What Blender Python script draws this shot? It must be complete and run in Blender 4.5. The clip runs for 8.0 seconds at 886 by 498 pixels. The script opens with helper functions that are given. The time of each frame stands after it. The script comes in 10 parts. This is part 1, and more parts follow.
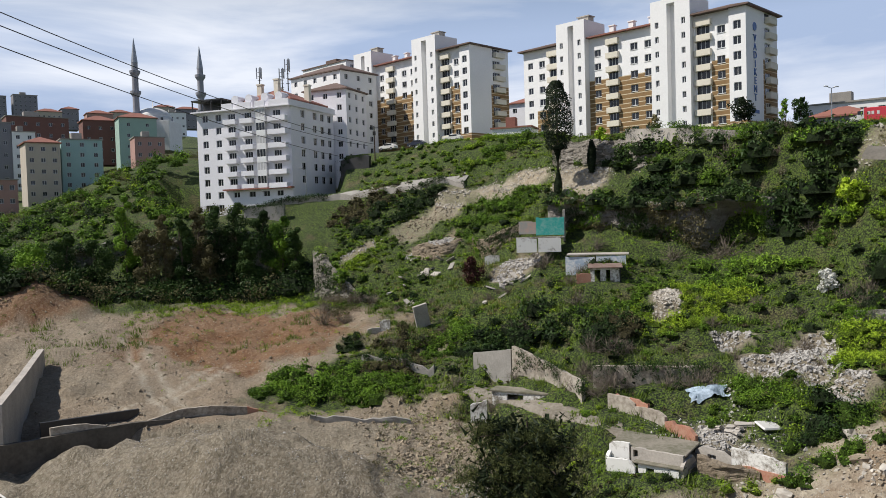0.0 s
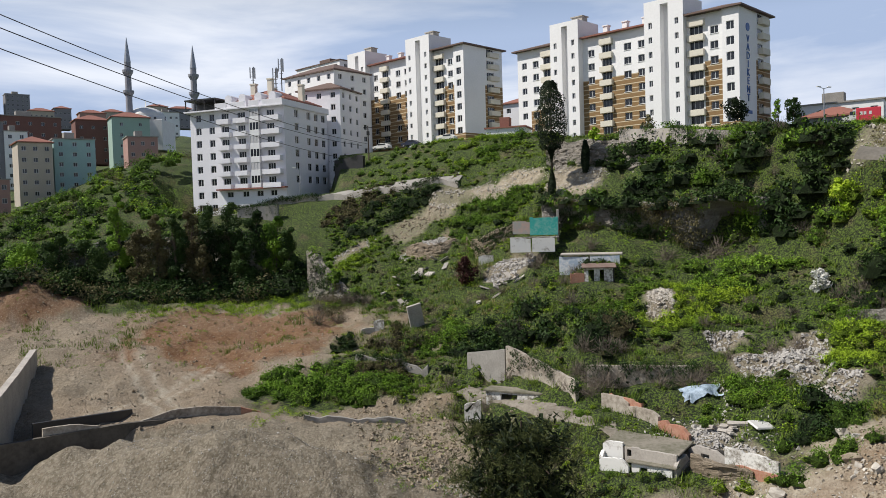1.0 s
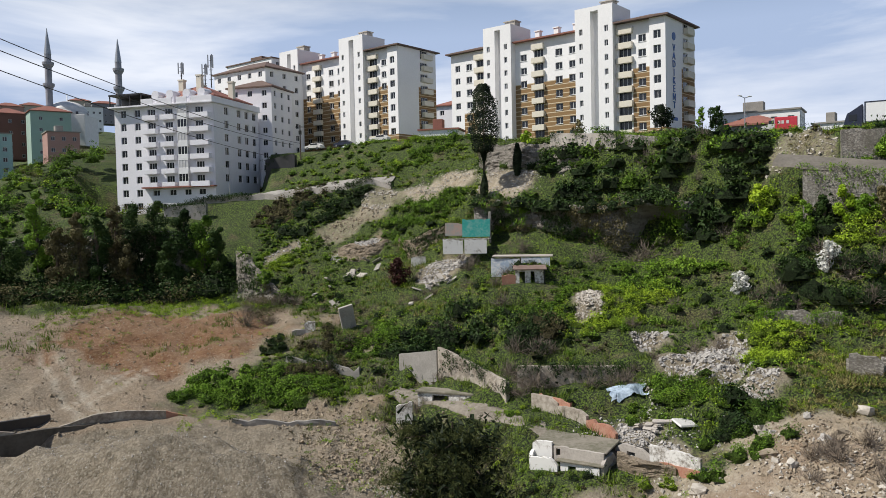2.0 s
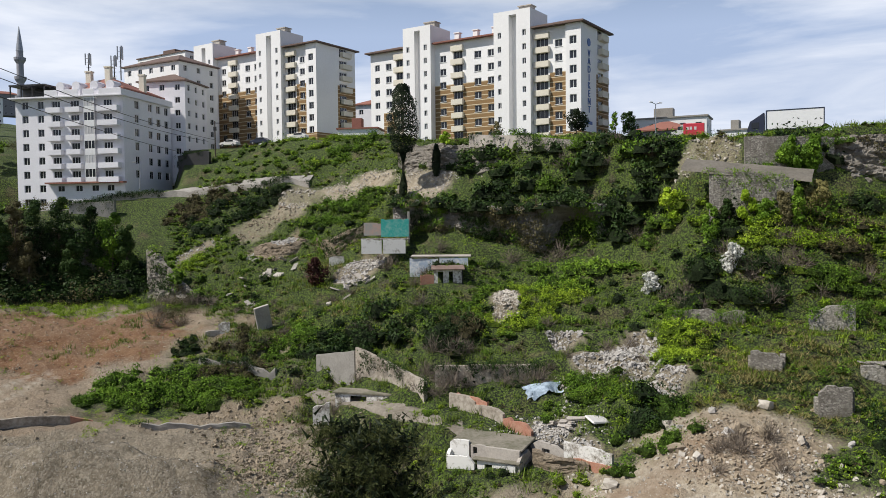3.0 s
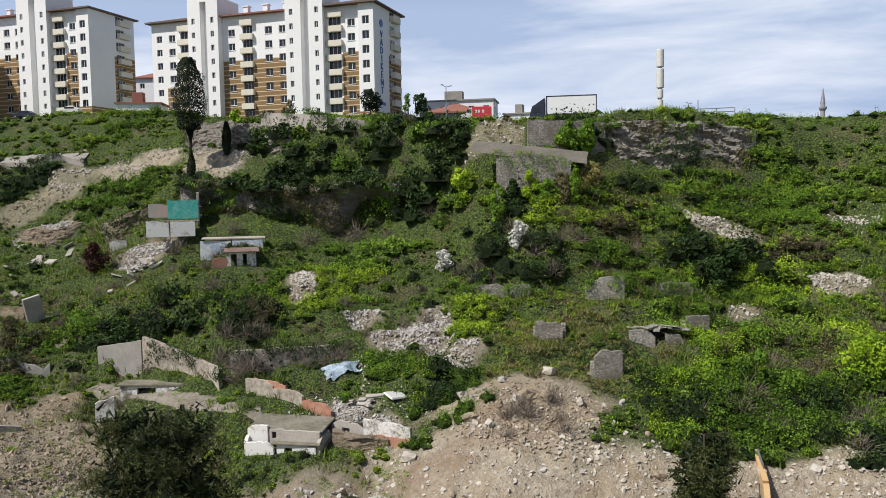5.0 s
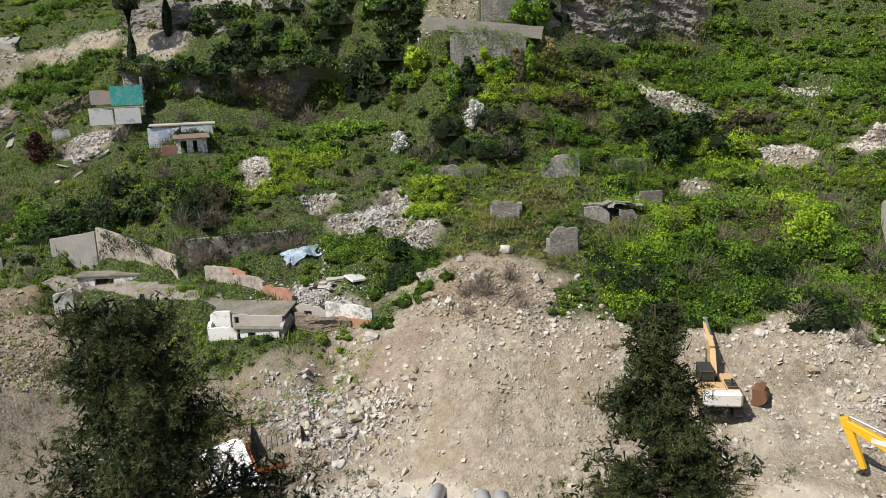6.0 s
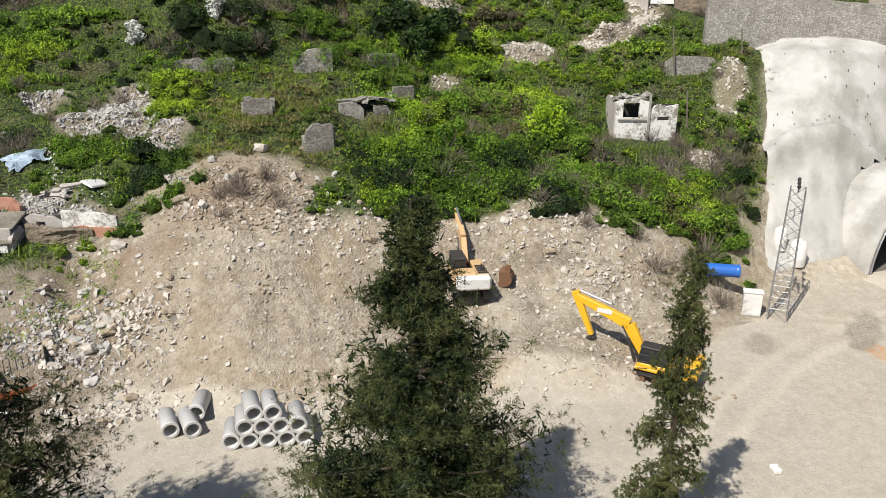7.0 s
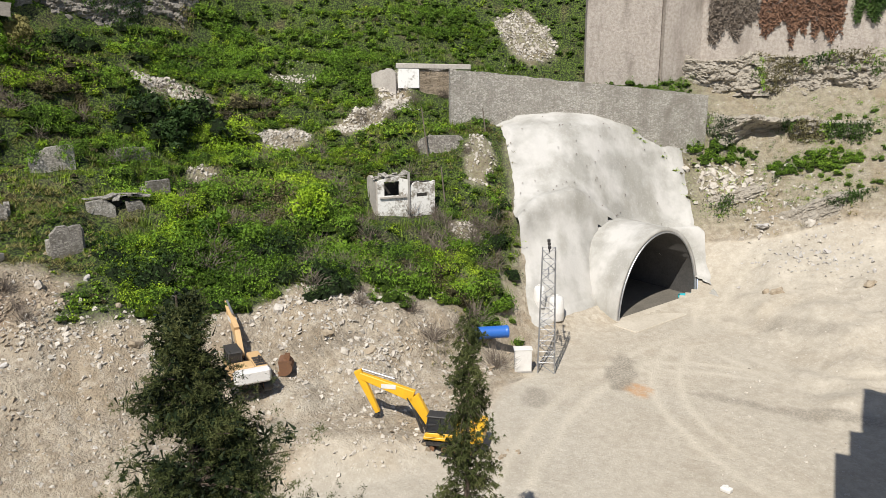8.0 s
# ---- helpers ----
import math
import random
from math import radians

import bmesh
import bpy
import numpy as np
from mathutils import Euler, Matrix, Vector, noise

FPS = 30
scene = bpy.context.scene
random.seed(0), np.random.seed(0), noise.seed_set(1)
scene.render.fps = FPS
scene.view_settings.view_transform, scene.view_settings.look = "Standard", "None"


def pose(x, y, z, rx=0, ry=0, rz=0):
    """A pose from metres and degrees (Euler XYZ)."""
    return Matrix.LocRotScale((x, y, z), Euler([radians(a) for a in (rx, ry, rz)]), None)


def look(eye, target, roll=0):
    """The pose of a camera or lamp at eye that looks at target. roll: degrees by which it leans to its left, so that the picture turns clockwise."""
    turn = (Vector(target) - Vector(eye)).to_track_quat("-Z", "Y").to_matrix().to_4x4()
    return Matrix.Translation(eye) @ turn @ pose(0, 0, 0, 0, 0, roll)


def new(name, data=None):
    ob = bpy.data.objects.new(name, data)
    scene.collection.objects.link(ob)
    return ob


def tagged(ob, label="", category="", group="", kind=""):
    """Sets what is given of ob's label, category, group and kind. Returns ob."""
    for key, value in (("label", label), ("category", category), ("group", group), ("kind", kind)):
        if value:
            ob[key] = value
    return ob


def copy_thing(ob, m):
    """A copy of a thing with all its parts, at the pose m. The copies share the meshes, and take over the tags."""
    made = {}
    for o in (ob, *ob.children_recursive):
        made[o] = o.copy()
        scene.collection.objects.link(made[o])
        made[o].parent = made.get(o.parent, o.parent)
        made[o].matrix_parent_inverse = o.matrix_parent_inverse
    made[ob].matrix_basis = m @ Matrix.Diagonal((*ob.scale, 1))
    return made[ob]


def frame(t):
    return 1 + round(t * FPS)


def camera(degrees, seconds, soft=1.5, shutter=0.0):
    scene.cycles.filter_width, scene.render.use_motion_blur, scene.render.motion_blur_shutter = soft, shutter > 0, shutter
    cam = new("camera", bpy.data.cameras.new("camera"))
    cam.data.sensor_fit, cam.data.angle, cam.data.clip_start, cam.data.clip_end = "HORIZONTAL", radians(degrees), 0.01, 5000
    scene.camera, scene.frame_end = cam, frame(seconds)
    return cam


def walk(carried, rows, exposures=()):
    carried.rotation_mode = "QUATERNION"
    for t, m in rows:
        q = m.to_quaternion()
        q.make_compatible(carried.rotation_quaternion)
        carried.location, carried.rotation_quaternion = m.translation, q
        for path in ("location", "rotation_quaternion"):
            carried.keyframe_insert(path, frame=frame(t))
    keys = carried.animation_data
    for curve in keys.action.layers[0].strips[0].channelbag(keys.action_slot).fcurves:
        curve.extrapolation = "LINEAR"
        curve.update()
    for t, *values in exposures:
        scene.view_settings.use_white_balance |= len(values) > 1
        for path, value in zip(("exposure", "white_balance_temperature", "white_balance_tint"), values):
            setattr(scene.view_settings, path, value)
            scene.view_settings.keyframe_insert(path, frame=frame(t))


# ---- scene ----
# ---- camera: turns on the spot, high over a building site ----
EYE = 28.0
cam = camera(58.55, 8.0, soft=0.65)
VIEWS = [  # seconds, yaw, pitch, roll
    (0.0, -0.03, -2.18, 1.77),
    (0.5, -0.17, -2.17, 1.77),
    (1.0, -0.47, -2.20, 1.76),
    (1.5, -1.86, -2.23, 1.58),
    (2.0, -5.34, -2.23, 1.21),
    (2.2, -7.05, -2.25, 1.07),
    (3.3, -12.39, -2.35, 0.62),
    (3.5, -13.34, -2.36, 0.60),
    (4.0, -17.10, -2.43, 0.39),
    (4.5, -22.88, -2.65, 0.11),
    (4.7, -24.75, -2.75, 0.11),
    (5.8, -28.41, -10.50, 1.67),
    (6.0, -29.23, -12.62, 2.04),
    (6.5, -36.11, -18.40, 1.29),
    (7.0, -46.58, -20.27, -0.50),
    (7.5, -54.89, -20.68, -0.03),
    (7.7, -58.93, -18.67, 0.12),
    (8.0, -63.91, -14.33, 0.41),
]
walk(cam, [(t, pose(0, 0, EYE, 90 + pitch, roll, yaw)) for t, yaw, pitch, roll in VIEWS], [(0.0, 0.0), (4.7, 0.0), (6.1, 0.24), (6.8, 0.30), (8.0, 0.26)])

# ---- sky, sun and exposure ----
SUN_UP, SUN_FROM = radians(51.5), radians(263)  # height, and compass bearing clockwise from +y
world = bpy.data.worlds.new("sky")
scene.world = world
world.use_nodes = True
wn, wl = world.node_tree.nodes, world.node_tree.links
back = wn["Background"]
sky = wn.new("ShaderNodeTexSky")
sky.sky_type, sky.sun_disc = "NISHITA", False
sky.sun_elevation, sky.sun_rotation = SUN_UP, SUN_FROM
sky.air_density, sky.dust_density, sky.ozone_density = 1.0, 0.7, 2.5
coords, stretch = wn.new("ShaderNodeTexCoord"), wn.new("ShaderNodeMapping")
stretch.inputs["Scale"].default_value = (1.6, 1.6, 9.0)
stretch.inputs["Rotation"].default_value = (0.1, -0.16, 0.4)
cloud, veil = wn.new("ShaderNodeTexNoise"), wn.new("ShaderNodeMapRange")
cloud.inputs["Scale"].default_value, cloud.inputs["Detail"].default_value = 1.7, 7.0
cloud.inputs["Roughness"].default_value, cloud.inputs["Distortion"].default_value = 0.55, 0.4
veil.inputs["From Min"].default_value, veil.inputs["From Max"].default_value = 0.40, 0.66
veil.inputs["To Min"].default_value, veil.inputs["To Max"].default_value = 0.0, 1.0
haze = wn.new("ShaderNodeMixRGB")
tint = wn.new("ShaderNodeMixRGB")
tint.inputs["Color1"].default_value, tint.inputs["Color2"].default_value = (5.4, 6.8, 9.6, 1), (11.0, 11.6, 12.9, 1)
wl.new(coords.outputs["Generated"], stretch.inputs["Vector"])
wl.new(stretch.outputs["Vector"], cloud.inputs["Vector"])
wl.new(cloud.outputs["Fac"], veil.inputs["Value"])
split = wn.new("ShaderNodeSeparateXYZ")
low, share = wn.new("ShaderNodeMapRange"), wn.new("ShaderNodeMath")
for key, value in (("From Min", 0.22), ("From Max", 0.36), ("To Min", 1.0), ("To Max", 0.0)):
    low.inputs[key].default_value = value
share.operation = "MINIMUM"
share.inputs[1].default_value = 1.0
wl.new(veil.outputs["Result"], tint.inputs["Fac"])
wl.new(tint.outputs["Color"], haze.inputs["Color2"])
wl.new(coords.outputs["Generated"], split.inputs[0])
wl.new(split.outputs["Z"], low.inputs["Value"])
wl.new(low.outputs["Result"], share.inputs[0])
wl.new(share.outputs[0], haze.inputs["Fac"])
wl.new(sky.outputs["Color"], haze.inputs["Color1"])
wl.new(haze.outputs["Color"], back.inputs["Color"])
back.inputs["Strength"].default_value = 0.078
lamp = bpy.data.lights.new("sun", "SUN")
lamp.energy, lamp.angle, lamp.color = 4.9, radians(0.6), (1.0, 0.95, 0.87)
sun = new("sun", lamp)
sun.matrix_world = look((math.sin(SUN_FROM) * math.cos(SUN_UP) * 300, math.cos(SUN_FROM) * math.cos(SUN_UP) * 300, math.sin(SUN_UP) * 300), (0, 0, 0))

# ---- materials ----
def node(tree, kind, **settings):
    n = tree.nodes.new(kind)
    for key, value in settings.items():
        n.inputs[key.replace("_", " ")].default_value = value
    return n


def rgba(c):
    return (c[0], c[1], c[2], 1.0)


def blank(name, rough=0.8, metal=0.0):
    m = bpy.data.materials.new(name)
    m.use_nodes = True
    b = m.node_tree.nodes["Principled BSDF"]
    b.inputs["Roughness"].default_value, b.inputs["Metallic"].default_value = rough, metal
    return m, m.node_tree, b


def noise_of(t, scale, detail=4.0, rough=0.6, vector=None):
    n = node(t, "ShaderNodeTexNoise", Scale=scale, Detail=detail, Roughness=rough)
    if vector is None:
        vector = t.nodes.new("ShaderNodeNewGeometry").outputs["Position"]
    t.links.new(vector, n.inputs["Vector"])
    return n.outputs["Fac"]


def mixed(t, fac, a, b, kind="MIX"):
    n = t.nodes.new("ShaderNodeMixRGB")
    n.blend_type = kind
    for key, v in (("Fac", fac), ("Color1", a), ("Color2", b)):
        if isinstance(v, bpy.types.NodeSocket):
            t.links.new(v, n.inputs[key])
        elif key == "Fac":
            n.inputs[key].default_value = v
        else:
            n.inputs[key].default_value = rgba(v)
    return n.outputs["Color"]


def ranged(t, value, lo, hi, a=0.0, b=1.0):
    n = node(t, "ShaderNodeMapRange", From_Min=lo, From_Max=hi, To_Min=a, To_Max=b)
    t.links.new(value, n.inputs["Value"])
    return n.outputs["Result"]


def relief(t, b, height, strength, distance):
    n = node(t, "ShaderNodeBump", Strength=strength, Distance=distance)
    t.links.new(height, n.inputs["Height"])
    t.links.new(n.outputs["Normal"], b.inputs["Normal"])


def plain(name, a, b, scale=1.0, fine=14.0, rough=0.8, metal=0.0, bump=0.3, depth=0.03, spread=(0.35, 0.65), vary=0.0):
    """Two tones at two scales, with a fine relief."""
    m, t, s = blank(name, rough, metal)
    big, small = noise_of(t, scale), noise_of(t, fine, 5.0, 0.65)
    both = t.nodes.new("ShaderNodeMath")
    both.operation = "MULTIPLY_ADD"
    t.links.new(small, both.inputs[0])
    both.inputs[1].default_value = 0.5
    half = t.nodes.new("ShaderNodeMath")
    half.operation = "MULTIPLY"
    half.inputs[1].default_value = 0.5
    t.links.new(big, half.inputs[0])
    t.links.new(half.outputs[0], both.inputs[2])
    col = mixed(t, ranged(t, both.outputs[0], *spread), a, b)
    if vary:
        info = t.nodes.new("ShaderNodeObjectInfo")
        col = mixed(t, ranged(t, info.outputs["Random"], 0, 1, 0, vary), col, (0.03, 0.03, 0.03))
    t.links.new(col, s.inputs["Base Color"])
    if bump:
        relief(t, s, small, bump, depth)
    return m


def leafy(name, colours, patch=0.12, through_light=0.08, rough=0.55):
    """Leaves: a random tone for each leaf, and patches of tone over the slope."""
    m, t, s = blank(name, rough)
    geo = t.nodes.new("ShaderNodeNewGeometry")
    ramp = t.nodes.new("ShaderNodeValToRGB")
    ramp.color_ramp.elements[0].color, ramp.color_ramp.elements[1].color = rgba(colours[0]), rgba(colours[2])
    mid = ramp.color_ramp.elements.new(0.5)
    mid.color = rgba(colours[1])
    mix = t.nodes.new("ShaderNodeMath")
    mix.operation = "MULTIPLY_ADD"
    t.links.new(geo.outputs["Random Per Island"], mix.inputs[0])
    mix.inputs[1].default_value = 0.3
    tone = t.nodes.new("ShaderNodeAttribute")
    tone.attribute_name = "tone"
    both = t.nodes.new("ShaderNodeMath")
    both.operation = "MULTIPLY_ADD"
    t.links.new(tone.outputs["Fac"], both.inputs[0])
    both.inputs[1].default_value = 0.34
    t.links.new(ranged(t, noise_of(t, patch, 4.0), 0.34, 0.66, -0.12, 0.45), both.inputs[2])
    t.links.new(both.outputs[0], mix.inputs[2])
    t.links.new(mix.outputs[0], ramp.inputs["Fac"])
    t.links.new(ramp.outputs["Color"], s.inputs["Base Color"])
    s.inputs["Specular IOR Level"].default_value = 0.1
    glow = t.nodes.new("ShaderNodeBsdfTranslucent")
    t.links.new(ramp.outputs["Color"], glow.inputs["Color"])
    blend = node(t, "ShaderNodeMixShader", Fac=through_light)
    t.links.new(s.outputs["BSDF"], blend.inputs[1])
    t.links.new(glow.outputs["BSDF"], blend.inputs[2])
    t.links.new(blend.outputs["Shader"], t.nodes["Material Output"].inputs["Surface"])
    return m


WHITE_WALL = plain("white render", (0.85, 0.845, 0.84), (0.77, 0.765, 0.76), 0.15, 3.0, 0.85, bump=0.1)
LILAC_WALL = plain("pale lilac-white render", (0.82, 0.81, 0.84), (0.73, 0.72, 0.76), 0.15, 3.0, 0.85, bump=0.1)
CREAM = plain("cream render", (0.72, 0.675, 0.57), (0.64, 0.595, 0.495), 0.3, 4.0, 0.85, bump=0.1)
DARK_GLASS, _t, _b = blank("window glass", 0.12)
_b.inputs["Base Color"].default_value = (0.018, 0.02, 0.024, 1)
FRAME_WHITE = plain("white window frame", (0.8, 0.8, 0.8), (0.7, 0.7, 0.7), 2.0, 20.0, 0.5, bump=0)
CURTAIN = plain("pale curtain", (0.55, 0.55, 0.55), (0.4, 0.4, 0.42), 2.0, 12.0, 0.9, bump=0.2)
ROOF_BROWN = plain("brown roof edge", (0.16, 0.10, 0.08), (0.11, 0.075, 0.06), 0.5, 5.0, 0.7)
ROOF_RED = plain("weathered clay roof", (0.30, 0.12, 0.085), (0.20, 0.085, 0.065), 0.4, 5.0, 0.8)
CONCRETE = plain("grey weathered concrete", (0.36, 0.34, 0.31), (0.22, 0.205, 0.185), 0.5, 6.0, 0.9, bump=0.5)
PALE_CONCRETE = plain("pale weathered concrete", (0.50, 0.46, 0.41), (0.30, 0.27, 0.24), 0.45, 5.0, 0.9, bump=0.5)
DARK_METAL = plain("dark metal", (0.05, 0.05, 0.055), (0.08, 0.075, 0.07), 2.0, 18.0, 0.45, 0.6)
GREY_METAL = plain("galvanised metal", (0.42, 0.43, 0.44), (0.3, 0.3, 0.31), 1.5, 14.0, 0.45, 0.7)


def striped_brown(name):
    """Brown cladding with narrow cream bands at every storey."""
    m, t, s = blank(name, 0.8)
    info = t.nodes.new("ShaderNodeTexCoord")
    split = t.nodes.new("ShaderNodeSeparateXYZ")
    t.links.new(info.outputs["Object"], split.inputs[0])
    wave = t.nodes.new("ShaderNodeMath")
    wave.operation = "PINGPONG"
    t.links.new(split.outputs["Z"], wave.inputs[0])
    wave.inputs[1].default_value = 0.454
    band = ranged(t, wave.outputs[0], 0.37, 0.39)
    brown = mixed(t, noise_of(t, 1.5), (0.27, 0.165, 0.07), (0.21, 0.125, 0.05))
    t.links.new(mixed(t, band, brown, (0.62, 0.52, 0.36)), s.inputs["Base Color"])
    return m


STRIPES = striped_brown("brown striped cladding")


# ---- building blocks of meshes ----
def part(name, bm, material, parent=None, label="", smooth=False):
    """Links a bmesh as one mesh object, under a thing or a part."""
    me = bpy.data.meshes.new(name)
    if smooth:
        for f in bm.faces:
            f.smooth = True
    bm.to_mesh(me)
    bm.free()
    for m in material if isinstance(material, (list, tuple)) else [material]:
        me.materials.append(m)
    ob = new(name, me)
    ob.parent = parent
    return tagged(ob, label)


def again(ob, m, parent):
    """The same mesh once more, as an object of its own."""
    o = new(ob.name.split(".")[0], ob.data)
    o.parent, o.matrix_basis = parent, m
    return o


def thing(name, m, label, category, group="", kind=""):
    ob = new(name)
    ob.empty_display_size = 0.2
    ob.matrix_world = m
    return tagged(ob, label, category, group, kind)


def box(bm, x0, x1, y0, y1, z0, z1, mi=0, bevel=0.0, m=None):
    """A box between two corners, its edges bevelled if asked."""
    r = bmesh.ops.create_cube(bm, size=1.0)
    for v in r["verts"]:
        v.co = Vector(((x0 + x1) / 2 + v.co.x * (x1 - x0), (y0 + y1) / 2 + v.co.y * (y1 - y0), (z0 + z1) / 2 + v.co.z * (z1 - z0)))
    faces = {f for v in r["verts"] for f in v.link_faces}
    for f in faces:
        f.material_index = mi
    vs = r["verts"]
    if bevel:
        e = list({e for v in vs for e in v.link_edges})
        out = bmesh.ops.bevel(bm, geom=e, offset=bevel, segments=1, affect="EDGES")
        vs = list({v for f in out["faces"] for v in f.verts} | {v for v in vs if v.is_valid})
    if m is not None:
        bmesh.ops.transform(bm, matrix=m, verts=vs)
    return vs


def rod(bm, a, b, r0, r1=None, n=8, caps=True):
    """A round bar from a to b."""
    a, b = Vector(a), Vector(b)
    r1 = r0 if r1 is None else r1
    d = b - a
    q = Matrix.Translation((a + b) / 2) @ d.to_track_quat("Z", "Y").to_matrix().to_4x4()
    return bmesh.ops.create_cone(bm, cap_ends=caps, segments=n, radius1=r0, radius2=r1, depth=d.length, matrix=q)["verts"]


def lathe(bm, profile, n=20):
    """A turned shape: profile is radius and height, from the bottom up."""
    rings = [[bm.verts.new((r * math.cos(2 * math.pi * k / n), r * math.sin(2 * math.pi * k / n), z)) for k in range(n)] for r, z in profile]
    for a, b in zip(rings, rings[1:]):
        for k in range(n):
            bm.faces.new((a[k], a[(k + 1) % n], b[(k + 1) % n], b[k]))
    bm.faces.new(reversed(rings[0]))
    bm.faces.new(rings[-1])


def wall_sheet(bm, origin, along, outward, width, height, holes, depth=0.22, tone=None, cuts_x=(), cuts_z=()):
    """A wall with real openings (x0, x1, z0, z1) and their reveals; along and outward are level unit vectors."""
    o, u, n = Vector(origin), Vector(along), Vector(outward)
    xs = sorted({0.0, width, *[h[0] for h in holes], *[h[1] for h in holes], *cuts_x})
    zs = sorted({0.0, height, *[h[2] for h in holes], *[h[3] for h in holes], *cuts_z})

    def at(x, z, d=0.0):
        return bm.verts.new(o + u * x + Vector((0, 0, z)) - n * d)

    for x0, x1 in zip(xs, xs[1:]):
        for z0, z1 in zip(zs, zs[1:]):
            cx, cz = (x0 + x1) / 2, (z0 + z1) / 2
            if x1 - x0 < 1e-5 or z1 - z0 < 1e-5 or any(h[0] < cx < h[1] and h[2] < cz < h[3] for h in holes):
                continue
            f = bm.faces.new((at(x0, z0), at(x1, z0), at(x1, z1), at(x0, z1)))
            f.material_index = tone(cx, cz) if tone else 0
    for x0, x1, z0, z1 in holes:
        mi = tone((x0 + x1) / 2, z0 - 0.1) if tone else 0
        ring = [(x0, z0), (x1, z0), (x1, z1), (x0, z1)]
        for (ax, az), (bx, bz) in zip(ring, ring[1:] + ring[:1]):
            bm.faces.new((at(ax, az), at(bx, bz), at(bx, bz, depth), at(ax, az, depth))).material_index = mi

# ---- the lie of the land: break lines of the valley side, by bearing (degrees clockwise from +y) ----
BEARING = [-60, -30, -18, -8, 2, 12, 22, 32, 42, 52, 62, 72, 82, 94, 130]
LINES = [  # distance and height of each line at each bearing
    ("flat", [60, 62, 62, 62, 60, 54, 50, 45, 44, 46, 49, 70, 84, 58, 50], [4, 4, 4, 3, 1, 0, 0, 0, 0, 0, 0, 0, 0, 0, 0]),
    ("shelf", [72, 72, 70, 68, 68, 59, 55, 49, 48.5, 50, 52, 72, 86, 64, 56], [5.5, 5.5, 5.5, 4.4, 3, 2.2, 2.4, 2.8, 2.7, 2.0, 0.7, 0.2, 0.3, 0.6, 1]),
    ("shelf back", [80, 81, 79, 76, 76, 64, 60, 53.5, 54.5, 58.5, 60.5, 74, 89, 71, 63], [6.6, 7, 7, 5.8, 5, 4.6, 5.2, 5.6, 3.6, 2.8, 1.5, 0.6, 1, 2, 2.4]),
    ("bench", [90, 92, 88, 85, 82, 68, 66, 58, 59.5, 63, 66, 77, 92, 78, 70], [8, 8.5, 8.5, 7.3, 7, 6.6, 7.4, 8, 7.5, 7.1, 5.3, 1.5, 2, 3.5, 4]),
    ("low", [110, 108, 110, 105, 92, 80, 78, 68, 69, 74, 75, 81, 98, 92, 85], [12, 11.9, 12.5, 12.5, 11.3, 10.8, 11.5, 12.7, 12.2, 9.8, 9, 6, 7, 6, 6]),
    ("terrace", [130, 128, 130, 125, 108, 94, 92, 77, 80, 84, 82, 85, 102, 98, 95], [18, 15.9, 16.6, 15.3, 16.6, 17.5, 18.3, 14.8, 14.2, 13.5, 12.4, 11, 11.5, 11.2, 12]),
    ("upper", [150, 150, 148, 140, 124, 106, 103, 86, 88, 93, 91, 93, 106, 105, 105], [25, 21, 24, 23, 23.7, 22.5, 23, 18, 17.5, 17.4, 17.5, 18.6, 17, 17, 18]),
    ("cliff foot", [180, 170, 165, 155, 142, 114, 106, 95, 103, 110, 103, 106, 113, 113, 115], [24, 24, 30, 32.6, 34.2, 27, 25, 29, 31.7, 29.5, 26, 22.5, 24, 24, 26]),
    ("crest", [200, 200, 215, 185, 160, 132, 112, 100, 107, 114, 116, 117, 118, 118, 120], [27, 29, 46, 43, 43.7, 40.2, 37.6, 37, 37.5, 37, 37, 37, 37, 37, 37]),
    ("plateau", [330, 330, 320, 240, 200, 172, 150, 160, 170, 180, 180, 180, 180, 180, 180], [38, 39, 53, 47, 46.5, 44.5, 42.5, 41, 41, 40, 40, 40, 40, 40, 40]),
    ("far", [900, 900, 900, 700, 600, 600, 600, 600, 600, 600, 600, 600, 600, 600, 600], [128, 128, 126, 62, 52, 48, 46, 44, 42, 41, 41, 41, 41, 41, 41]),
]


def smooth_over(keys, values, a):
    """Cubic interpolation that does not overshoot."""
    k, v, a = np.array(keys, float), np.array(values, float), np.clip(a, keys[0], keys[-1])
    s = np.diff(v) / np.diff(k)
    m = np.zeros_like(v)
    m[1:-1] = np.where(s[:-1] * s[1:] > 0, 2 * s[:-1] * s[1:] / (s[:-1] + s[1:] + 1e-12), 0)
    i = np.clip(np.searchsorted(k, a, side="right") - 1, 0, len(k) - 2)
    h = k[i + 1] - k[i]
    t = (a - k[i]) / h
    return (2 * t**3 - 3 * t**2 + 1) * v[i] + (t**3 - 2 * t**2 + t) * h * m[i] + (3 * t**2 - 2 * t**3) * v[i + 1] + (t**3 - t**2) * h * m[i + 1]


rng = np.random.default_rng(7)
_lattice = rng.random((64, 64))


def lumps(x, y, size):
    """Smooth random heights, 0 to 1, of the given size in metres."""
    u, v = np.asarray(x, float) / size, np.asarray(y, float) / size
    i, j = np.floor(u).astype(int), np.floor(v).astype(int)
    a, b = u - i, v - j
    a, b = a * a * (3 - 2 * a), b * b * (3 - 2 * b)
    g = lambda p, q: _lattice[p % 64, q % 64]
    return (g(i, j) * (1 - a) + g(i + 1, j) * a) * (1 - b) + (g(i, j + 1) * (1 - a) + g(i + 1, j + 1) * a) * b


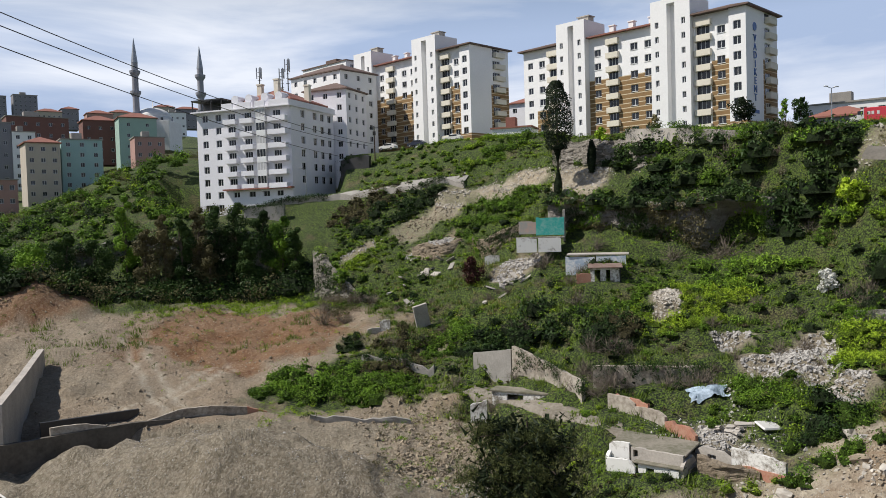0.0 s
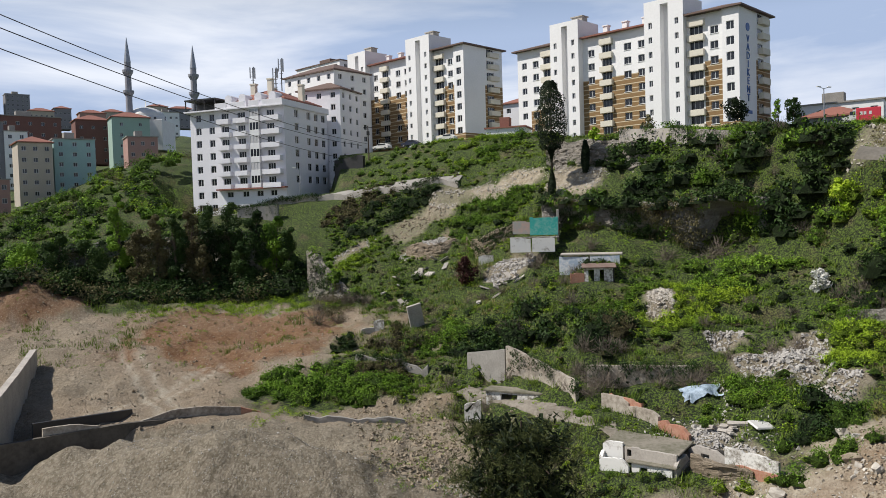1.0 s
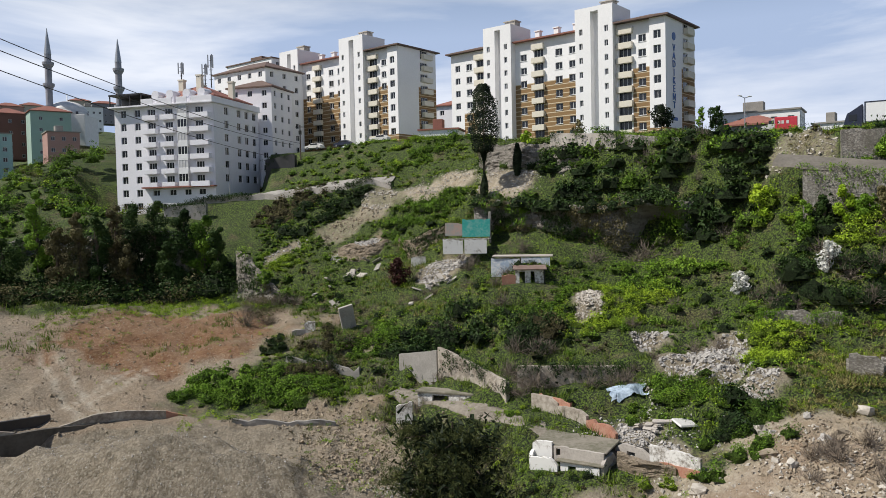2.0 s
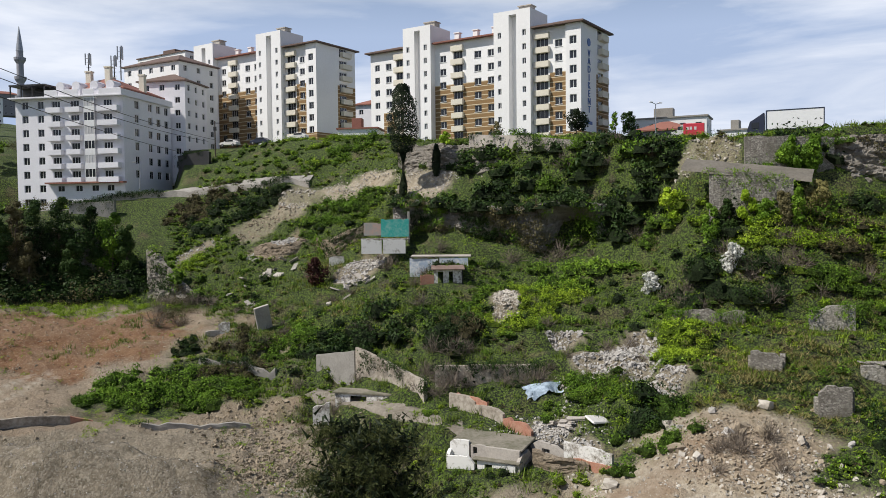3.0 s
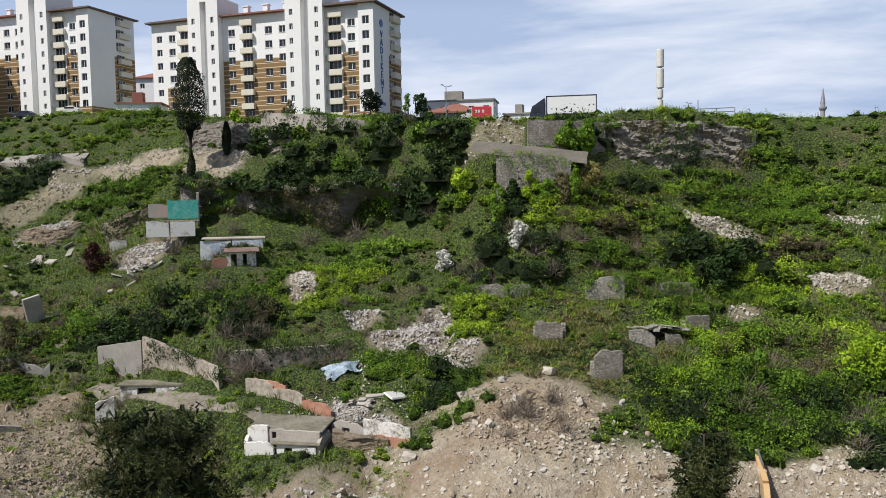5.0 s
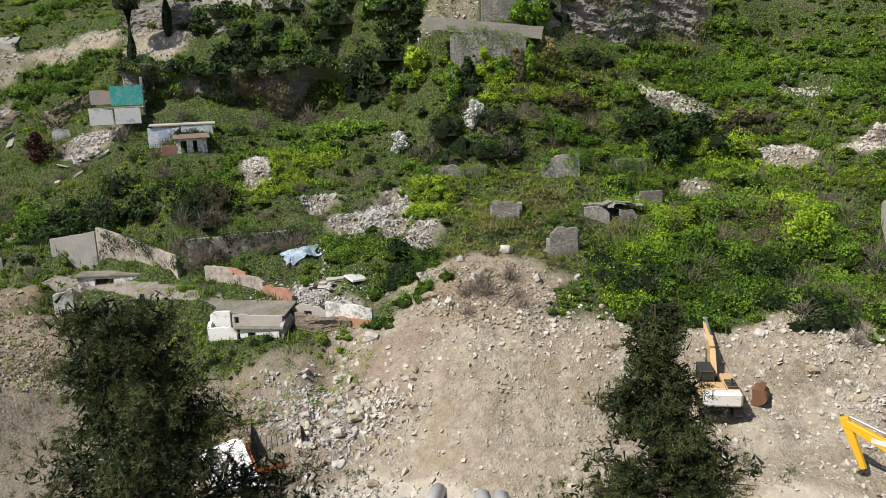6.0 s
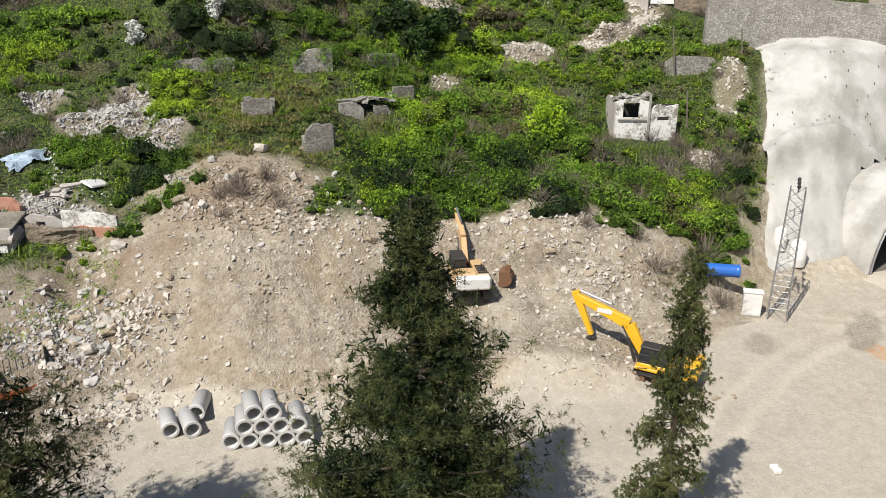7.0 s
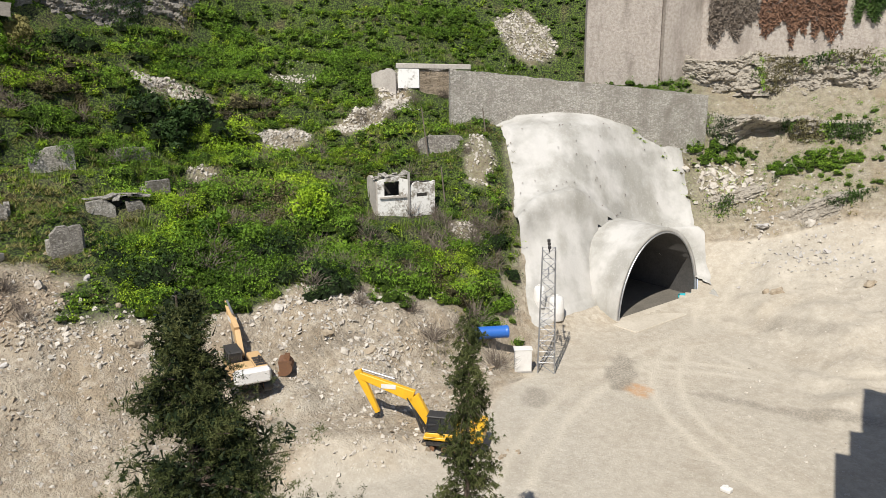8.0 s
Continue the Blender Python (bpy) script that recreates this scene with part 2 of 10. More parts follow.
def rough_of(x, y, size, octaves=4):
    return sum((lumps(x + 37.1 * k, y - 17.7 * k, size / 2**k) - 0.5) / 1.7**k for k in range(octaves))


def oval(x, y, cx, cy, rx, ry, turn=0.0, ragged=0.35):
    """1 inside a ragged oval patch of ground, 0 outside."""
    c, s = math.cos(radians(turn)), math.sin(radians(turn))
    u, v = ((x - cx) * c + (y - cy) * s) / rx, (-(x - cx) * s + (y - cy) * c) / ry
    r = np.sqrt(u * u + v * v) + ragged * rough_of(x, y, 6.0, 4) * 1.6
    return np.clip((1.08 - r) / 0.22, 0, 1)


PORTAL = Vector((84.6, 15.3, 0.0))
BORE = Vector((0.42, 0.907, 0.0))
ACROSS = Vector((0.907, -0.42, 0.0))
MOUNDS = [  # x, y, length, width, turn, height
    (-16.8, 66.5, 19.5, 6.5, -4, 4.7),
    (-34.0, 74.6, 11.0, 2.6, -8, -2.4),
    (21.0, 57.4, 4.5, 2.0, 50, -1.5),
    (-60.5, 115.0, 8.5, 5.5, 10, 4.4),
    (50.5, 31.0, 5.0, 2.6, -25, 1.3),
    (41.5, 27.5, 6.0, 2.4, -45, 1.0),
]


def height(x, y):
    x, y = np.asarray(x, float), np.asarray(y, float)
    a, d = np.degrees(np.arctan2(x, y)), np.hypot(x, y)
    a = np.where(a < -150, a + 360, a)
    ds = [np.zeros_like(d)] + [smooth_over(BEARING, l[1], a) for l in LINES]
    zs = [np.zeros_like(d)] + [smooth_over(BEARING, l[2], a) for l in LINES]
    z = np.array(zs[-1])
    for k in range(len(ds) - 1, 0, -1):
        t = np.clip((d - ds[k - 1]) / (ds[k] - ds[k - 1]), 0, 1)
        z = np.where(d < ds[k], zs[k - 1] + (zs[k] - zs[k - 1]) * t, z)
    wild = np.clip((d - ds[1]) / 6, 0, 1) * np.clip((190 - d) / 40, 0, 1)
    wild = wild * (1 - 0.85 * np.clip((a - 67) / 3, 0, 1) * np.clip((86 - a) / 2, 0, 1) * np.clip((104 - d) / 4, 0, 1))
    z = z + wild * (rough_of(x, y, 9.0) * 1.5 + rough_of(x, y, 2.2, 4) * 0.6)
    step = z / 2.7 + 0.5 * rough_of(x, y, 14.0, 2)
    f = step - np.floor(step)
    ramp = np.clip((f - 0.55) / 0.38, 0, 1)
    z = z + wild * 1.25 * (ramp * ramp * (3 - 2 * ramp) - f) * np.clip((d - 66) / 6, 0, 1) * np.clip((68 - a) / 4, 0, 1) * np.clip((a + 6) / 4, 0, 1)
    shelf = np.clip((a + 20) / 1.5, 0, 1) * np.clip((-6.8 - a) / 1.2, 0, 1) * np.clip((d - 159) / 3, 0, 1) * np.clip((205 - d) / 8, 0, 1)
    z = z + shelf * (np.minimum(z, 30.0) - z)
    for cx, cy, l, w, turn, h in MOUNDS:
        c, s = math.cos(radians(turn)), math.sin(radians(turn))
        u, v = ((x - cx) * c + (y - cy) * s) / l, (-(x - cx) * s + (y - cy) * c) / w
        r = np.sqrt(u * u + v * v) * (1 + 0.35 * rough_of(x, y, 7.0, 3))
        z = z + h * np.clip(1.15 - r, 0, 1) ** 0.9 * (1 + 0.3 * rough_of(x, y, 5.0, 4))
    return z


def ground_z(x, y):
    return float(height(np.array([x]), np.array([y]))[0])


# rubble and earth among the green: x, y, half width, half depth, turn
BARE_PATCHES = [(-2.3, 128.4, 4.1, 2.4, 1), (10.3, 111.2, 3.6, 2.6, -5), (-14.1, 136, 3.9, 1.8, 6), (34.2, 73.3, 3.5, 3.6, -25), (33.6, 66.8, 2.1, 1.9, -27), (31.4, 75.5, 2.9, 1.5, -23), (29.1, 80.8, 2.1, 1, -20), (25, 88.9, 1.6, 4, -16), (-3.7, 136.2, 5.4, 2.5, 2), (1.8, 139.5, 3.4, 3, -1), (-4.4, 82.2, 6.5, 5.4, 3), (-1.9, 71.9, 4.1, 6.4, 2), (23, 64.5, 2.9, 1.3, -20), (23.2, 67.5, 2, 1.7, -19), (32.6, 52.7, 5.3, 3.3, -32), (35.2, 50.4, 2.6, 3.7, -35), (68.7, 68.8, 4.2, 0.9, -45), (73.1, 59.1, 3.4, 0.9, -51)]
BARE_PATCHES += [(81.2, 50.6, 3.8, 1.4, -58), (74.8, 57.6, 3.4, 1.2, -52), (68.8, 68.5, 4.2, 0.9, -45), (72.8, 32.8, 2, 0.9, -66), (81.7, 35.4, 1.9, 4.3, -67), (86, 48.6, 2.1, 3.3, -61), (103.8, 38.5, 4.7, 2.3, -70), (112.3, 10.2, 10.5, 1.1, -85), (62.7, 58.8, 1.8, 2, -47), (48.6, 89.0, 3.2, 1.5, -29), (51.4, 85.2, 1.8, 1.3, -31)]


def cover(x, y):
    """Shares of greenery, red soil and grey gravel on the ground; the rest is pale spoil."""
    a, d = np.degrees(np.arctan2(x, y)), np.hypot(x, y)
    a = np.where(a < -150, a + 360, a)
    bench = smooth_over(BEARING, LINES[3][1], a)
    bench = np.where(a < 31, np.minimum(bench, 61 + np.clip((a - 24) * -0.1, -3, 3)), bench)
    green = np.clip((d - bench - 1.0 + 4 * rough_of(x, y, 6.0, 3)) / 2.0, 0, 1)
    green = green * np.clip((a + 5 + 8 * rough_of(x, y, 8.0)) / 3, 0, 1)
    green = np.maximum(green, np.where(a < 4, np.clip((d - smooth_over(BEARING, LINES[5][1], a) + 4 + 9 * rough_of(x, y, 9.0)) / 3.0, 0, 1), 0))
    green = np.maximum(green, oval(x, y, -10, 93, 13, 6, 20))
    green = np.maximum(green, oval(x, y, -2, 88, 8, 7, 0) * 0.8)
    right = np.clip((a - 68.5 + 3 * rough_of(x, y, 5.0)) / 2.0, 0, 1) * (d < 122)
    green = green * (1 - right * np.clip((99 - d) / 3, 0, 1))
    green = green * (1 - np.clip((a - 78) / 5, 0, 1) * np.where(d < 118, 0.75, 0))
    for p in ((33.5, 57, 8, 3.4, -38), (24, 59, 4, 2.5, -30), (0.5, 77, 8, 6.5, 0), (-3, 70, 9, 5, 0), (8, 57, 9, 5, 0), (21.0, 125.0, 5.5, 3.0, -40), (12.0, 134.5, 8.0, 3.0, -35)):
        green = green * (1 - 0.9 * oval(x, y, *p))
    for k, p in enumerate(BARE_PATCHES):
        green = green * (1 - (0.55 if k > 20 or k in (8, 9) else 0.92) * oval(x, y, *p, 0.62))
    green = green * (1 - oval(x, y, -60.5, 115, 9, 6, 10))
    red = np.maximum(oval(x, y, -28, 107, 15.5, 10, 12), oval(x, y, -60.5, 115, 9, 6, 10))
    red = np.maximum(red * (0.85 + 0.15 * lumps(x, y, 3.0)), (0.22 + 0.4 * lumps(x + 50, y, 9.0)) * (a < 3) * (d > 82) * (d < 132))
    grey = np.maximum(oval(x, y, -20, 70, 26, 10, -4, 0.15), oval(x, y, -48, 100, 9, 18, 20))
    grey = np.maximum(grey, np.clip((4 - a) / 8, 0, 1) * (d < 140) * 0.85)
    for p in BARE_PATCHES[:8] + BARE_PATCHES[12:14] + BARE_PATCHES[16:21]:
        grey = np.maximum(grey, oval(x, y, *p, 0.62))
    sand = np.clip((smooth_over(BEARING, LINES[0][1], a) + 2 - d + 5 * rough_of(x, y, 7.0)) / 3, 0, 1) * (a > 6) * np.clip((108 - a - 0.3 * d) / 18, 0.35, 1)
    sand = np.maximum(sand, 0.95 * np.clip((a - 70 + 6 * rough_of(x, y, 6.0)) / 6, 0, 1) * (d < 113) * (0.7 + 0.3 * lumps(x, y, 5.0)))
    gully = np.maximum(oval(x, y, 16.5, 53, 5.5, 11, -20), oval(x, y, 13, 62, 5, 4, 0))
    gully = np.maximum(gully, 0.6 * oval(x, y, 1, 75, 10, 8, 0))
    earth = np.maximum(oval(x, y, 16, 57, 10, 6, -25), 0.8 * oval(x, y, 2, 73, 10, 8, 0))
    earth = np.maximum(earth, 0.9 * oval(x, y, 34, 55, 8, 4, -33))
    red = np.maximum(red, 0.55 * earth * lumps(x, y, 3.5))
    grey, sand = np.maximum(grey, 0.8 * gully), sand * (1 - gully) * (1 - earth)
    return np.stack([green, red * (1 - green), grey * (1 - green) * (1 - red), np.where(green > 0, 0, sand)], -1)


def cells_of(t, scale):
    """Random stone cells: a grey for each cell, and the distance to its middle."""
    n = node(t, "ShaderNodeTexVoronoi", Scale=scale, Randomness=1.0)
    t.links.new(t.nodes.new("ShaderNodeNewGeometry").outputs["Position"], n.inputs["Vector"])
    bw = t.nodes.new("ShaderNodeRGBToBW")
    t.links.new(n.outputs["Color"], bw.inputs[0])
    return bw.outputs[0], n.outputs["Distance"]


def ground_material():
    m, t, s = blank("valley ground", 0.95)
    mask = t.nodes.new("ShaderNodeVertexColor")
    mask.layer_name = "cover"
    split = t.nodes.new("ShaderNodeSeparateColor")
    t.links.new(mask.outputs["Color"], split.inputs[0])
    big, mid, fine = noise_of(t, 0.25, 5.0), noise_of(t, 1.3, 6.0, 0.7), noise_of(t, 5.0, 4.0, 0.7)
    stones, pebbles = cells_of(t, 2.2), cells_of(t, 6.0)
    spoil = mixed(t, ranged(t, mid, 0.38, 0.62), (0.50, 0.43, 0.33), (0.32, 0.265, 0.195))
    spoil = mixed(t, ranged(t, big, 0.5, 0.72, 0, 0.7), spoil, (0.36, 0.27, 0.165))
    spoil = mixed(t, ranged(t, stones[0], 0.6, 0.95, 0, 0.45), spoil, (0.58, 0.52, 0.43))
    spoil = mixed(t, ranged(t, pebbles[0], 0.1, 0.4, 0.4, 0), spoil, (0.22, 0.18, 0.13))
    red = mixed(t, ranged(t, mid, 0.4, 0.65), (0.165, 0.070, 0.028), (0.235, 0.13, 0.058))
    red = mixed(t, ranged(t, pebbles[0], 0.6, 0.95, 0, 0.6), red, (0.36, 0.26, 0.17))
    grey = mixed(t, ranged(t, mid, 0.38, 0.62), (0.155, 0.128, 0.088), (0.285, 0.24, 0.175))
    grey = mixed(t, ranged(t, pebbles[0], 0.45, 0.95, 0, 0.75), grey, (0.40, 0.355, 0.28))
    grey = mixed(t, ranged(t, stones[0], 0.0, 0.3, 0.5, 0), grey, (0.10, 0.08, 0.052))
    bands = node(t, "ShaderNodeTexWave", Scale=0.22, Distortion=9.0, Detail=3.0, Detail_Scale=0.6)
    turned = node(t, "ShaderNodeMapping", Rotation=(0, 0, 0.5))
    t.links.new(t.nodes.new("ShaderNodeNewGeometry").outputs["Position"], turned.inputs["Vector"])
    t.links.new(turned.outputs["Vector"], bands.inputs["Vector"])
    sand = mixed(t, ranged(t, mid, 0.35, 0.7), (0.43, 0.39, 0.325), (0.345, 0.31, 0.25))
    sand = mixed(t, ranged(t, bands.outputs["Fac"], 0.55, 0.95, 0, 0.07), sand, (0.52, 0.475, 0.40))
    sand = mixed(t, ranged(t, big, 0.50, 0.68, 0, 0.45), sand, (0.29, 0.255, 0.20))
    sand = mixed(t, ranged(t, pebbles[0], 0.65, 0.95, 0, 0.35), sand, (0.56, 0.52, 0.44))
    sand = mixed(t, ranged(t, fine, 0.58, 0.7, 0, 0.5), sand, (0.56, 0.52, 0.445))
    sand = mixed(t, ranged(t, fine, 0.30, 0.42, 0.5, 0), sand, (0.27, 0.235, 0.18))
    # near-black noise paints shaded gaps between plants into the grass colour
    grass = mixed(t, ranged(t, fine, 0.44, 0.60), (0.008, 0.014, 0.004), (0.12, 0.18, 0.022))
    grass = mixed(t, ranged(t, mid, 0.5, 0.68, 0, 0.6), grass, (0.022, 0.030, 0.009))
    grass = mixed(t, ranged(t, big, 0.54, 0.68, 0, 0.7), grass, mixed(t, ranged(t, fine, 0.42, 0.6), (0.045, 0.035, 0.02), (0.20, 0.165, 0.085)))
    col = mixed(t, mask.outputs["Alpha"], spoil, sand)
    col = mixed(t, split.outputs["Green"], col, red)
    col = mixed(t, split.outputs["Blue"], col, grey)
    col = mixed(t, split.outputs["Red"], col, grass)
    marks = t.nodes.new("ShaderNodeVertexColor")
    marks.layer_name = "marks"
    mark = t.nodes.new("ShaderNodeSeparateColor")
    t.links.new(marks.outputs["Color"], mark.inputs[0])

    def over(col, share, noise_value, tone):
        n = t.nodes.new("ShaderNodeMath")
        n.operation = "MULTIPLY"
        t.links.new(share, n.inputs[0])
        t.links.new(noise_value, n.inputs[1])
        return mixed(t, n.outputs[0], col, tone)

    col = over(col, mark.outputs["Blue"], ranged(t, fine, 0.35, 0.6, 0.5, 1.0), (0.54, 0.49, 0.40))
    col = over(col, mark.outputs["Red"], ranged(t, fine, 0.38, 0.6, 0.2, 0.85), (0.115, 0.10, 0.078))
    col = over(col, mark.outputs["Green"], ranged(t, mid, 0.35, 0.6, 0.2, 0.9), (0.47, 0.25, 0.10))
    t.links.new(col, s.inputs["Base Color"])
    high = None
    for value, weight in ((mid, 1.2), (fine, 1.1), (stones[1], -0.08), (pebbles[1], -0.12)):
        n = t.nodes.new("ShaderNodeMath")
        n.operation = "MULTIPLY_ADD"
        t.links.new(value, n.inputs[0])
        n.inputs[1].default_value = weight
        if high:
            t.links.new(high, n.inputs[2])
        high = n.outputs[0]
    calm = t.nodes.new("ShaderNodeMath")
    calm.operation = "MULTIPLY"
    t.links.new(high, calm.inputs[0])
    t.links.new(ranged(t, mask.outputs["Alpha"], 0.05, 0.5, 1.0, 0.22), calm.inputs[1])
    relief(t, s, calm.outputs[0], 1.0, 0.26)
    return m


GROUND = ground_material()


def grid_mesh(name, X, Y, Z, material, closed=False, keep=None, smooth=True):
    """A sheet over a grid of points."""
    r, c = X.shape
    idx = np.arange(r * c).reshape(r, c)
    nxt = np.roll(idx, -1, 1) if closed else idx[:, 1:]
    a = idx if closed else idx[:, :-1]
    q = np.stack([a[:-1], nxt[:-1], nxt[1:], a[1:]], -1).reshape(-1, 4)
    if keep is not None:
        flat = keep.ravel()
        q = q[flat[q].all(1)]
    me = bpy.data.meshes.new(name)
    co = np.stack([X, Y, Z], -1).reshape(-1, 3)
    me.vertices.add(len(co))
    me.vertices.foreach_set("co", co.ravel())
    me.loops.add(q.size)
    me.loops.foreach_set("vertex_index", q.ravel())
    me.polygons.add(len(q))
    me.polygons.foreach_set("loop_start", np.arange(len(q)) * 4)
    me.update(calc_edges=True)
    me.validate()
    me.polygons.foreach_set("use_smooth", np.full(len(me.polygons), smooth))
    me.materials.append(material)
    return new(name, me)


def build_ground():
    bearings = np.radians(np.concatenate([np.arange(-64, 112, 0.4), np.arange(112, 296, 3.0)]))
    reach = np.concatenate([np.linspace(0.01, 36, 10), np.arange(38, 70, 0.55), np.arange(70, 126, 0.66), np.arange(126, 200, 1.2), np.geomspace(202, 4500, 26)])
    B, D = np.meshgrid(-bearings, reach)
    X, Y = D * np.sin(-B), D * np.cos(-B)
    Z = height(X, Y)
    s = (X - PORTAL.x) * BORE.x + (Y - PORTAL.y) * BORE.y
    w = (X - PORTAL.x) * ACROSS.x + (Y - PORTAL.y) * ACROSS.y
    keep = ~((s > -0.4) & (s < 24) & ((w / 6.9) ** 2 + (np.maximum(Z, 0) / 8.6) ** 2 < 0.93))
    X, Y, Z, keep = X[:, ::-1], Y[:, ::-1], Z[:, ::-1], keep[:, ::-1]
    ob = grid_mesh("ground", X, Y, Z, GROUND, True, keep)
    col = ob.data.color_attributes.new("cover", "FLOAT_COLOR", "POINT")
    k = cover(X.ravel(), Y.ravel())
    col.data.foreach_set("color", k.ravel())
    x, y = X.ravel(), Y.ravel()
    dark = np.maximum(0.8 * oval(x, y, 65.9, 14.7, 1.5, 4.2, -77, 1.0), 0.6 * oval(x, y, 57.5, 19.5, 1.6, 0.9, 10, 1.2))
    dark = np.maximum(dark, 0.6 * oval(x, y, 63.0, -1.0, 9.0, 0.9, 88, 0.5))
    dark = np.maximum(dark, 0.45 * oval(x, y, 80.0, 2.5, 7.0, 1.2, 60, 0.6))
    dark = np.maximum(dark, 0.6 * oval(x, y, 49.5, 35.0, 3.4, 0.7, -40, 0.6))
    rust = 0.8 * oval(x, y, 62.4, 12.1, 1.2, 1.8, -79, 1.0)
    ruts = np.zeros_like(x)
    for cx, cy, radius in ((70.0, -12.0, 22.0), (70.0, -12.0, 24.2), (84.0, -6.0, 15.0), (84.0, -6.0, 17.0), (52.0, -30.0, 46.0), (52.0, -30.0, 48.2), (36.0, 0.0, 33.0), (36.0, 0.0, 35.0)):
        off = np.hypot(x - cx, y - cy) + 0.5 * rough_of(x, y, 4.0, 2) - radius
        ruts = np.maximum(ruts, np.clip(1 - np.abs(off) / 0.55, 0, 1) * np.clip(1.6 * lumps(x, y, 7.0) - 0.3, 0, 1))
    for u, v in ((-0.51, 0.86), (0.42, 0.9)):
        off = (x + 32.0) * v - (y - 88.0) * u
        ruts = np.maximum(ruts, 0.8 * np.clip(1 - np.abs(np.abs(off + 0.4 * rough_of(x, y, 5.0, 2)) - 1.0) / 0.5, 0, 1) * (np.hypot(x + 40, y - 90) < 16))
    ob.data.color_attributes.new("marks", "FLOAT_COLOR", "POINT").data.foreach_set("color", np.stack([dark, rust, ruts, np.ones_like(x)], -1).ravel())
    return tagged(ob, "green overgrown valley side above a bare pale building site", "ground", kind="structure")


build_ground()

# ---- buildings ----
def window_kit(parent, name, w, h, bars=1):
    """One window for copying: a white frame with a dark pane under it. Lies in the x-z plane, facing -y."""
    bm = bmesh.new()
    e, wide = 0.07, (w - 0.07) / (bars + 1)
    wall_sheet(bm, (0, 0, 0), (1, 0, 0), (0, -1, 0), w, h, [(k * wide + e, (k + 1) * wide, e, h - e) for k in range(bars + 1)], 0.06)
    bmesh.ops.remove_doubles(bm, verts=bm.verts, dist=0.0005)
    frame_ob = part("window", bm, FRAME_WHITE, parent)
    bm = bmesh.new()
    box(bm, 0.03, w - 0.03, 0.02, 0.05, 0.03, h - 0.03)
    part("pane", bm, DARK_GLASS, frame_ob)
    return frame_ob


def more_windows(kit, m):
    """The window once more, pane and all."""
    o = again(kit, m, kit.parent)
    for c in kit.children:
        again(c, c.matrix_basis, o)
    return o


def facade(house, kits, name, origin, along, outward, width, height_, rows, materials, tone=None, cuts_x=(), cuts_z=(), label=""):
    """A wall with windows; rows holds (x, z, width, height) of each opening, and kits the first window of each size."""
    bm = bmesh.new()
    wall_sheet(bm, origin, along, outward, width, height_, [(x, x + w, z, z + h) for x, z, w, h in rows], 0.22, tone, cuts_x, cuts_z)
    wall = part(name, bm, materials, house, label)
    u, n = Vector(along), Vector(outward)
    turn = Matrix((u, -n, Vector((0, 0, 1)))).transposed().to_4x4()
    for x, z, w, h in rows:
        key = (round(w, 2), round(h, 2))
        m = Matrix.Translation(Vector(origin) + u * x + Vector((0, 0, z)) - n * 0.18) @ turn
        if key not in kits:
            kits[key] = window_kit(house, "window", w, h, 1 if w < 1.8 else 2)
            kits[key].matrix_basis = m
        else:
            more_windows(kits[key], m)
    return wall


def balcony(house, store, key, m, w, d, material, rail=1.0):
    """A balcony slab with a solid parapet on three sides."""
    if key in store:
        return again(store[key], m, house)
    bm = bmesh.new()
    box(bm, 0, w, -d, 0.1, -0.15, 0, bevel=0.02)
    box(bm, 0, w, -d, -d + 0.12, 0, rail, bevel=0.02)
    box(bm, 0, 0.12, -d + 0.12, 0, 0, rail)
    box(bm, w - 0.12, w, -d + 0.12, 0, 0, rail)
    store[key] = part("balcony", bm, material, house)
    store[key].matrix_basis = m
    return store[key]


def hip_roof(bm, x0, x1, y0, y1, z, rise, over=0.8):
    """A low hipped roof with a boxed eave."""
    box(bm, x0 - over, x1 + over, y0 - over, y1 + over, z, z + 0.28)
    a = [bm.verts.new((x, y, z + 0.284)) for x, y in ((x0 - over, y0 - over), (x1 + over, y0 - over), (x1 + over, y1 + over), (x0 - over, y1 + over))]
    half = min(x1 - x0, y1 - y0) / 2 + over
    if x1 - x0 >= y1 - y0:
        r = [bm.verts.new((x0 - over + half, (y0 + y1) / 2, z + 0.3 + rise)), bm.verts.new((x1 + over - half, (y0 + y1) / 2, z + 0.3 + rise))]
        for f in ((a[0], a[1], r[1], r[0]), (a[1], a[2], r[1]), (a[2], a[3], r[0], r[1]), (a[3], a[0], r[0])):
            bm.faces.new(f)
    else:
        r = [bm.verts.new(((x0 + x1) / 2, y0 - over + half, z + 0.3 + rise)), bm.verts.new(((x0 + x1) / 2, y1 + over - half, z + 0.3 + rise))]
        for f in ((a[0], a[1], r[0]), (a[1], a[2], r[1], r[0]), (a[2], a[3], r[1]), (a[3], a[0], r[0], r[1])):
            bm.faces.new(f)


STOREY = 2.72


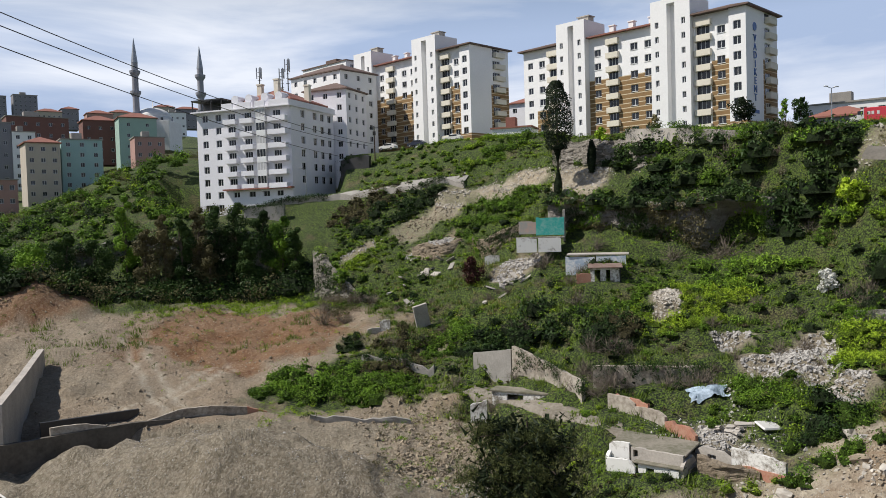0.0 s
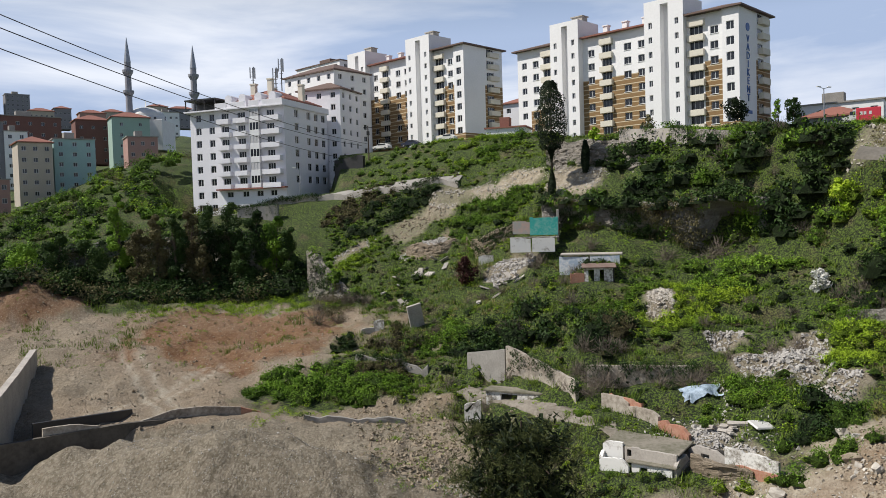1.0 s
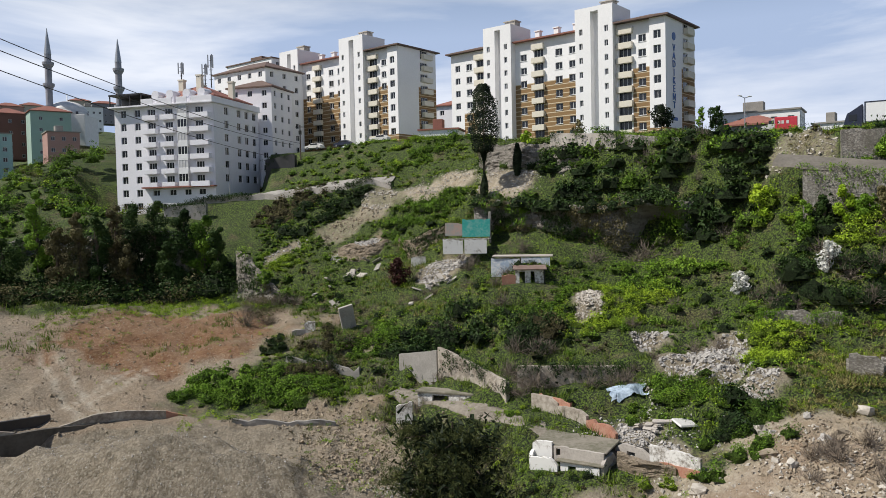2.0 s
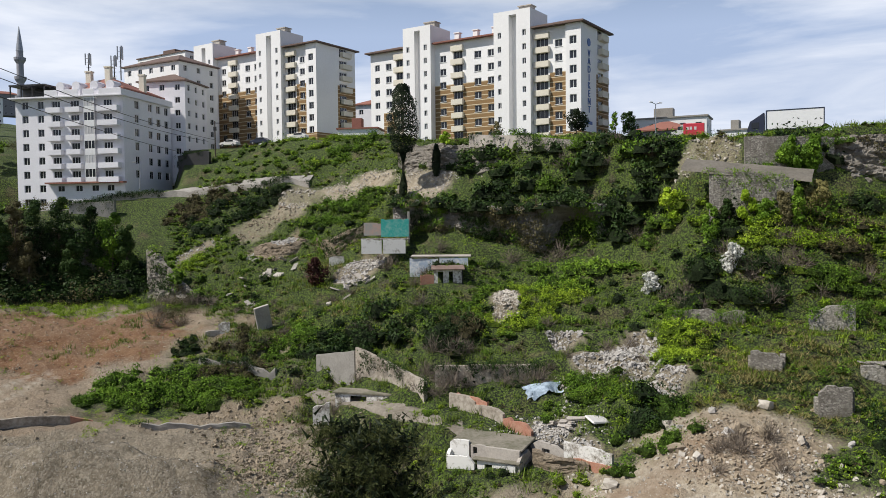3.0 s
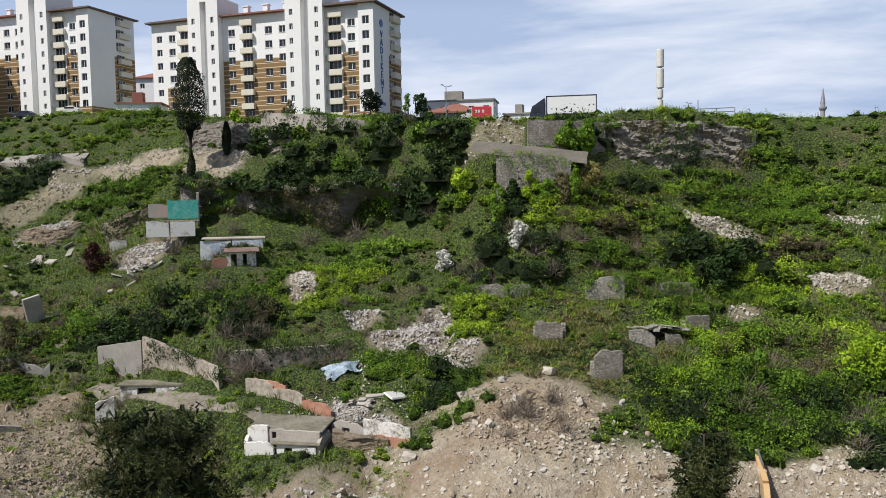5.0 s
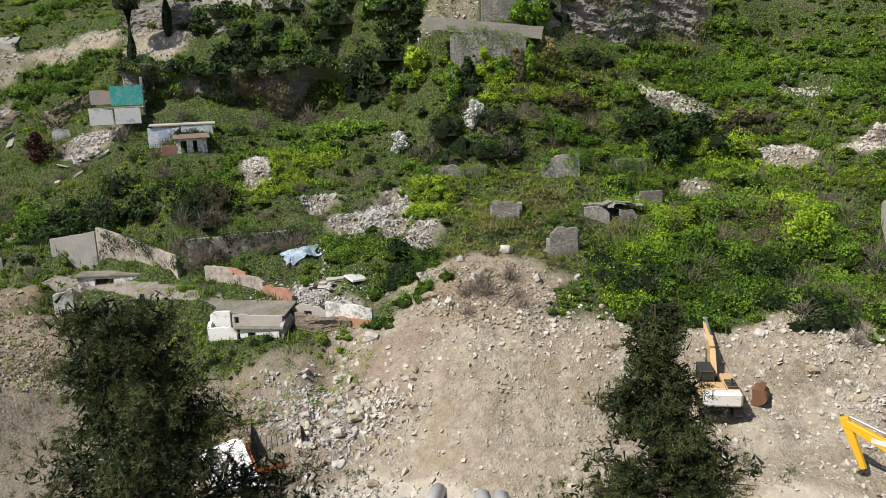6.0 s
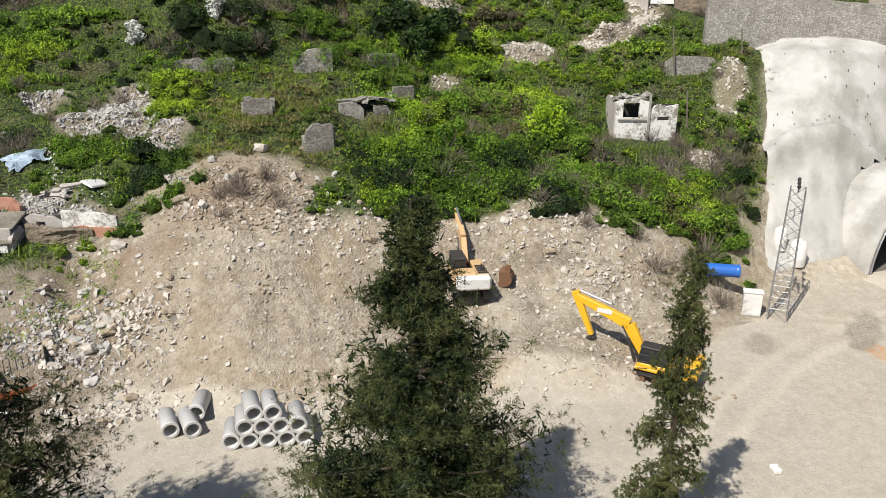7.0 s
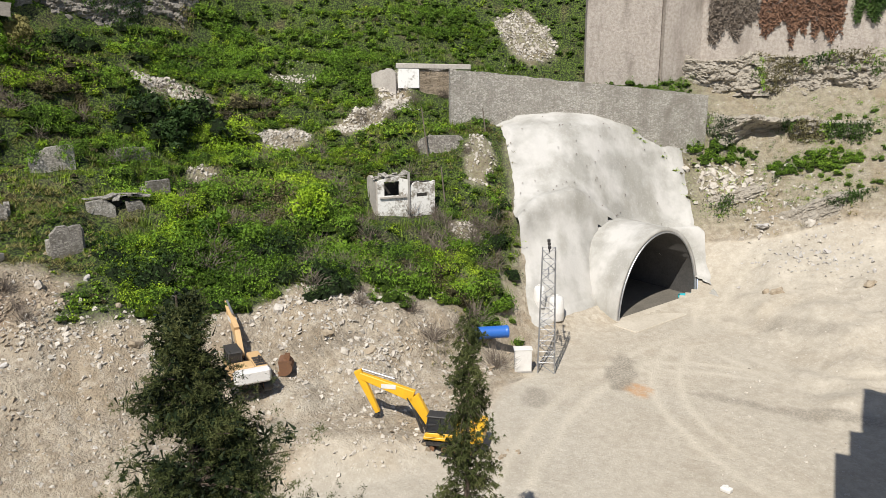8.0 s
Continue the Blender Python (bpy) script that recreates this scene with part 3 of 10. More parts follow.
def apartment_block(m, label, sign):
    """A long white estate block: three wings with brown cladding below, two taller stair towers."""
    house = thing("apartment_block", m, label, "apartment building", "estate blocks")
    kits, store = {}, {}
    up, top = 9, 21.8
    floors = [k * STOREY - 2.0 for k in range(up)]
    fx, fy = Vector((1, 0, 0)), Vector((0, -1, 0))
    clad = 5 * STOREY - 0.35

    def rows(cols, skip=0):
        return [(x, z + 0.95, w, h) for x, w, h in cols for z in floors if z >= -0.1 + skip and z + 0.95 + h < top]

    def brown(x0, x1):
        return lambda x, z: 1 if x0 < x < x1 and z < clad else (2 if z < 0.6 else 0)

    mats = [WHITE_WALL, STRIPES, CONCRETE]
    facade(house, kits, "wall", (0, 0, -3), fx, fy, 10, top + 3, [(x, z + 3, w, h) for x, z, w, h in rows([(1.2, 1.3, 1.35), (4.2, 1.5, 1.35), (7.0, 2.4, 2.0)])], mats, lambda x, z: 1 if x > 3.5 and z < clad - 1.5 else 0, (3.5,), (clad - 1.5,))
    facade(house, kits, "wall", (17, 0, -3), fx, fy, 15, top + 3, [(x, z + 3, w, h) for x, z, w, h in rows([(1.3, 1.5, 1.35), (4.6, 2.2, 2.0), (9.6, 1.6, 1.35), (12.7, 1.5, 1.35)])], mats, lambda x, z: 1 if z < clad + 3 else 0, (), (clad + 3,))
    facade(house, kits, "wall", (40, 0, -3), fx, fy, 6.9, top + 3, [(x, z + 3, w, h) for x, z, w, h in rows([(0.4, 2.6, 2.0), (4.4, 1.5, 1.35)])], mats, lambda x, z: 1 if x > 3.3 and z < clad + 3 else 0, (3.3,), (clad + 3,))
    facade(house, kits, "wall", (46.9, -0.7, -3), fx, fy, 3.1, top + 3, [(x, z + 3, w, h) for x, z, w, h in rows([(0.8, 1.4, 1.5)])], mats, lambda x, z: 1 if z < 4.8 else 0, (), (4.8,))
    for x in (10.0, 32.0):
        w = 7.0 if x < 20 else 8.0
        bm = bmesh.new()
        s0, s1 = w * 0.42, w * 0.62
        holes = [(a, z + 3.9, 0.75, 1.15) for a in (0.9, w - 1.7) for z in floors if z > -0.1]
        facade(house, kits, "wall", (x, -1.6, -3), fx, fy, s0, 28.6, [h for h in holes if h[0] < s0], mats)
        facade(house, kits, "wall", (x + s1, -1.6, -3), fx, fy, w - s1, 28.6, [(h[0] - s1, *h[1:]) for h in holes if h[0] > s0], mats)
        for a, b in ((0.0, -1.0), (w, 1.0)):
            wall_sheet(bm, (x + a, -1.6 if b > 0 else 6.0, -3), (0, b, 0), (b, 0, 0), 7.6, 28.6, [])
        for a, b in ((s0, 1.0), (s1, -1.0)):
            wall_sheet(bm, (x + a, -1.6 if b > 0 else -0.2, -3), (0, b, 0), (b, 0, 0), 1.4, 27.9, [])
        wall_sheet(bm, (x + s0, -0.2, -3), fx, fy, s1 - s0, 27.9, [])
        wall_sheet(bm, (x + w, 6.0, -3), (-1, 0, 0), (0, 1, 0), w, 28.6, [])
        box(bm, x, x + w, -1.6, 6.0, 25.6, 25.75)
        box(bm, x + s0, x + s1, -1.6, -0.2, 24.9, 25.6)
        part("stair_tower", bm, WHITE_WALL, house)
        bm = bmesh.new()
        box(bm, x + w * 0.5, x + w * 0.5 + 2.6, 1.4, 3.4, 25.75, 27.0, bevel=0.05)
        box(bm, x + w * 0.5 - 0.2, x + w * 0.5 + 2.8, 1.2, 3.6, 27.0, 27.2)
        part("lift_housing", bm, PALE_CONCRETE, house)
    # near gable, far gable and back
    gable = [(8.0, z + 3.0, 2.6, 2.0) for z in floors if z > -0.1]
    facade(house, kits, "gable_wall", (50, -0.7, -3), (0, 1, 0), (1, 0, 0), 13.7, top + 3, gable, mats, lambda y, z: 1 if (z < 4.8 or (y > 7.3 and z < clad + 3)) else 0, (7.3,), (4.8, clad + 3))
    bm = bmesh.new()
    wall_sheet(bm, (0, 13, -3), (0, -1, 0), (-1, 0, 0), 13, top + 3, [])
    wall_sheet(bm, (50, 13, -3), (-1, 0, 0), (0, 1, 0), 50, top + 3, [])
    wall_sheet(bm, (46.9, 0, -3), (0, -1, 0), (-1, 0, 0), 0.7, top + 3, [])
    part("rear_wall", bm, WHITE_WALL, house)
    # balconies
    for x, w in ((6.7, 3.0), (21.3, 2.8), (40.2, 3.2)):
        for z in floors:
            if z > -0.1:
                balcony(house, store, w, Matrix.Translation((x, 0, z + 0.15)), w, 0.75, CREAM)
    turn = pose(50, 7.6, 0, 0, 0, 90)
    for z in floors:
        if z > -0.1:
            balcony(house, store, "gable", Matrix.Translation((0, 0, z + 0.15)) @ turn, 3.4, 0.9, CREAM)
    # window sills
    bm = bmesh.new()
    box(bm, -0.08, 1.58, -0.1, 0.1, -0.09, 0)
    sill = part("sill", bm, FRAME_WHITE, house)
    first = True
    for x in (4.2, 18.3, 26.6, 29.7, 44.4):
        for z in floors:
            if z > -0.1 and z + 2.4 < top:
                m = Matrix.Translation((x, 0, z + 0.95))
                if first:
                    sill.matrix_basis, first = m, False
                else:
                    again(sill, m, house)
    # roofs
    for x0, x1 in ((0, 10), (17, 32), (40, 50)):
        bm = bmesh.new()
        hip_roof(bm, x0, x1, -0.3 if x1 < 50 else -0.7, 13, top, 1.7)
        part("roof", bm, ROOF_BROWN if x1 != 32 else [ROOF_RED], house)
    for x in (20.0, 24.5, 29.0):
        bm = bmesh.new()
        box(bm, x, x + 1.1, 3.0, 4.0, top + 0.5, top + 2.5, bevel=0.04)
        box(bm, x - 0.15, x + 1.25, 2.85, 4.15, top + 2.5, top + 2.7)
        part("chimney", bm, WHITE_WALL, house)
    if sign:
        for k, ch in enumerate(sign):
            cu = bpy.data.curves.new("letter", "FONT")
            cu.body, cu.size, cu.extrude, cu.align_x = ch, 1.85, 0.06, "CENTER"
            tmp = bpy.data.objects.new("letter", cu)
            me = bpy.data.meshes.new_from_object(tmp)
            bpy.data.objects.remove(tmp)
            me.materials.clear()
            me.materials.append(SIGN_BLUE)
            o = new("sign_letter", me)
            o.parent = house
            o.matrix_basis = Matrix.Translation((50.08, 2.9, 15.9 - k * 1.5)) @ pose(0, 0, 0, 90, 0, 90)
        bm = bmesh.new()
        bmesh.ops.create_cone(bm, cap_ends=True, segments=20, radius1=0.75, radius2=0.75, depth=0.1, matrix=pose(50.06, 2.9, 18.6, 0, 90, 0))
        part("sign_emblem", bm, SIGN_BLUE, house)
        bm = bmesh.new()
        box(bm, 50.01, 50.1, 1.6, 4.4, 3.2, 3.8)
        part("sign_bar", bm, SIGN_BLUE, house)
    return house


SIGN_BLUE = plain("blue sign paint", (0.04, 0.11, 0.32), (0.06, 0.14, 0.36), 1.0, 8.0, 0.5, bump=0)
apartment_block(pose(18.9, 175.3, 42.0, 0, 0, -44.4), "white estate block with brown striped cladding and blue vertical sign", "VADIKENT")
apartment_block(pose(-28.0, 216.6, 45.7, 0, 0, -44.4), "white estate block with brown striped cladding behind a bank", "")


def corner_house(m):
    """The eight-storey white house with balconies over the road."""
    house = thing("corner_apartment_house", m, "pale eight-storey apartment house with stacked balconies and roof terrace", "apartment building")
    kits, store = {}, {}
    S, top = 2.8, 22.4
    floors = [k * S for k in range(8)]
    fx, fy = Vector((1, 0, 0)), Vector((0, -1, 0))
    mats = [LILAC_WALL]
    left = [(x, z + 0.85, 1.4, 1.5) for x in (1.5, 5.0) for z in floors]
    left += [(x, z + 0.15, 1.9, 2.1) for x in (8.2, 12.4, 19.6) for z in floors[2:]]
    left += [(x, 3.75, 1.6, 1.2) for x in (9.0, 13.0, 16.6, 20.0)] + [(10.5, 0.9, 1.6, 1.2), (14.5, 0.9, 1.6, 1.2)]
    facade(house, kits, "front_wall", (0, 0, 0), fx, fy, 24, top, left, mats)
    side = [(y, z + 0.85, 1.6, 1.6) for y in (4.0, 9.0, 12.2, 15.4) for z in floors[2:]]
    facade(house, kits, "side_wall", (24, 0, 0), (0, 1, 0), (1, 0, 0), 18, top, side, mats)
    bm = bmesh.new()
    wall_sheet(bm, (0, 18, 0), (0, -1, 0), (-1, 0, 0), 18, top, [])
    wall_sheet(bm, (24, 18, 0), (-1, 0, 0), (0, 1, 0), 24, top, [])
    part("rear_wall", bm, LILAC_WALL, house)
    for z in floors[2:]:
        balcony(house, store, "a", Matrix.Translation((7.6, 0, z)), 3.2, 1.1, LILAC_WALL, 0.9)
        balcony(house, store, "a", Matrix.Translation((11.9, 0, z)), 3.2, 1.1, LILAC_WALL, 0.9)
        balcony(house, store, "b", Matrix.Translation((19.0, 0, z)), 4.4, 1.3, LILAC_WALL, 0.9)
    # glazed bay
    for k, z in enumerate(floors[2:]):
        bm = bmesh.new()
        box(bm, 16.0, 18.3, -1.0, 0.1, z, z + 0.95, bevel=0.02)
        box(bm, 16.0, 18.3, -1.0, 0.1, z + 2.5, z + 2.8)
        for x in (16.0, 16.75, 17.5, 18.22):
            box(bm, x, x + 0.08, -1.0, -0.92, z + 0.95, z + 2.5)
        bay = part("bay", bm, FRAME_WHITE, house)
        bm = bmesh.new()
        box(bm, 16.06, 18.24, -0.95, -0.9, z + 0.95, z + 2.5)
        part("pane", bm, CURTAIN if k % 2 else DARK_GLASS, bay)
    bm = bmesh.new()
    box(bm, 7.0, 24.3, -1.2, 0.05, 5.3, 5.6)
    part("string_course", bm, ROOF_RED, house)
    bm = bmesh.new()
    box(bm, -0.8, 24.5, -1.3, 18.3, top, top + 0.3, bevel=0.03)
    part("cornice", bm, LILAC_WALL, house)
    # roof storey: terrace loggia, parapet and broken clay roofs
    bm = bmesh.new()
    box(bm, -0.6, 7.5, -1.0, 8, top + 2.6, top + 2.9)
    for x in (-0.5, 2.0, 4.5, 7.2):
        box(bm, x, x + 0.2, -0.9, -0.7, top + 0.3, top + 2.6)
    box(bm, -0.5, 7.3, 3.0, 3.2, top + 0.3, top + 2.6)
    part("roof_terrace", bm, DARK_METAL, house)
    bm = bmesh.new()
    for x0, x1 in ((7.5, 10.5), (11.5, 15.0), (16.0, 18.5), (19.5, 24.3)):
        box(bm, x0, x1, -1.2, -1.05, top + 0.3, top + 1.5, bevel=0.03)
    box(bm, 24.2, 24.4, -1.2, 18.2, top + 0.3, top + 1.3, bevel=0.03)
    part("parapet", bm, LILAC_WALL, house)
    bm = bmesh.new()
    hip_roof(bm, 9, 23, 1.5, 16, top + 1.6, 3.4, 0.6)
    part("roof", bm, ROOF_RED, house)
    for x in (9.5, 13.0, 17.0, 20.5):
        bm = bmesh.new()
        box(bm, x, x + 1.8, -0.2, 2.4, top + 0.3, top + 2.3)
        rod(bm, (x + 0.9, -0.25, top + 2.3), (x + 0.9, 2.4, top + 2.3), 0.9, n=14)
        part("dormer", bm, LILAC_WALL, house)
    for x, y, h in ((12.5, 5, 6.2), (15.5, 8, 5.4), (17.5, 4, 6.8), (22, 9, 5.8)):
        bm = bmesh.new()
        box(bm, x, x + 1.2, y, y + 1.0, top + 2.0, top + h - 0.3, bevel=0.04)
        box(bm, x - 0.12, x + 1.32, y - 0.12, y + 1.12, top + h - 0.3, top + h)
        part("chimney", bm, CREAM, house)
    return house


corner_house(pose(-53.4, 174.9, 30.2, 0, 0, -21.7))


def antenna_mast(x, y, z, h):
    """A telecom mast with panel antennas on the roof."""
    mast = thing("antenna_mast", pose(x, y, z), "grey rooftop telecom mast with panel antennas", "antenna", "telecom masts")
    bm = bmesh.new()
    rod(bm, (0, 0, 0), (0, 0, h), 0.12, n=8)
    for k in range(5):
        rod(bm, (-0.4, 0, h * (0.25 + 0.15 * k)), (0.4, 0, h * (0.25 + 0.15 * k)), 0.05, n=6)
    part("pole", bm, DARK_METAL, mast)
    for k in range(3):
        bm = bmesh.new()
        box(bm, -0.15, 0.15, -0.1, 0.1, h * 0.62, h * 1.02, bevel=0.03, m=pose(0, 0, 0, 0, 0, 120 * k + 30) @ Matrix.Translation((0, -0.6, 0)))
        part("panel", bm, GREY_METAL, mast)


antenna_mast(-39.5, 176, 56.5, 6.0)
antenna_mast(-33.5, 177.5, 57.5, 7.0)
antenna_mast(-34.8, 177.5, 57.0, 5.5)


def stepped_house(m, w, d, h, wall, roof, label, rows, cols, side_cols=2, gable=False, name="town_house", group="town houses"):
    """A plain house with a grid of windows on the two faces that are seen."""
    house = thing(name, m, label, "house", group)
    kits = {}
    S = h / rows
    front = [(w * (c + 0.5) / cols - 0.6, S * r + 0.9, 1.2, min(1.3, S - 1.2)) for c in range(cols) for r in range(rows)]
    side = [(d * (c + 0.5) / side_cols - 0.55, S * r + 0.9, 1.1, min(1.3, S - 1.2)) for c in range(side_cols) for r in range(rows)]
    facade(house, kits, "wall", (0, 0, 0), (1, 0, 0), (0, -1, 0), w, h, front, [wall])
    facade(house, kits, "wall", (w, 0, 0), (0, 1, 0), (1, 0, 0), d, h, side, [wall])
    bm = bmesh.new()
    wall_sheet(bm, (0, d, 0), (0, -1, 0), (-1, 0, 0), d, h, [])
    wall_sheet(bm, (w, d, 0), (-1, 0, 0), (0, 1, 0), w, h, [])
    part("rear_wall", bm, wall, house)
    bm = bmesh.new()
    if gable:
        hip_roof(bm, 0, w, 0, d, h, min(w, d) * 0.22, 0.5)
    else:
        box(bm, -0.3, w + 0.3, -0.3, d + 0.3, h, h + 0.3)
        box(bm, w * 0.3, w * 0.55, d * 0.3, d * 0.6, h + 0.3, h + 2.4, bevel=0.05)
    part("roof", bm, roof, house)
    return house


# houses behind the corner house and beyond the estate
stepped_house(pose(-31.5, 186.5, 36, 0, 0, -21.7), 11, 10, 22.5, LILAC_WALL, ROOF_BROWN, "pale apartment house with a dark brown roof", 8, 3, 3, True)
stepped_house(pose(-37, 200, 38, 0, 0, -40), 18, 12, 26, WHITE_WALL, ROOF_BROWN, "tall white apartment house with a projecting brown roof", 9, 5, 3, True)
stepped_house(pose(-40, 236, 46, 0, 0, -44), 20, 13, 27, WHITE_WALL, ROOF_BROWN, "white estate block partly hidden behind another", 9, 6, 3)
stepped_house(pose(19, 217, 45, 0, 0, -30), 18, 12, 13.5, LILAC_WALL, ROOF_RED, "low pale house with a red tiled roof", 4, 5, 3, True)
stepped_house(pose(10.5, 160, 41.5, 0, 0, -20), 8, 6, 4.2, WHITE_WALL, ROOF_RED, "small white house with a red roof edge", 1, 2, 1)

# ---- rock, sprayed concrete, tunnel and walls ----
def stony(name, a, b, c, size=1.6, depth=0.25):
    """Rough masonry or rock: cells with darker joints."""
    m, t, s = blank(name, 0.95)
    cells = node(t, "ShaderNodeTexVoronoi", Scale=size, Randomness=0.9)
    cells.feature = "DISTANCE_TO_EDGE"
    tone = node(t, "ShaderNodeTexVoronoi", Scale=size, Randomness=0.9)
    pos = t.nodes.new("ShaderNodeNewGeometry").outputs["Position"]
    squash = node(t, "ShaderNodeMapping", Scale=(1, 1, 1.7))
    t.links.new(pos, squash.inputs["Vector"])
    for n in (cells, tone):
        t.links.new(squash.outputs["Vector"], n.inputs["Vector"])
    grey = t.nodes.new("ShaderNodeRGBToBW")
    t.links.new(tone.outputs["Color"], grey.inputs[0])
    col = mixed(t, ranged(t, grey.outputs[0], 0.2, 0.8), a, b)
    col = mixed(t, ranged(t, noise_of(t, 0.5, 6.0), 0.45, 0.7, 0, 0.8), col, c)
    joint = ranged(t, cells.outputs["Distance"], 0.0, 0.09)
    col = mixed(t, joint, tuple(v * 0.6 for v in a), col)
    t.links.new(col, s.inputs["Base Color"])
    both = t.nodes.new("ShaderNodeMath")
    both.operation = "ADD"
    t.links.new(joint, both.inputs[0])
    t.links.new(noise_of(t, 5.0, 6.0, 0.7), both.inputs[1])
    relief(t, s, both.outputs[0], 0.8, depth)
    return m


def rocky(name, a, b, c):
    """Layered weathered rock: level beds, cracks and dark seams."""
    m, t, s = blank(name, 0.95)
    beds = node(t, "ShaderNodeMapping", Scale=(0.5, 0.5, 2.4))
    t.links.new(t.nodes.new("ShaderNodeNewGeometry").outputs["Position"], beds.inputs["Vector"])
    n1, n2 = noise_of(t, 0.9, 8.0, 0.65, beds.outputs["Vector"]), noise_of(t, 2.2, 8.0, 0.75)
    col = mixed(t, ranged(t, n1, 0.38, 0.62), a, b)
    col = mixed(t, ranged(t, n2, 0.52, 0.7, 0, 0.85), col, c)
    t.links.new(col, s.inputs["Base Color"])
    both = t.nodes.new("ShaderNodeMath")
    both.operation = "ADD"
    t.links.new(n1, both.inputs[0])
    t.links.new(n2, both.inputs[1])
    relief(t, s, both.outputs[0], 1.0, 0.7)
    return m


ROCK = rocky("weathered limestone", (0.44, 0.41, 0.37), (0.28, 0.255, 0.225), (0.075, 0.066, 0.058))
BED_ROCK = rocky("bedded grey limestone", (0.42, 0.385, 0.335), (0.28, 0.25, 0.21), (0.085, 0.074, 0.062))
EARTH_ROCK = rocky("earthy tan scarp", (0.42, 0.34, 0.25), (0.29, 0.23, 0.16), (0.12, 0.095, 0.07))
PALE_ROCK = rocky("pale bedded rock", (0.60, 0.54, 0.45), (0.48, 0.425, 0.345), (0.22, 0.185, 0.145))
MASONRY = stony("rubble masonry", (0.22, 0.20, 0.175), (0.44, 0.41, 0.36), (0.15, 0.135, 0.11), 4.4, 0.15)
PALE_STONE = stony("pale stone wall", (0.35, 0.325, 0.28), (0.54, 0.51, 0.455), (0.25, 0.225, 0.185), 3.6, 0.2)


def sprayed_concrete():
    m, t, s = blank("sprayed concrete", 0.9)
    streak = node(t, "ShaderNodeMapping", Scale=(0.3, 0.3, 0.16))
    t.links.new(t.nodes.new("ShaderNodeNewGeometry").outputs["Position"], streak.inputs["Vector"])
    a, b, c = noise_of(t, 0.9, 6.0, 0.6, streak.outputs["Vector"]), noise_of(t, 3.5, 6.0, 0.7), noise_of(t, 0.22, 5.0, 0.55)
    col = mixed(t, ranged(t, c, 0.42, 0.60), (0.47, 0.455, 0.425), (0.315, 0.305, 0.275))
    col = mixed(t, ranged(t, a, 0.50, 0.66, 0, 0.6), col, (0.27, 0.258, 0.222))
    col = mixed(t, ranged(t, b, 0.52, 0.75, 0, 0.4), col, (0.54, 0.52, 0.485))
    t.links.new(col, s.inputs["Base Color"])
    relief(t, s, b, 0.4, 0.1)
    return m


SHOTCRETE = sprayed_concrete()


def vault_ring(w, h, n=32):
    return [(w * math.cos(math.pi * k / n), h * math.sin(math.pi * k / n)) for k in range(n + 1)]


def build_tunnel():
    m = Matrix.Translation(PORTAL) @ pose(0, 0, 0, 0, 0, math.degrees(math.atan2(BORE.y, BORE.x)) - 90)
    tunnel = thing("tunnel_portal", m, "pale concrete tunnel mouth at the foot of a sprayed slope", "tunnel")
    bm = bmesh.new()
    outer, inner = vault_ring(7.35, 9.0), vault_ring(6.75, 8.45)
    lip_o = [bm.verts.new((x, 0.0, z)) for x, z in outer]
    lip_i = [bm.verts.new((x, 0.0, z)) for x, z in inner]
    back_o = [bm.verts.new((x * (1 + 0.02 * 1), 16.0, z * 1.03)) for x, z in outer]
    back_i = [bm.verts.new((x, 45.0, z)) for x, z in inner]
    mid = [bm.verts.new((x * 1.004, 5.0, z * 1.01)) for x, z in outer]
    n = len(outer)
    for k in range(n - 1):
        bm.faces.new((lip_i[k], lip_i[k + 1], lip_o[k + 1], lip_o[k]))
        bm.faces.new((lip_o[k], lip_o[k + 1], mid[k + 1], mid[k]))
        bm.faces.new((mid[k], mid[k + 1], back_o[k + 1], back_o[k]))
        bm.faces.new((lip_i[k + 1], lip_i[k], back_i[k], back_i[k + 1]))
    bm.faces.new(back_i)
    bmesh.ops.recalc_face_normals(bm, faces=bm.faces)
    # inner faces get a near-black lining: the bore's shade is in its colour
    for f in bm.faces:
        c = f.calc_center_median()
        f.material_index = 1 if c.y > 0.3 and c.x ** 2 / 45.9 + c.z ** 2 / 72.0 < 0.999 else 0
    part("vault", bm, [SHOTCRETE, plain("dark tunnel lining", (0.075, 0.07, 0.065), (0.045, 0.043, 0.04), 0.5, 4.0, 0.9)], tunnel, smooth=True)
    bm = bmesh.new()
    box(bm, -6.75, 6.75, -0.5, 45, -0.5, 0.06)
    part("tunnel_floor", bm, plain("damp tunnel floor", (0.16, 0.145, 0.12), (0.10, 0.09, 0.075), 0.5, 4.0, 0.9), tunnel)
    bm = bmesh.new()
    box(bm, -8.2, 8.0, -3.4, 0.4, -0.6, 0.1, bevel=0.05)
    part("apron", bm, plain("trodden sandy apron", (0.54, 0.49, 0.405), (0.40, 0.355, 0.285), 0.5, 5.0, 0.95, bump=0.4), tunnel)
    bm = bmesh.new()
    for k in range(n - 1):
        (x0, z0), (x1, z1) = [(x * 1.005, z * 1.005) for x, z in (inner[k], inner[k + 1])]
        rod(bm, (x0, -0.04, z0), (x1, -0.04, z1), 0.09, n=6)
    part("steel_rim", bm, GREY_METAL, tunnel)
    return tunnel


build_tunnel()


EDGE = ((67.6, -4.1), (80.0, -5.45))  # bearing and rise of the two upper corners of the sprayed slope


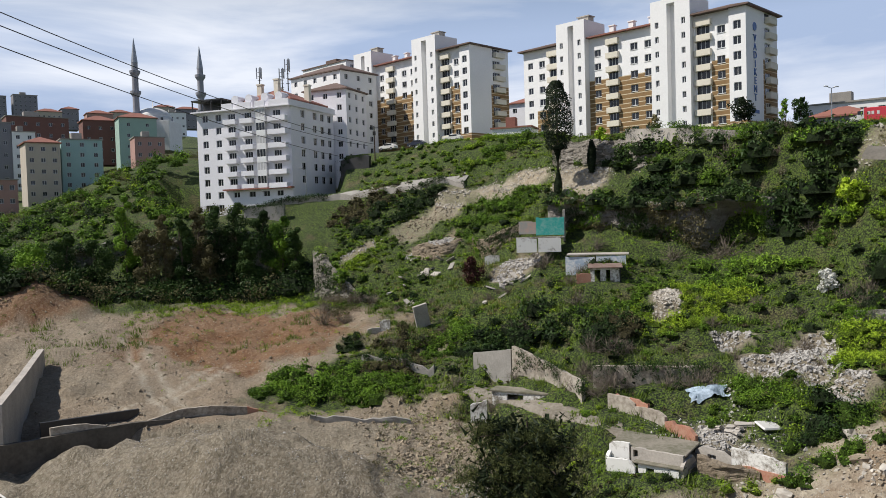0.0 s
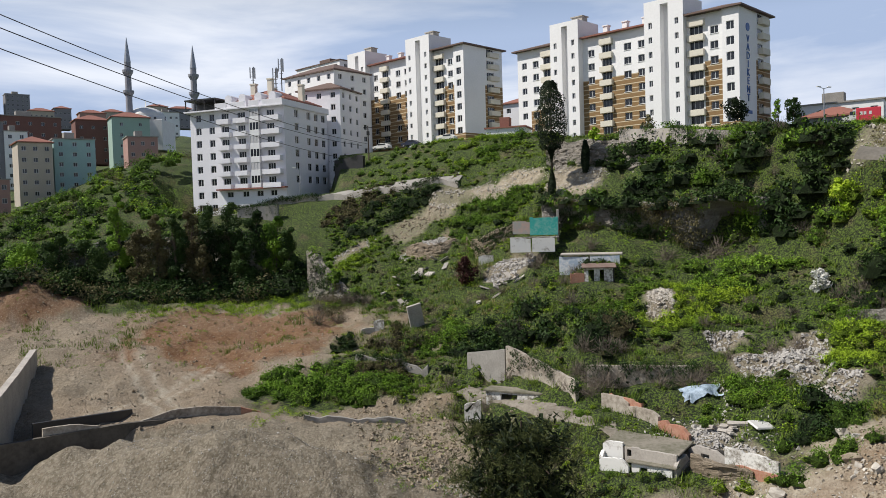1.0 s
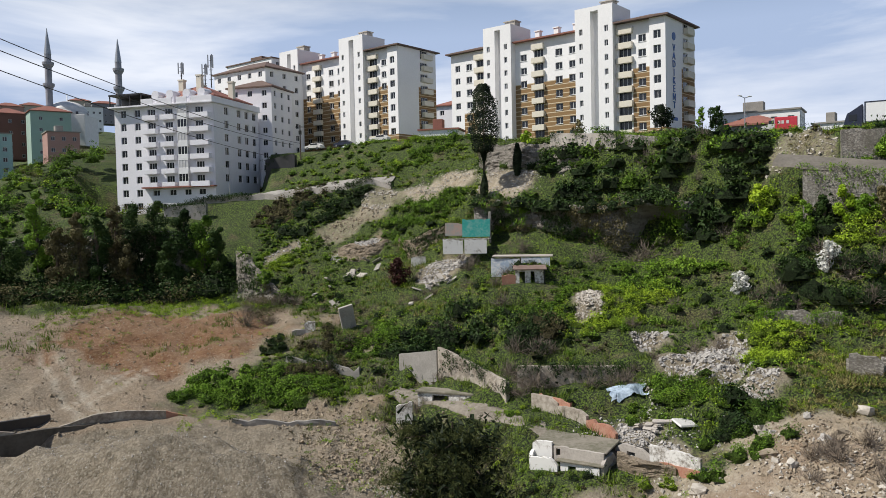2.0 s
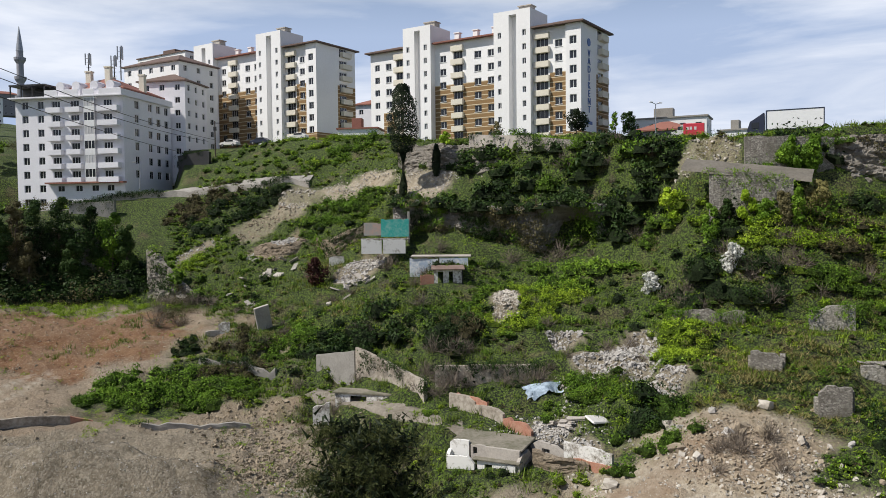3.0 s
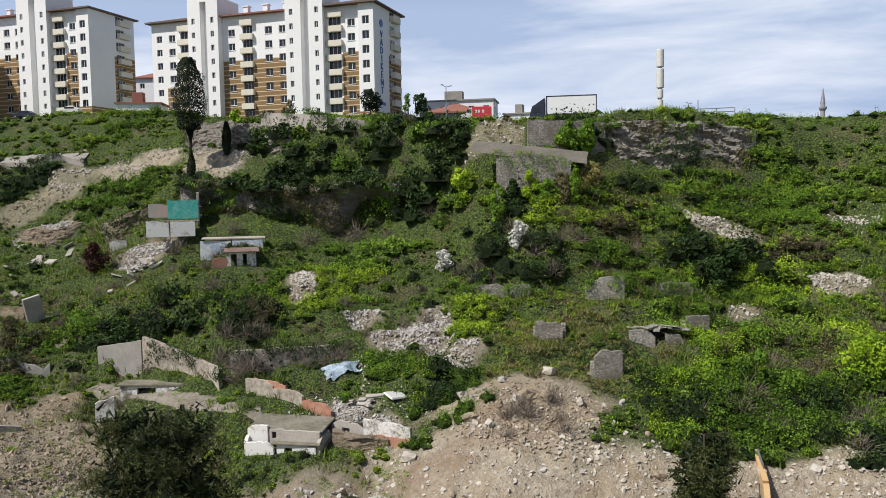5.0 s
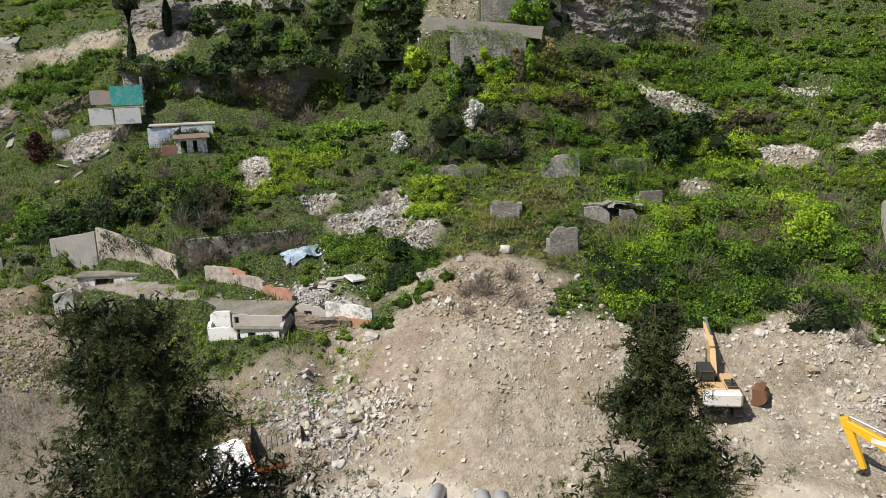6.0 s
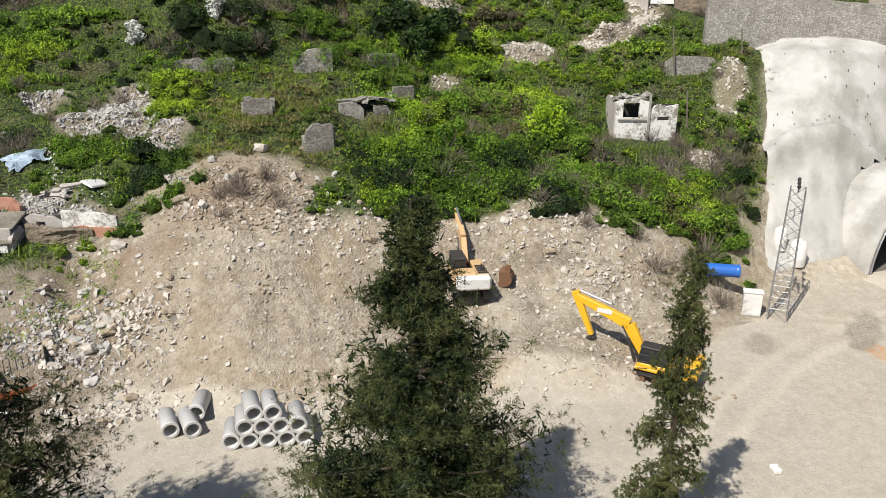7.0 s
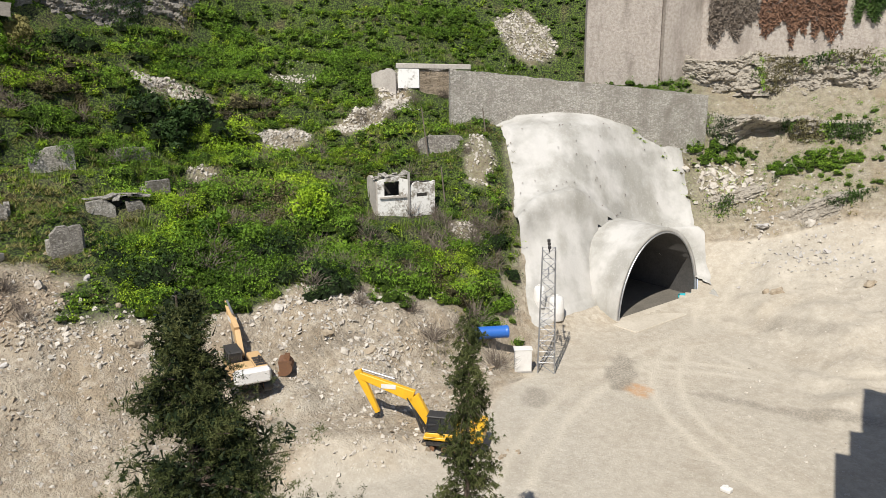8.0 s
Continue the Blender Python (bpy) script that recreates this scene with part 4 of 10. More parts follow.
def shotcrete_slope():
    v = np.linspace(0, 1, 60)[:, None]
    u = np.linspace(0, 1, 90)[None, :]
    a = (70.9 + (67.2 - 70.9) * v) * (1 - u) + (84.0 + (80.3 - 84.0) * v) * u + 0.7 * (lumps(v * 60, u * 0 + 3, 5) - 0.5) * (1 - u)
    d0 = smooth_over(BEARING, LINES[0][1], a) + 5.5
    # the upper edge runs straight along the foot of the stone wall
    ta = a[-1]
    reach = np.linspace(8, 36, 60)[:, None] + d0[-1][None, :]
    rise = (height(reach * np.sin(np.radians(ta)), reach * np.cos(np.radians(ta))) - 28.0) / reach
    edge = np.interp(ta, [EDGE[0][0], EDGE[1][0]], [math.tan(radians(EDGE[0][1])), math.tan(radians(EDGE[1][1]))])
    d1 = np.where((rise > edge).any(0), np.take_along_axis(reach, np.argmax(rise > edge, 0)[None, :], 0)[0], reach[-1])
    d1 = np.convolve(np.pad(d1, 5, mode="edge"), np.ones(11) / 11, mode="valid")[None, :]
    d = d0 + (d1 - d0) * v + 0 * u
    X, Y = d * np.sin(np.radians(a)), d * np.cos(np.radians(a))
    rim = np.minimum(np.minimum(u, 1 - u) / 0.03, np.minimum(v, 1 - v + 0.04) / 0.04)
    Z = height(X, Y) + 0.45 * np.clip(rim, -1, 1) - 0.1 + 2.0 * np.exp(-(np.maximum(v - 0.38, 0) / 0.07) ** 2 - (np.maximum(0.38 - v, 0) / 0.03) ** 2) + 0.35 * rough_of(X, Y , 2.5, 4)
    s = (X - PORTAL.x) * BORE.x + (Y - PORTAL.y) * BORE.y
    w = (X - PORTAL.x) * ACROSS.x + (Y - PORTAL.y) * ACROSS.y
    keep = ~((s > -2.5) & (s < 24) & ((w / 6.9) ** 2 + (np.maximum(Z, 0) / 8.6) ** 2 < 0.97))
    ob = grid_mesh("shotcrete_slope", X[:, ::-1], Y[:, ::-1], Z[:, ::-1], SHOTCRETE, False, keep[:, ::-1])
    tagged(ob, "pale grey sprayed concrete covering the steep cut slope", "slope", kind="structure")
    rods = thing("soil_nails", Matrix(), "rusty nail heads dotted over the sprayed concrete slope", "soil nails")
    bm = bmesh.new()
    r = random.Random(5)
    for _ in range(46):
        i, j = r.randrange(24, 54), r.randrange(3, 86)
        if keep[i, j] and Z[i, j] > 2:
            p = Vector((X[i, j], Y[i, j], Z[i, j]))
            rod(bm, p, p + Vector((-0.3, -0.1, 0.05)), 0.045, n=5)
    nails = part("nail", bm, ROOF_BROWN, rods)
    tagged(nails, kind="stuff")


shotcrete_slope()


STAINED = plain("stained retaining concrete", (0.46, 0.41, 0.345), (0.20, 0.165, 0.13), 0.35, 2.2, 0.92, spread=(0.42, 0.6), bump=0.5)
WALLS = []  # the tops of the walls: x, y, ground, top
OPEN_WALLS = []  # those that no bush hides


def wall_run(name, pts, high, thick, material, label, category="wall", sink=0.6, ragged=0.25, step=0.8, level=None, group="", clear=True):
    """A wall along a line on the ground, with a worn top; level fixes the top's height at both ends."""
    path = []
    for (x0, y0), (x1, y1) in zip(pts, pts[1:]):
        n = max(1, int(math.hypot(x1 - x0, y1 - y0) / step))
        path += [(x0 + (x1 - x0) * k / n, y0 + (y1 - y0) * k / n) for k in range(n)]
    path.append(pts[-1])
    ox, oy = pts[0]
    oz = ground_z(ox, oy)
    bm = bmesh.new()
    rings, crown = [], []
    r = random.Random(int(abs(ox * 31 + oy * 17)))
    total = len(path) - 1
    for k, (x, y) in enumerate(path):
        a, b = path[max(0, k - 1)], path[min(total, k + 1)]
        dx, dy = b[0] - a[0], b[1] - a[1]
        l = math.hypot(dx, dy) or 1
        nx, ny = -dy / l * thick / 2, dx / l * thick / 2
        g = ground_z(x, y)
        h = high if not isinstance(high, tuple) else high[0] + (high[1] - high[0]) * k / total
        top = g + h if level is None else float(np.interp(k / total, np.linspace(0, 1, len(level)), level))
        top += r.uniform(-ragged, ragged * 0.4)
        crown.append((x, y, g, top))
        rings.append([bm.verts.new((x + s * nx - ox + r.uniform(-1, 1) * ragged * 0.15, y + s * ny - oy + r.uniform(-1, 1) * ragged * 0.15, z - oz)) for s, z in ((1, g - sink), (1, (g + top) / 2), (1, top), (-1, top), (-1, (g + top) / 2), (-1, g - sink))])
    for p, q in zip(rings, rings[1:]):
        for i in range(6):
            bm.faces.new((p[i], p[(i + 1) % 6], q[(i + 1) % 6], q[i]))
    bm.faces.new(rings[0])
    bm.faces.new(reversed(rings[-1]))
    bmesh.ops.recalc_face_normals(bm, faces=bm.faces)
    WALLS.append(np.array(crown))
    if clear:
        OPEN_WALLS.append(np.array(crown))
    ob = part(name, bm, material)
    ob.matrix_world = Matrix.Translation((ox, oy, oz))
    return tagged(ob, label, category, group)


FACES = []  # rock faces and walls on which creepers hang: points, outward direction


def chance(i, j, k):
    """A random share for each whole-numbered cell."""
    v = np.sin(i * 127.1 + j * 311.7 + k * 74.7) * 43758.5453
    return v - np.floor(v)


def blocks(u, v, seed):
    """Broken blocks over a face: a share for each block, and the distance to its joint."""
    iu, iv = np.floor(u), np.floor(v)
    first, second, share = np.full(u.shape, 9.0), np.full(u.shape, 9.0), np.zeros(u.shape)
    for du in (-1, 0, 1):
        for dv in (-1, 0, 1):
            cu, cv = iu + du, iv + dv
            d = np.hypot(cu + 0.15 + 0.7 * chance(cu, cv, seed) - u, cv + 0.15 + 0.7 * chance(cu, cv, seed + 5) - v)
            near = d < first
            second = np.where(near, first, np.minimum(second, d))
            share = np.where(near, chance(cu, cv, seed + 9), share)
            first = np.where(near, d, first)
    return share, second - first


def rock_face(pts, high, label, out=1.0, sink=1.0, caves=(), seed=1, bed=(1.7, 0.9), back_off=2.5, material=None, top=None, lean=0.1, under=0.0):
    """A broken cliff along a line: blocks and joints, an undercut foot, its top running back into the hill."""
    path = []
    for (x0, y0), (x1, y1) in zip(pts, pts[1:]):
        n = max(2, int(math.hypot(x1 - x0, y1 - y0) / 0.22))
        path += [(x0 + (x1 - x0) * k / n, y0 + (y1 - y0) * k / n) for k in range(n)]
    path.append(pts[-1])
    P = np.array(path)
    P = np.stack([np.convolve(np.pad(P[:, k], 8, mode="edge"), np.ones(17) / 17, mode="valid") for k in (0, 1)], 1)
    T = np.gradient(P, axis=0)
    N = np.stack([T[:, 1], -T[:, 0]], 1)
    N /= np.linalg.norm(N, axis=1, keepdims=True)
    if (N[len(N) // 2] @ P[len(P) // 2]) > 0:
        N = -N
    foot = np.convolve(np.pad(height(P[:, 0], P[:, 1]), 12, mode="edge"), np.ones(25) / 25, mode="valid")
    m = 34
    v = np.linspace(0, 1, m)
    along = np.concatenate([[0], np.cumsum(np.hypot(*np.diff(P, axis=0).T))])
    A, V = np.meshgrid(along, v)
    if top is None:
        crest = foot + high * (0.85 + 0.35 * lumps(along + seed * 50, along * 0, 3.0))
    else:
        crest = np.interp(along / along[-1], np.linspace(0, 1, len(top)), top) + 0.5 * (lumps(along + seed * 50, along * 0, 2.0) - 0.5)
    low = np.minimum(foot, crest - 0.5) - sink
    Z = low[None, :] + (crest - low)[None, :] * V
    h = Z - low[None, :]
    sway = 1.5 * rough_of(A, h, 3.0, 3)
    b1, e1 = blocks((A + sway) / bed[0] + 40, (h + 0.5 * sway) / bed[1] + 20, seed)
    b2, e2 = blocks((A + sway) / bed[0] * 2.7 + 40, (h + 0.3 * sway) / bed[1] * 2.3 + 20, seed + 3)
    off = out * (1.6 * (lumps(A + seed * 31, h * 0.8, 4.5) - 0.5) + 0.9 * b1 + 0.32 * b2 - 0.35 * np.clip(1 - e1 / 0.12, 0, 1) - 0.14 * np.clip(1 - e2 / 0.15, 0, 1) + 0.5 * rough_of(A * 1.3, h * 2.0, 1.0, 3))
    off = off - lean * h - under * np.clip(1 - V / 0.45, 0, 1) ** 0.6
    for c, half, deep in caves:
        off -= deep * np.exp(-(((A - c * along[-1]) / half) ** 4)) * np.clip(1.2 - V * 1.35, 0, 1) ** 0.5
    taper = np.clip(np.minimum(A, along[-1] - A) / 3.0, 0, 1)
    off = off * taper - (1 - taper) * 2.0
    X, Y = P[:, 0][None, :] + N[:, 0][None, :] * off, P[:, 1][None, :] + N[:, 1][None, :] * off
    FACES.append((X, Y, Z, N, along))
    for back, drop in ((0.35, -0.1), (0.7, 0.05), (1.0, 1.6)):
        X = np.vstack([X, (X[m - 1] * (1 - back) + (P[:, 0] - N[:, 0] * back_off) * back)[None, :]])
        Y = np.vstack([Y, (Y[m - 1] * (1 - back) + (P[:, 1] - N[:, 1] * back_off) * back)[None, :]])
        Z = np.vstack([Z, (crest - drop + 0.35 * rough_of(along * 2 + seed, along * 0 + back * 9, 1.2, 2))[None, :]])
    ob = grid_mesh("rock_face", X, Y, Z, material or ROCK, smooth=False)
    return tagged(ob, label, "cliff", kind="structure")


def great_wall_stone():
    """Old stone facing with long vertical stains."""
    m, t, s = blank("stained great wall", 0.95)
    drip = node(t, "ShaderNodeMapping", Scale=(0.5, 0.5, 0.14))
    t.links.new(t.nodes.new("ShaderNodeNewGeometry").outputs["Position"], drip.inputs["Vector"])
    n1, n2 = noise_of(t, 0.8, 6.0, 0.65, drip.outputs["Vector"]), noise_of(t, 3.0, 7.0, 0.75)
    col = mixed(t, ranged(t, n2, 0.4, 0.65), (0.46, 0.41, 0.36), (0.30, 0.26, 0.22))
    col = mixed(t, ranged(t, n1, 0.50, 0.68, 0, 0.7), col, (0.19, 0.16, 0.13))
    t.links.new(col, s.inputs["Base Color"])
    relief(t, s, n2, 0.7, 0.2)
    return m


GREAT = great_wall_stone()
rock_face([(14.0, 118.0), (18.0, 113.0), (26.2, 106.4), (32.6, 101.0), (37.5, 98.0), (41.6, 95.0)], 3.5, "weathered overhanging grey limestone cliff with a dark cave", 0.9, caves=((0.84, 2.8, 8.5), (0.25, 4.0, 1.6), (0.55, 4.0, 1.2)), seed=2, top=(30.4, 30.0, 29.4, 29.0, 30.0, 29.6), under=1.4, lean=0.0, sink=1.5)
rock_face([(27.0, 104.4), (30.0, 101.4), (33.0, 99.2)], 2.6, "tan layered scarp under the limestone cliff", 0.5, seed=21, bed=(1.4, 0.3), material=EARTH_ROCK, top=(25.4, 25.6, 25.2), lean=0.5, sink=2.0)
rock_face([(58.5, 80.9), (61.0, 79.4), (66.0, 77.8), (71.0, 76.4), (76.0, 74.6), (80.5, 72.3)], 4.6, "layered grey limestone cliff below the plateau edge", 0.7, seed=5, bed=(2.4, 0.6), material=BED_ROCK, top=(36.4, 36.6, 36.8, 36.6, 36.2, 35.6), lean=0.12, sink=2.0)
rock_face([(17.0, 131.0), (21.5, 127.5), (27.5, 121.5), (33.0, 115.5)], 4.0, "grey rock outcrop below the estate wall", 0.8, seed=8, top=(39.8, 40.0, 39.0, 37.8), material=BED_ROCK, lean=0.45, sink=1.5)
rock_face([(-69.0, 133.0), (-55.0, 136.0), (-44.5, 134.5), (-34.0, 133.5), (-26.0, 131.5)], 9.0, "dark rock bank overgrown with creepers behind the bare ground", 1.2, seed=31, bed=(3.0, 1.6), top=(24.0, 25.5, 26.0, 27.0, 26.0), lean=0.1, sink=2.0)
rock_face([(-23.5, 129.5), (-20.8, 126.0), (-17.5, 123.5), (-14.0, 121.5), (-12.4, 120.0)], 6.0, "bare grey-brown rock spur at the end of the thicket", 0.9, seed=33, bed=(2.2, 1.3), material=BED_ROCK, top=(23.5, 22.4, 20.6, 18.0, 15.8), lean=0.35, sink=2.0)
rock_face([(3.0, 121.5), (7.0, 119.0), (11.5, 117.0)], 3.0, "tan earth scarp beside the painted ruin", 0.5, seed=35, bed=(1.8, 0.7), material=EARTH_ROCK, lean=0.4)
rock_face([(-6.5, 127.0), (-2.0, 124.5), (3.0, 123.5)], 2.6, "broken earth bank among the greenery", 0.5, seed=36, bed=(1.8, 0.8), material=EARTH_ROCK, lean=0.5)
rock_face([(103.5, 15.0), (105.5, 9.0), (106.0, 1.0), (105.5, -6.0)], 3.2, "broken pale rock ledge with a dark hollow under it", 1.0, caves=((0.35, 3.0, 3.0),), seed=11, material=PALE_ROCK, top=(19.6, 19.4, 19.2, 18.8), back_off=3.5, lean=-0.1, bed=(2.6, 0.7))
rock_face([(108.5, 20.5), (111.0, 14.0), (111.5, 5.0), (111.5, -7.0)], 3.6, "pale layered rock under the great wall", 1.0, seed=13, material=PALE_ROCK)

rock_face([(18.8, 62.0), (20.2, 61.6), (21.5, 60.5), (22.9, 59.0)], 1.6, "tan earth scarp under the ruined houses", 0.5, seed=41, bed=(1.6, 0.7), material=EARTH_ROCK, lean=0.3)
rock_face([(97.5, 14.0), (99.5, 9.0), (100.5, 4.0)], 1.6, "low pale rock step on the cut slope", 0.6, seed=43, bed=(1.8, 0.6), material=PALE_ROCK, lean=0.3)
rock_face([(96.0, 5.0), (97.5, 0.0), (97.5, -5.0)], 1.4, "low pale rock step on the cut slope", 0.6, seed=45, bed=(1.8, 0.6), material=PALE_ROCK, lean=0.3)
# the great wall and the stone wall over the tunnel
wall_run("great_wall", [(104.0, 30.2), (105.8, 26.4), (108.2, 21.6)], 12.5, 1.6, GREAT, "tall pale stone retaining wall with dark stains", sink=2.5, ragged=0.08, step=1.2)
wall_run("great_wall", [(108.4, 21.4), (112.6, 17.2), (114.0, 6.0), (114.5, -8.0)], 12.5, 1.6, GREAT, "tall pale stone retaining wall hung with brown creeper", sink=2.5, ragged=0.08, step=1.2)
wall_run("stone_wall", [(84.6, 40.6), (90.5, 33.0), (98.0, 22.8), (104.6, 14.6)], 3.8, 0.9, PALE_STONE, "long pale masonry wall above the sprayed slope", level=(25.6, 22.0), sink=1.5, ragged=0.12)
# walls of the terraces
# darker concrete than the next length, painting in the shade of the ivy
wall_run("retaining_wall", [(3.2, 90.9), (7.2, 86.5)], (2.0, 2.8), 0.45, CONCRETE, "shade-toned grey concrete retaining wall half hidden by ivy", clear=False, ragged=0.1, level=(12.5, 13.5), group="terrace walls")
wall_run("retaining_wall", [(7.3, 86.2), (10.5, 82.2), (13.4, 77.6)], 2.8, 0.45, STAINED, "pale concrete retaining wall with brown stains", ragged=0.06, level=(13.9, 11.5), group="terrace walls")
wall_run("retaining_wall", [(14.6, 78.6), (24.6, 76.2)], 1.7, 0.45, STAINED, "low pale concrete wall behind bare twigs", ragged=0.12, level=(12.9, 13.0), clear=False, group="terrace walls")
wall_run("terrace_wall", [(39.6, 76.3), (45.4, 72.2)], 1.3, 0.5, MASONRY, "low stone terrace wall under shrubs", clear=False, group="terrace walls")
wall_run("terrace_wall", [(50.0, 68.6), (53.4, 66.4)], (1.8, 2.6), 0.6, PALE_STONE, "pale stone terrace wall standing out of the green", group="terrace walls")
wall_run("terrace_wall", [(57.0, 64.8), (60.4, 63.8)], (1.6, 1.9), 0.6, MASONRY, "short rough stone terrace wall under shrubs", clear=False, group="terrace walls")
wall_run("terrace_wall", [(-10.5, 97.8), (-1.5, 93.5)], 0.8, 0.4, CONCRETE, "low grey path wall in the grass", clear=False, group="terrace walls")
wall_run("path_wall", [(-14.5, 82.0), (-4.0, 82.5)], 0.6, 0.4, CONCRETE, "low grey concrete path edge in the grass")
# road along the hillside below the estate
wall_run("road_parapet", [(-38.0, 154.8), (-29.5, 156.2), (-19.7, 154.0), (-8.4, 148.9), (4.1, 142.6)], 1.0, 0.35, PALE_CONCRETE, "pale concrete parapet along the hillside road", "parapet", clear=False, ragged=0.05)
wall_run("abutment", [(-38.3, 153.4), (-30.2, 151.5)], 4.2, 0.8, CONCRETE, "grey concrete abutment below the corner house", ragged=0.08, level=(31.2, 31.6), sink=3.5)
wall_run("estate_wall", [(29.0, 123.5), (36.4, 113.4)], 1.6, 0.5, PALE_CONCRETE, "pale rendered parapet in front of the estate", "parapet", clear=False, ragged=0.05, level=(41.1, 39.9), sink=2)
wall_run("estate_wall", [(36.6, 113.2), (41.0, 106.5), (45.5, 101.0)], 1.6, 0.6, MASONRY, "dark grey stone wall in front of the estate", clear=False, ragged=0.08, level=(39.8, 37.6), sink=2)
wall_run("garage_wall", [(-21.5, 172.0), (-15.0, 168.0)], 5.0, 0.8, DARK_METAL, "dark retaining wall beside the corner house", level=(41.5, 42.0), sink=3)
wall_run("ramp_wall", [(47.1, 82.2), (49.7, 80.6), (52.4, 78.9), (54.5, 77.5)], 3.0, 0.8, MASONRY, "rough stone wall carrying the ramp", clear=False, level=(32.9, 32.7, 32.2, 31.8), sink=3.0, ragged=0.15)
wall_run("truck_road_wall", [(51.9, 82.9), (54.8, 81.4), (61.0, 79.7)], 3.5, 0.7, MASONRY, "grey stone wall below the plateau road", clear=False, level=(36.85, 36.8, 36.5), sink=1.5, ragged=0.15)

# ---- plants ----
LEAF_MID = leafy("shrub leaves", [(0.030, 0.066, 0.010), (0.130, 0.238, 0.024), (0.255, 0.395, 0.042)])
LEAF_BRIGHT = leafy("spring leaves", [(0.10, 0.180, 0.012), (0.245, 0.375, 0.024), (0.40, 0.52, 0.042)])
LEAF_DARK = leafy("ivy leaves", [(0.008, 0.019, 0.006), (0.032, 0.062, 0.016), (0.075, 0.12, 0.028)])
LEAF_OLIVE = leafy("olive brown leaves", [(0.060, 0.054, 0.026), (0.125, 0.112, 0.052), (0.20, 0.178, 0.085)])
LEAF_RED = leafy("dark red leaves", [(0.022, 0.011, 0.010), (0.05, 0.02, 0.017), (0.07, 0.035, 0.025)])
BLOSSOM = leafy("white blossom", [(0.35, 0.36, 0.30), (0.6, 0.6, 0.55), (0.75, 0.74, 0.70)])
DRY = leafy("dry grass", [(0.12, 0.115, 0.04), (0.22, 0.20, 0.075), (0.33, 0.285, 0.125)])
GRASS = leafy("meadow grass", [(0.07, 0.12, 0.015), (0.13, 0.19, 0.025), (0.2, 0.26, 0.045)])
NEEDLE = leafy("pine needles", [(0.028, 0.037, 0.014), (0.072, 0.088, 0.030), (0.16, 0.165, 0.062)], 0.6, 0.15)
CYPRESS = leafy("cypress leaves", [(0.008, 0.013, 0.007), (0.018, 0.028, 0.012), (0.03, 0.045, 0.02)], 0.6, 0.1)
BARK = plain("bark", (0.12, 0.09, 0.065), (0.06, 0.045, 0.035), 2.0, 12.0, 0.95, bump=0.8, depth=0.05)
TWIG = plain("bare grey twigs", (0.20, 0.165, 0.13), (0.12, 0.095, 0.075), 2.0, 12.0, 0.95, bump=0)
STEM_BROWN = plain("brown creeper stems", (0.22, 0.12, 0.07), (0.14, 0.075, 0.05), 1.0, 8.0, 0.95, bump=0)


def unit(v):
    return v / np.maximum(np.linalg.norm(v, axis=-1, keepdims=True), 1e-9)


def leaves_at(c, n, size, r, long=1.5):
    """Pointed leaves at the points c, facing n, each turned at random."""
    k = len(c)
    side = unit(np.cross(n, r.normal(size=(k, 3))))
    up = np.cross(n, side)
    s = (size * r.uniform(0.6, 1.25, k))[:, None]
    tri = np.stack([c - up * s * long * 0.4 - side * s * 0.5, c - up * s * long * 0.4 + side * s * 0.5, c + up * s * long * 0.7], 1)
    return tri.reshape(-1, 3)


def shrub_points(leaf_count, r, blobs=6, flat=0.75, spread=0.62):
    """Points and normals on a lumpy dome of radius 1."""
    cen = r.normal(size=(blobs, 3)) * spread * 0.55
    cen[:, 2] = np.abs(cen[:, 2]) * flat + 0.18
    rad = r.uniform(0.32, 0.55, blobs)
    b = r.integers(0, blobs, leaf_count)
    n = unit(r.normal(size=(leaf_count, 3)) + np.array([0, 0, 0.35]))
    p = cen[b] + n * (rad[b] * r.uniform(0.72, 1.06, leaf_count))[:, None]
    p[:, 2] = np.maximum(p[:, 2], 0.0)
    return p, unit(n + r.normal(size=n.shape) * 0.3)


def shrub(leaf_count, leaf, r, **kw):
    p, n = shrub_points(leaf_count, r, **kw)
    return leaves_at(p, n, leaf, r)


def quads_object(name, verts, material, faces=3, tone=None):
    """One mesh of loose quads (or triangles)."""
    me = bpy.data.meshes.new(name)
    k = len(verts) // faces
    me.vertices.add(len(verts))
    me.vertices.foreach_set("co", np.ascontiguousarray(verts, dtype=np.float32).ravel())
    me.loops.add(k * faces)
    me.loops.foreach_set("vertex_index", np.arange(k * faces, dtype=np.int32))
    me.polygons.add(k)
    me.polygons.foreach_set("loop_start", np.arange(k, dtype=np.int32) * faces)
    me.update(calc_edges=True)
    me.materials.append(material)
    me.attributes.new("tone", "FLOAT", "POINT").data.foreach_set("value", np.full(len(verts), 0.5, np.float32) if tone is None else tone.astype(np.float32))
    return new(name, me)


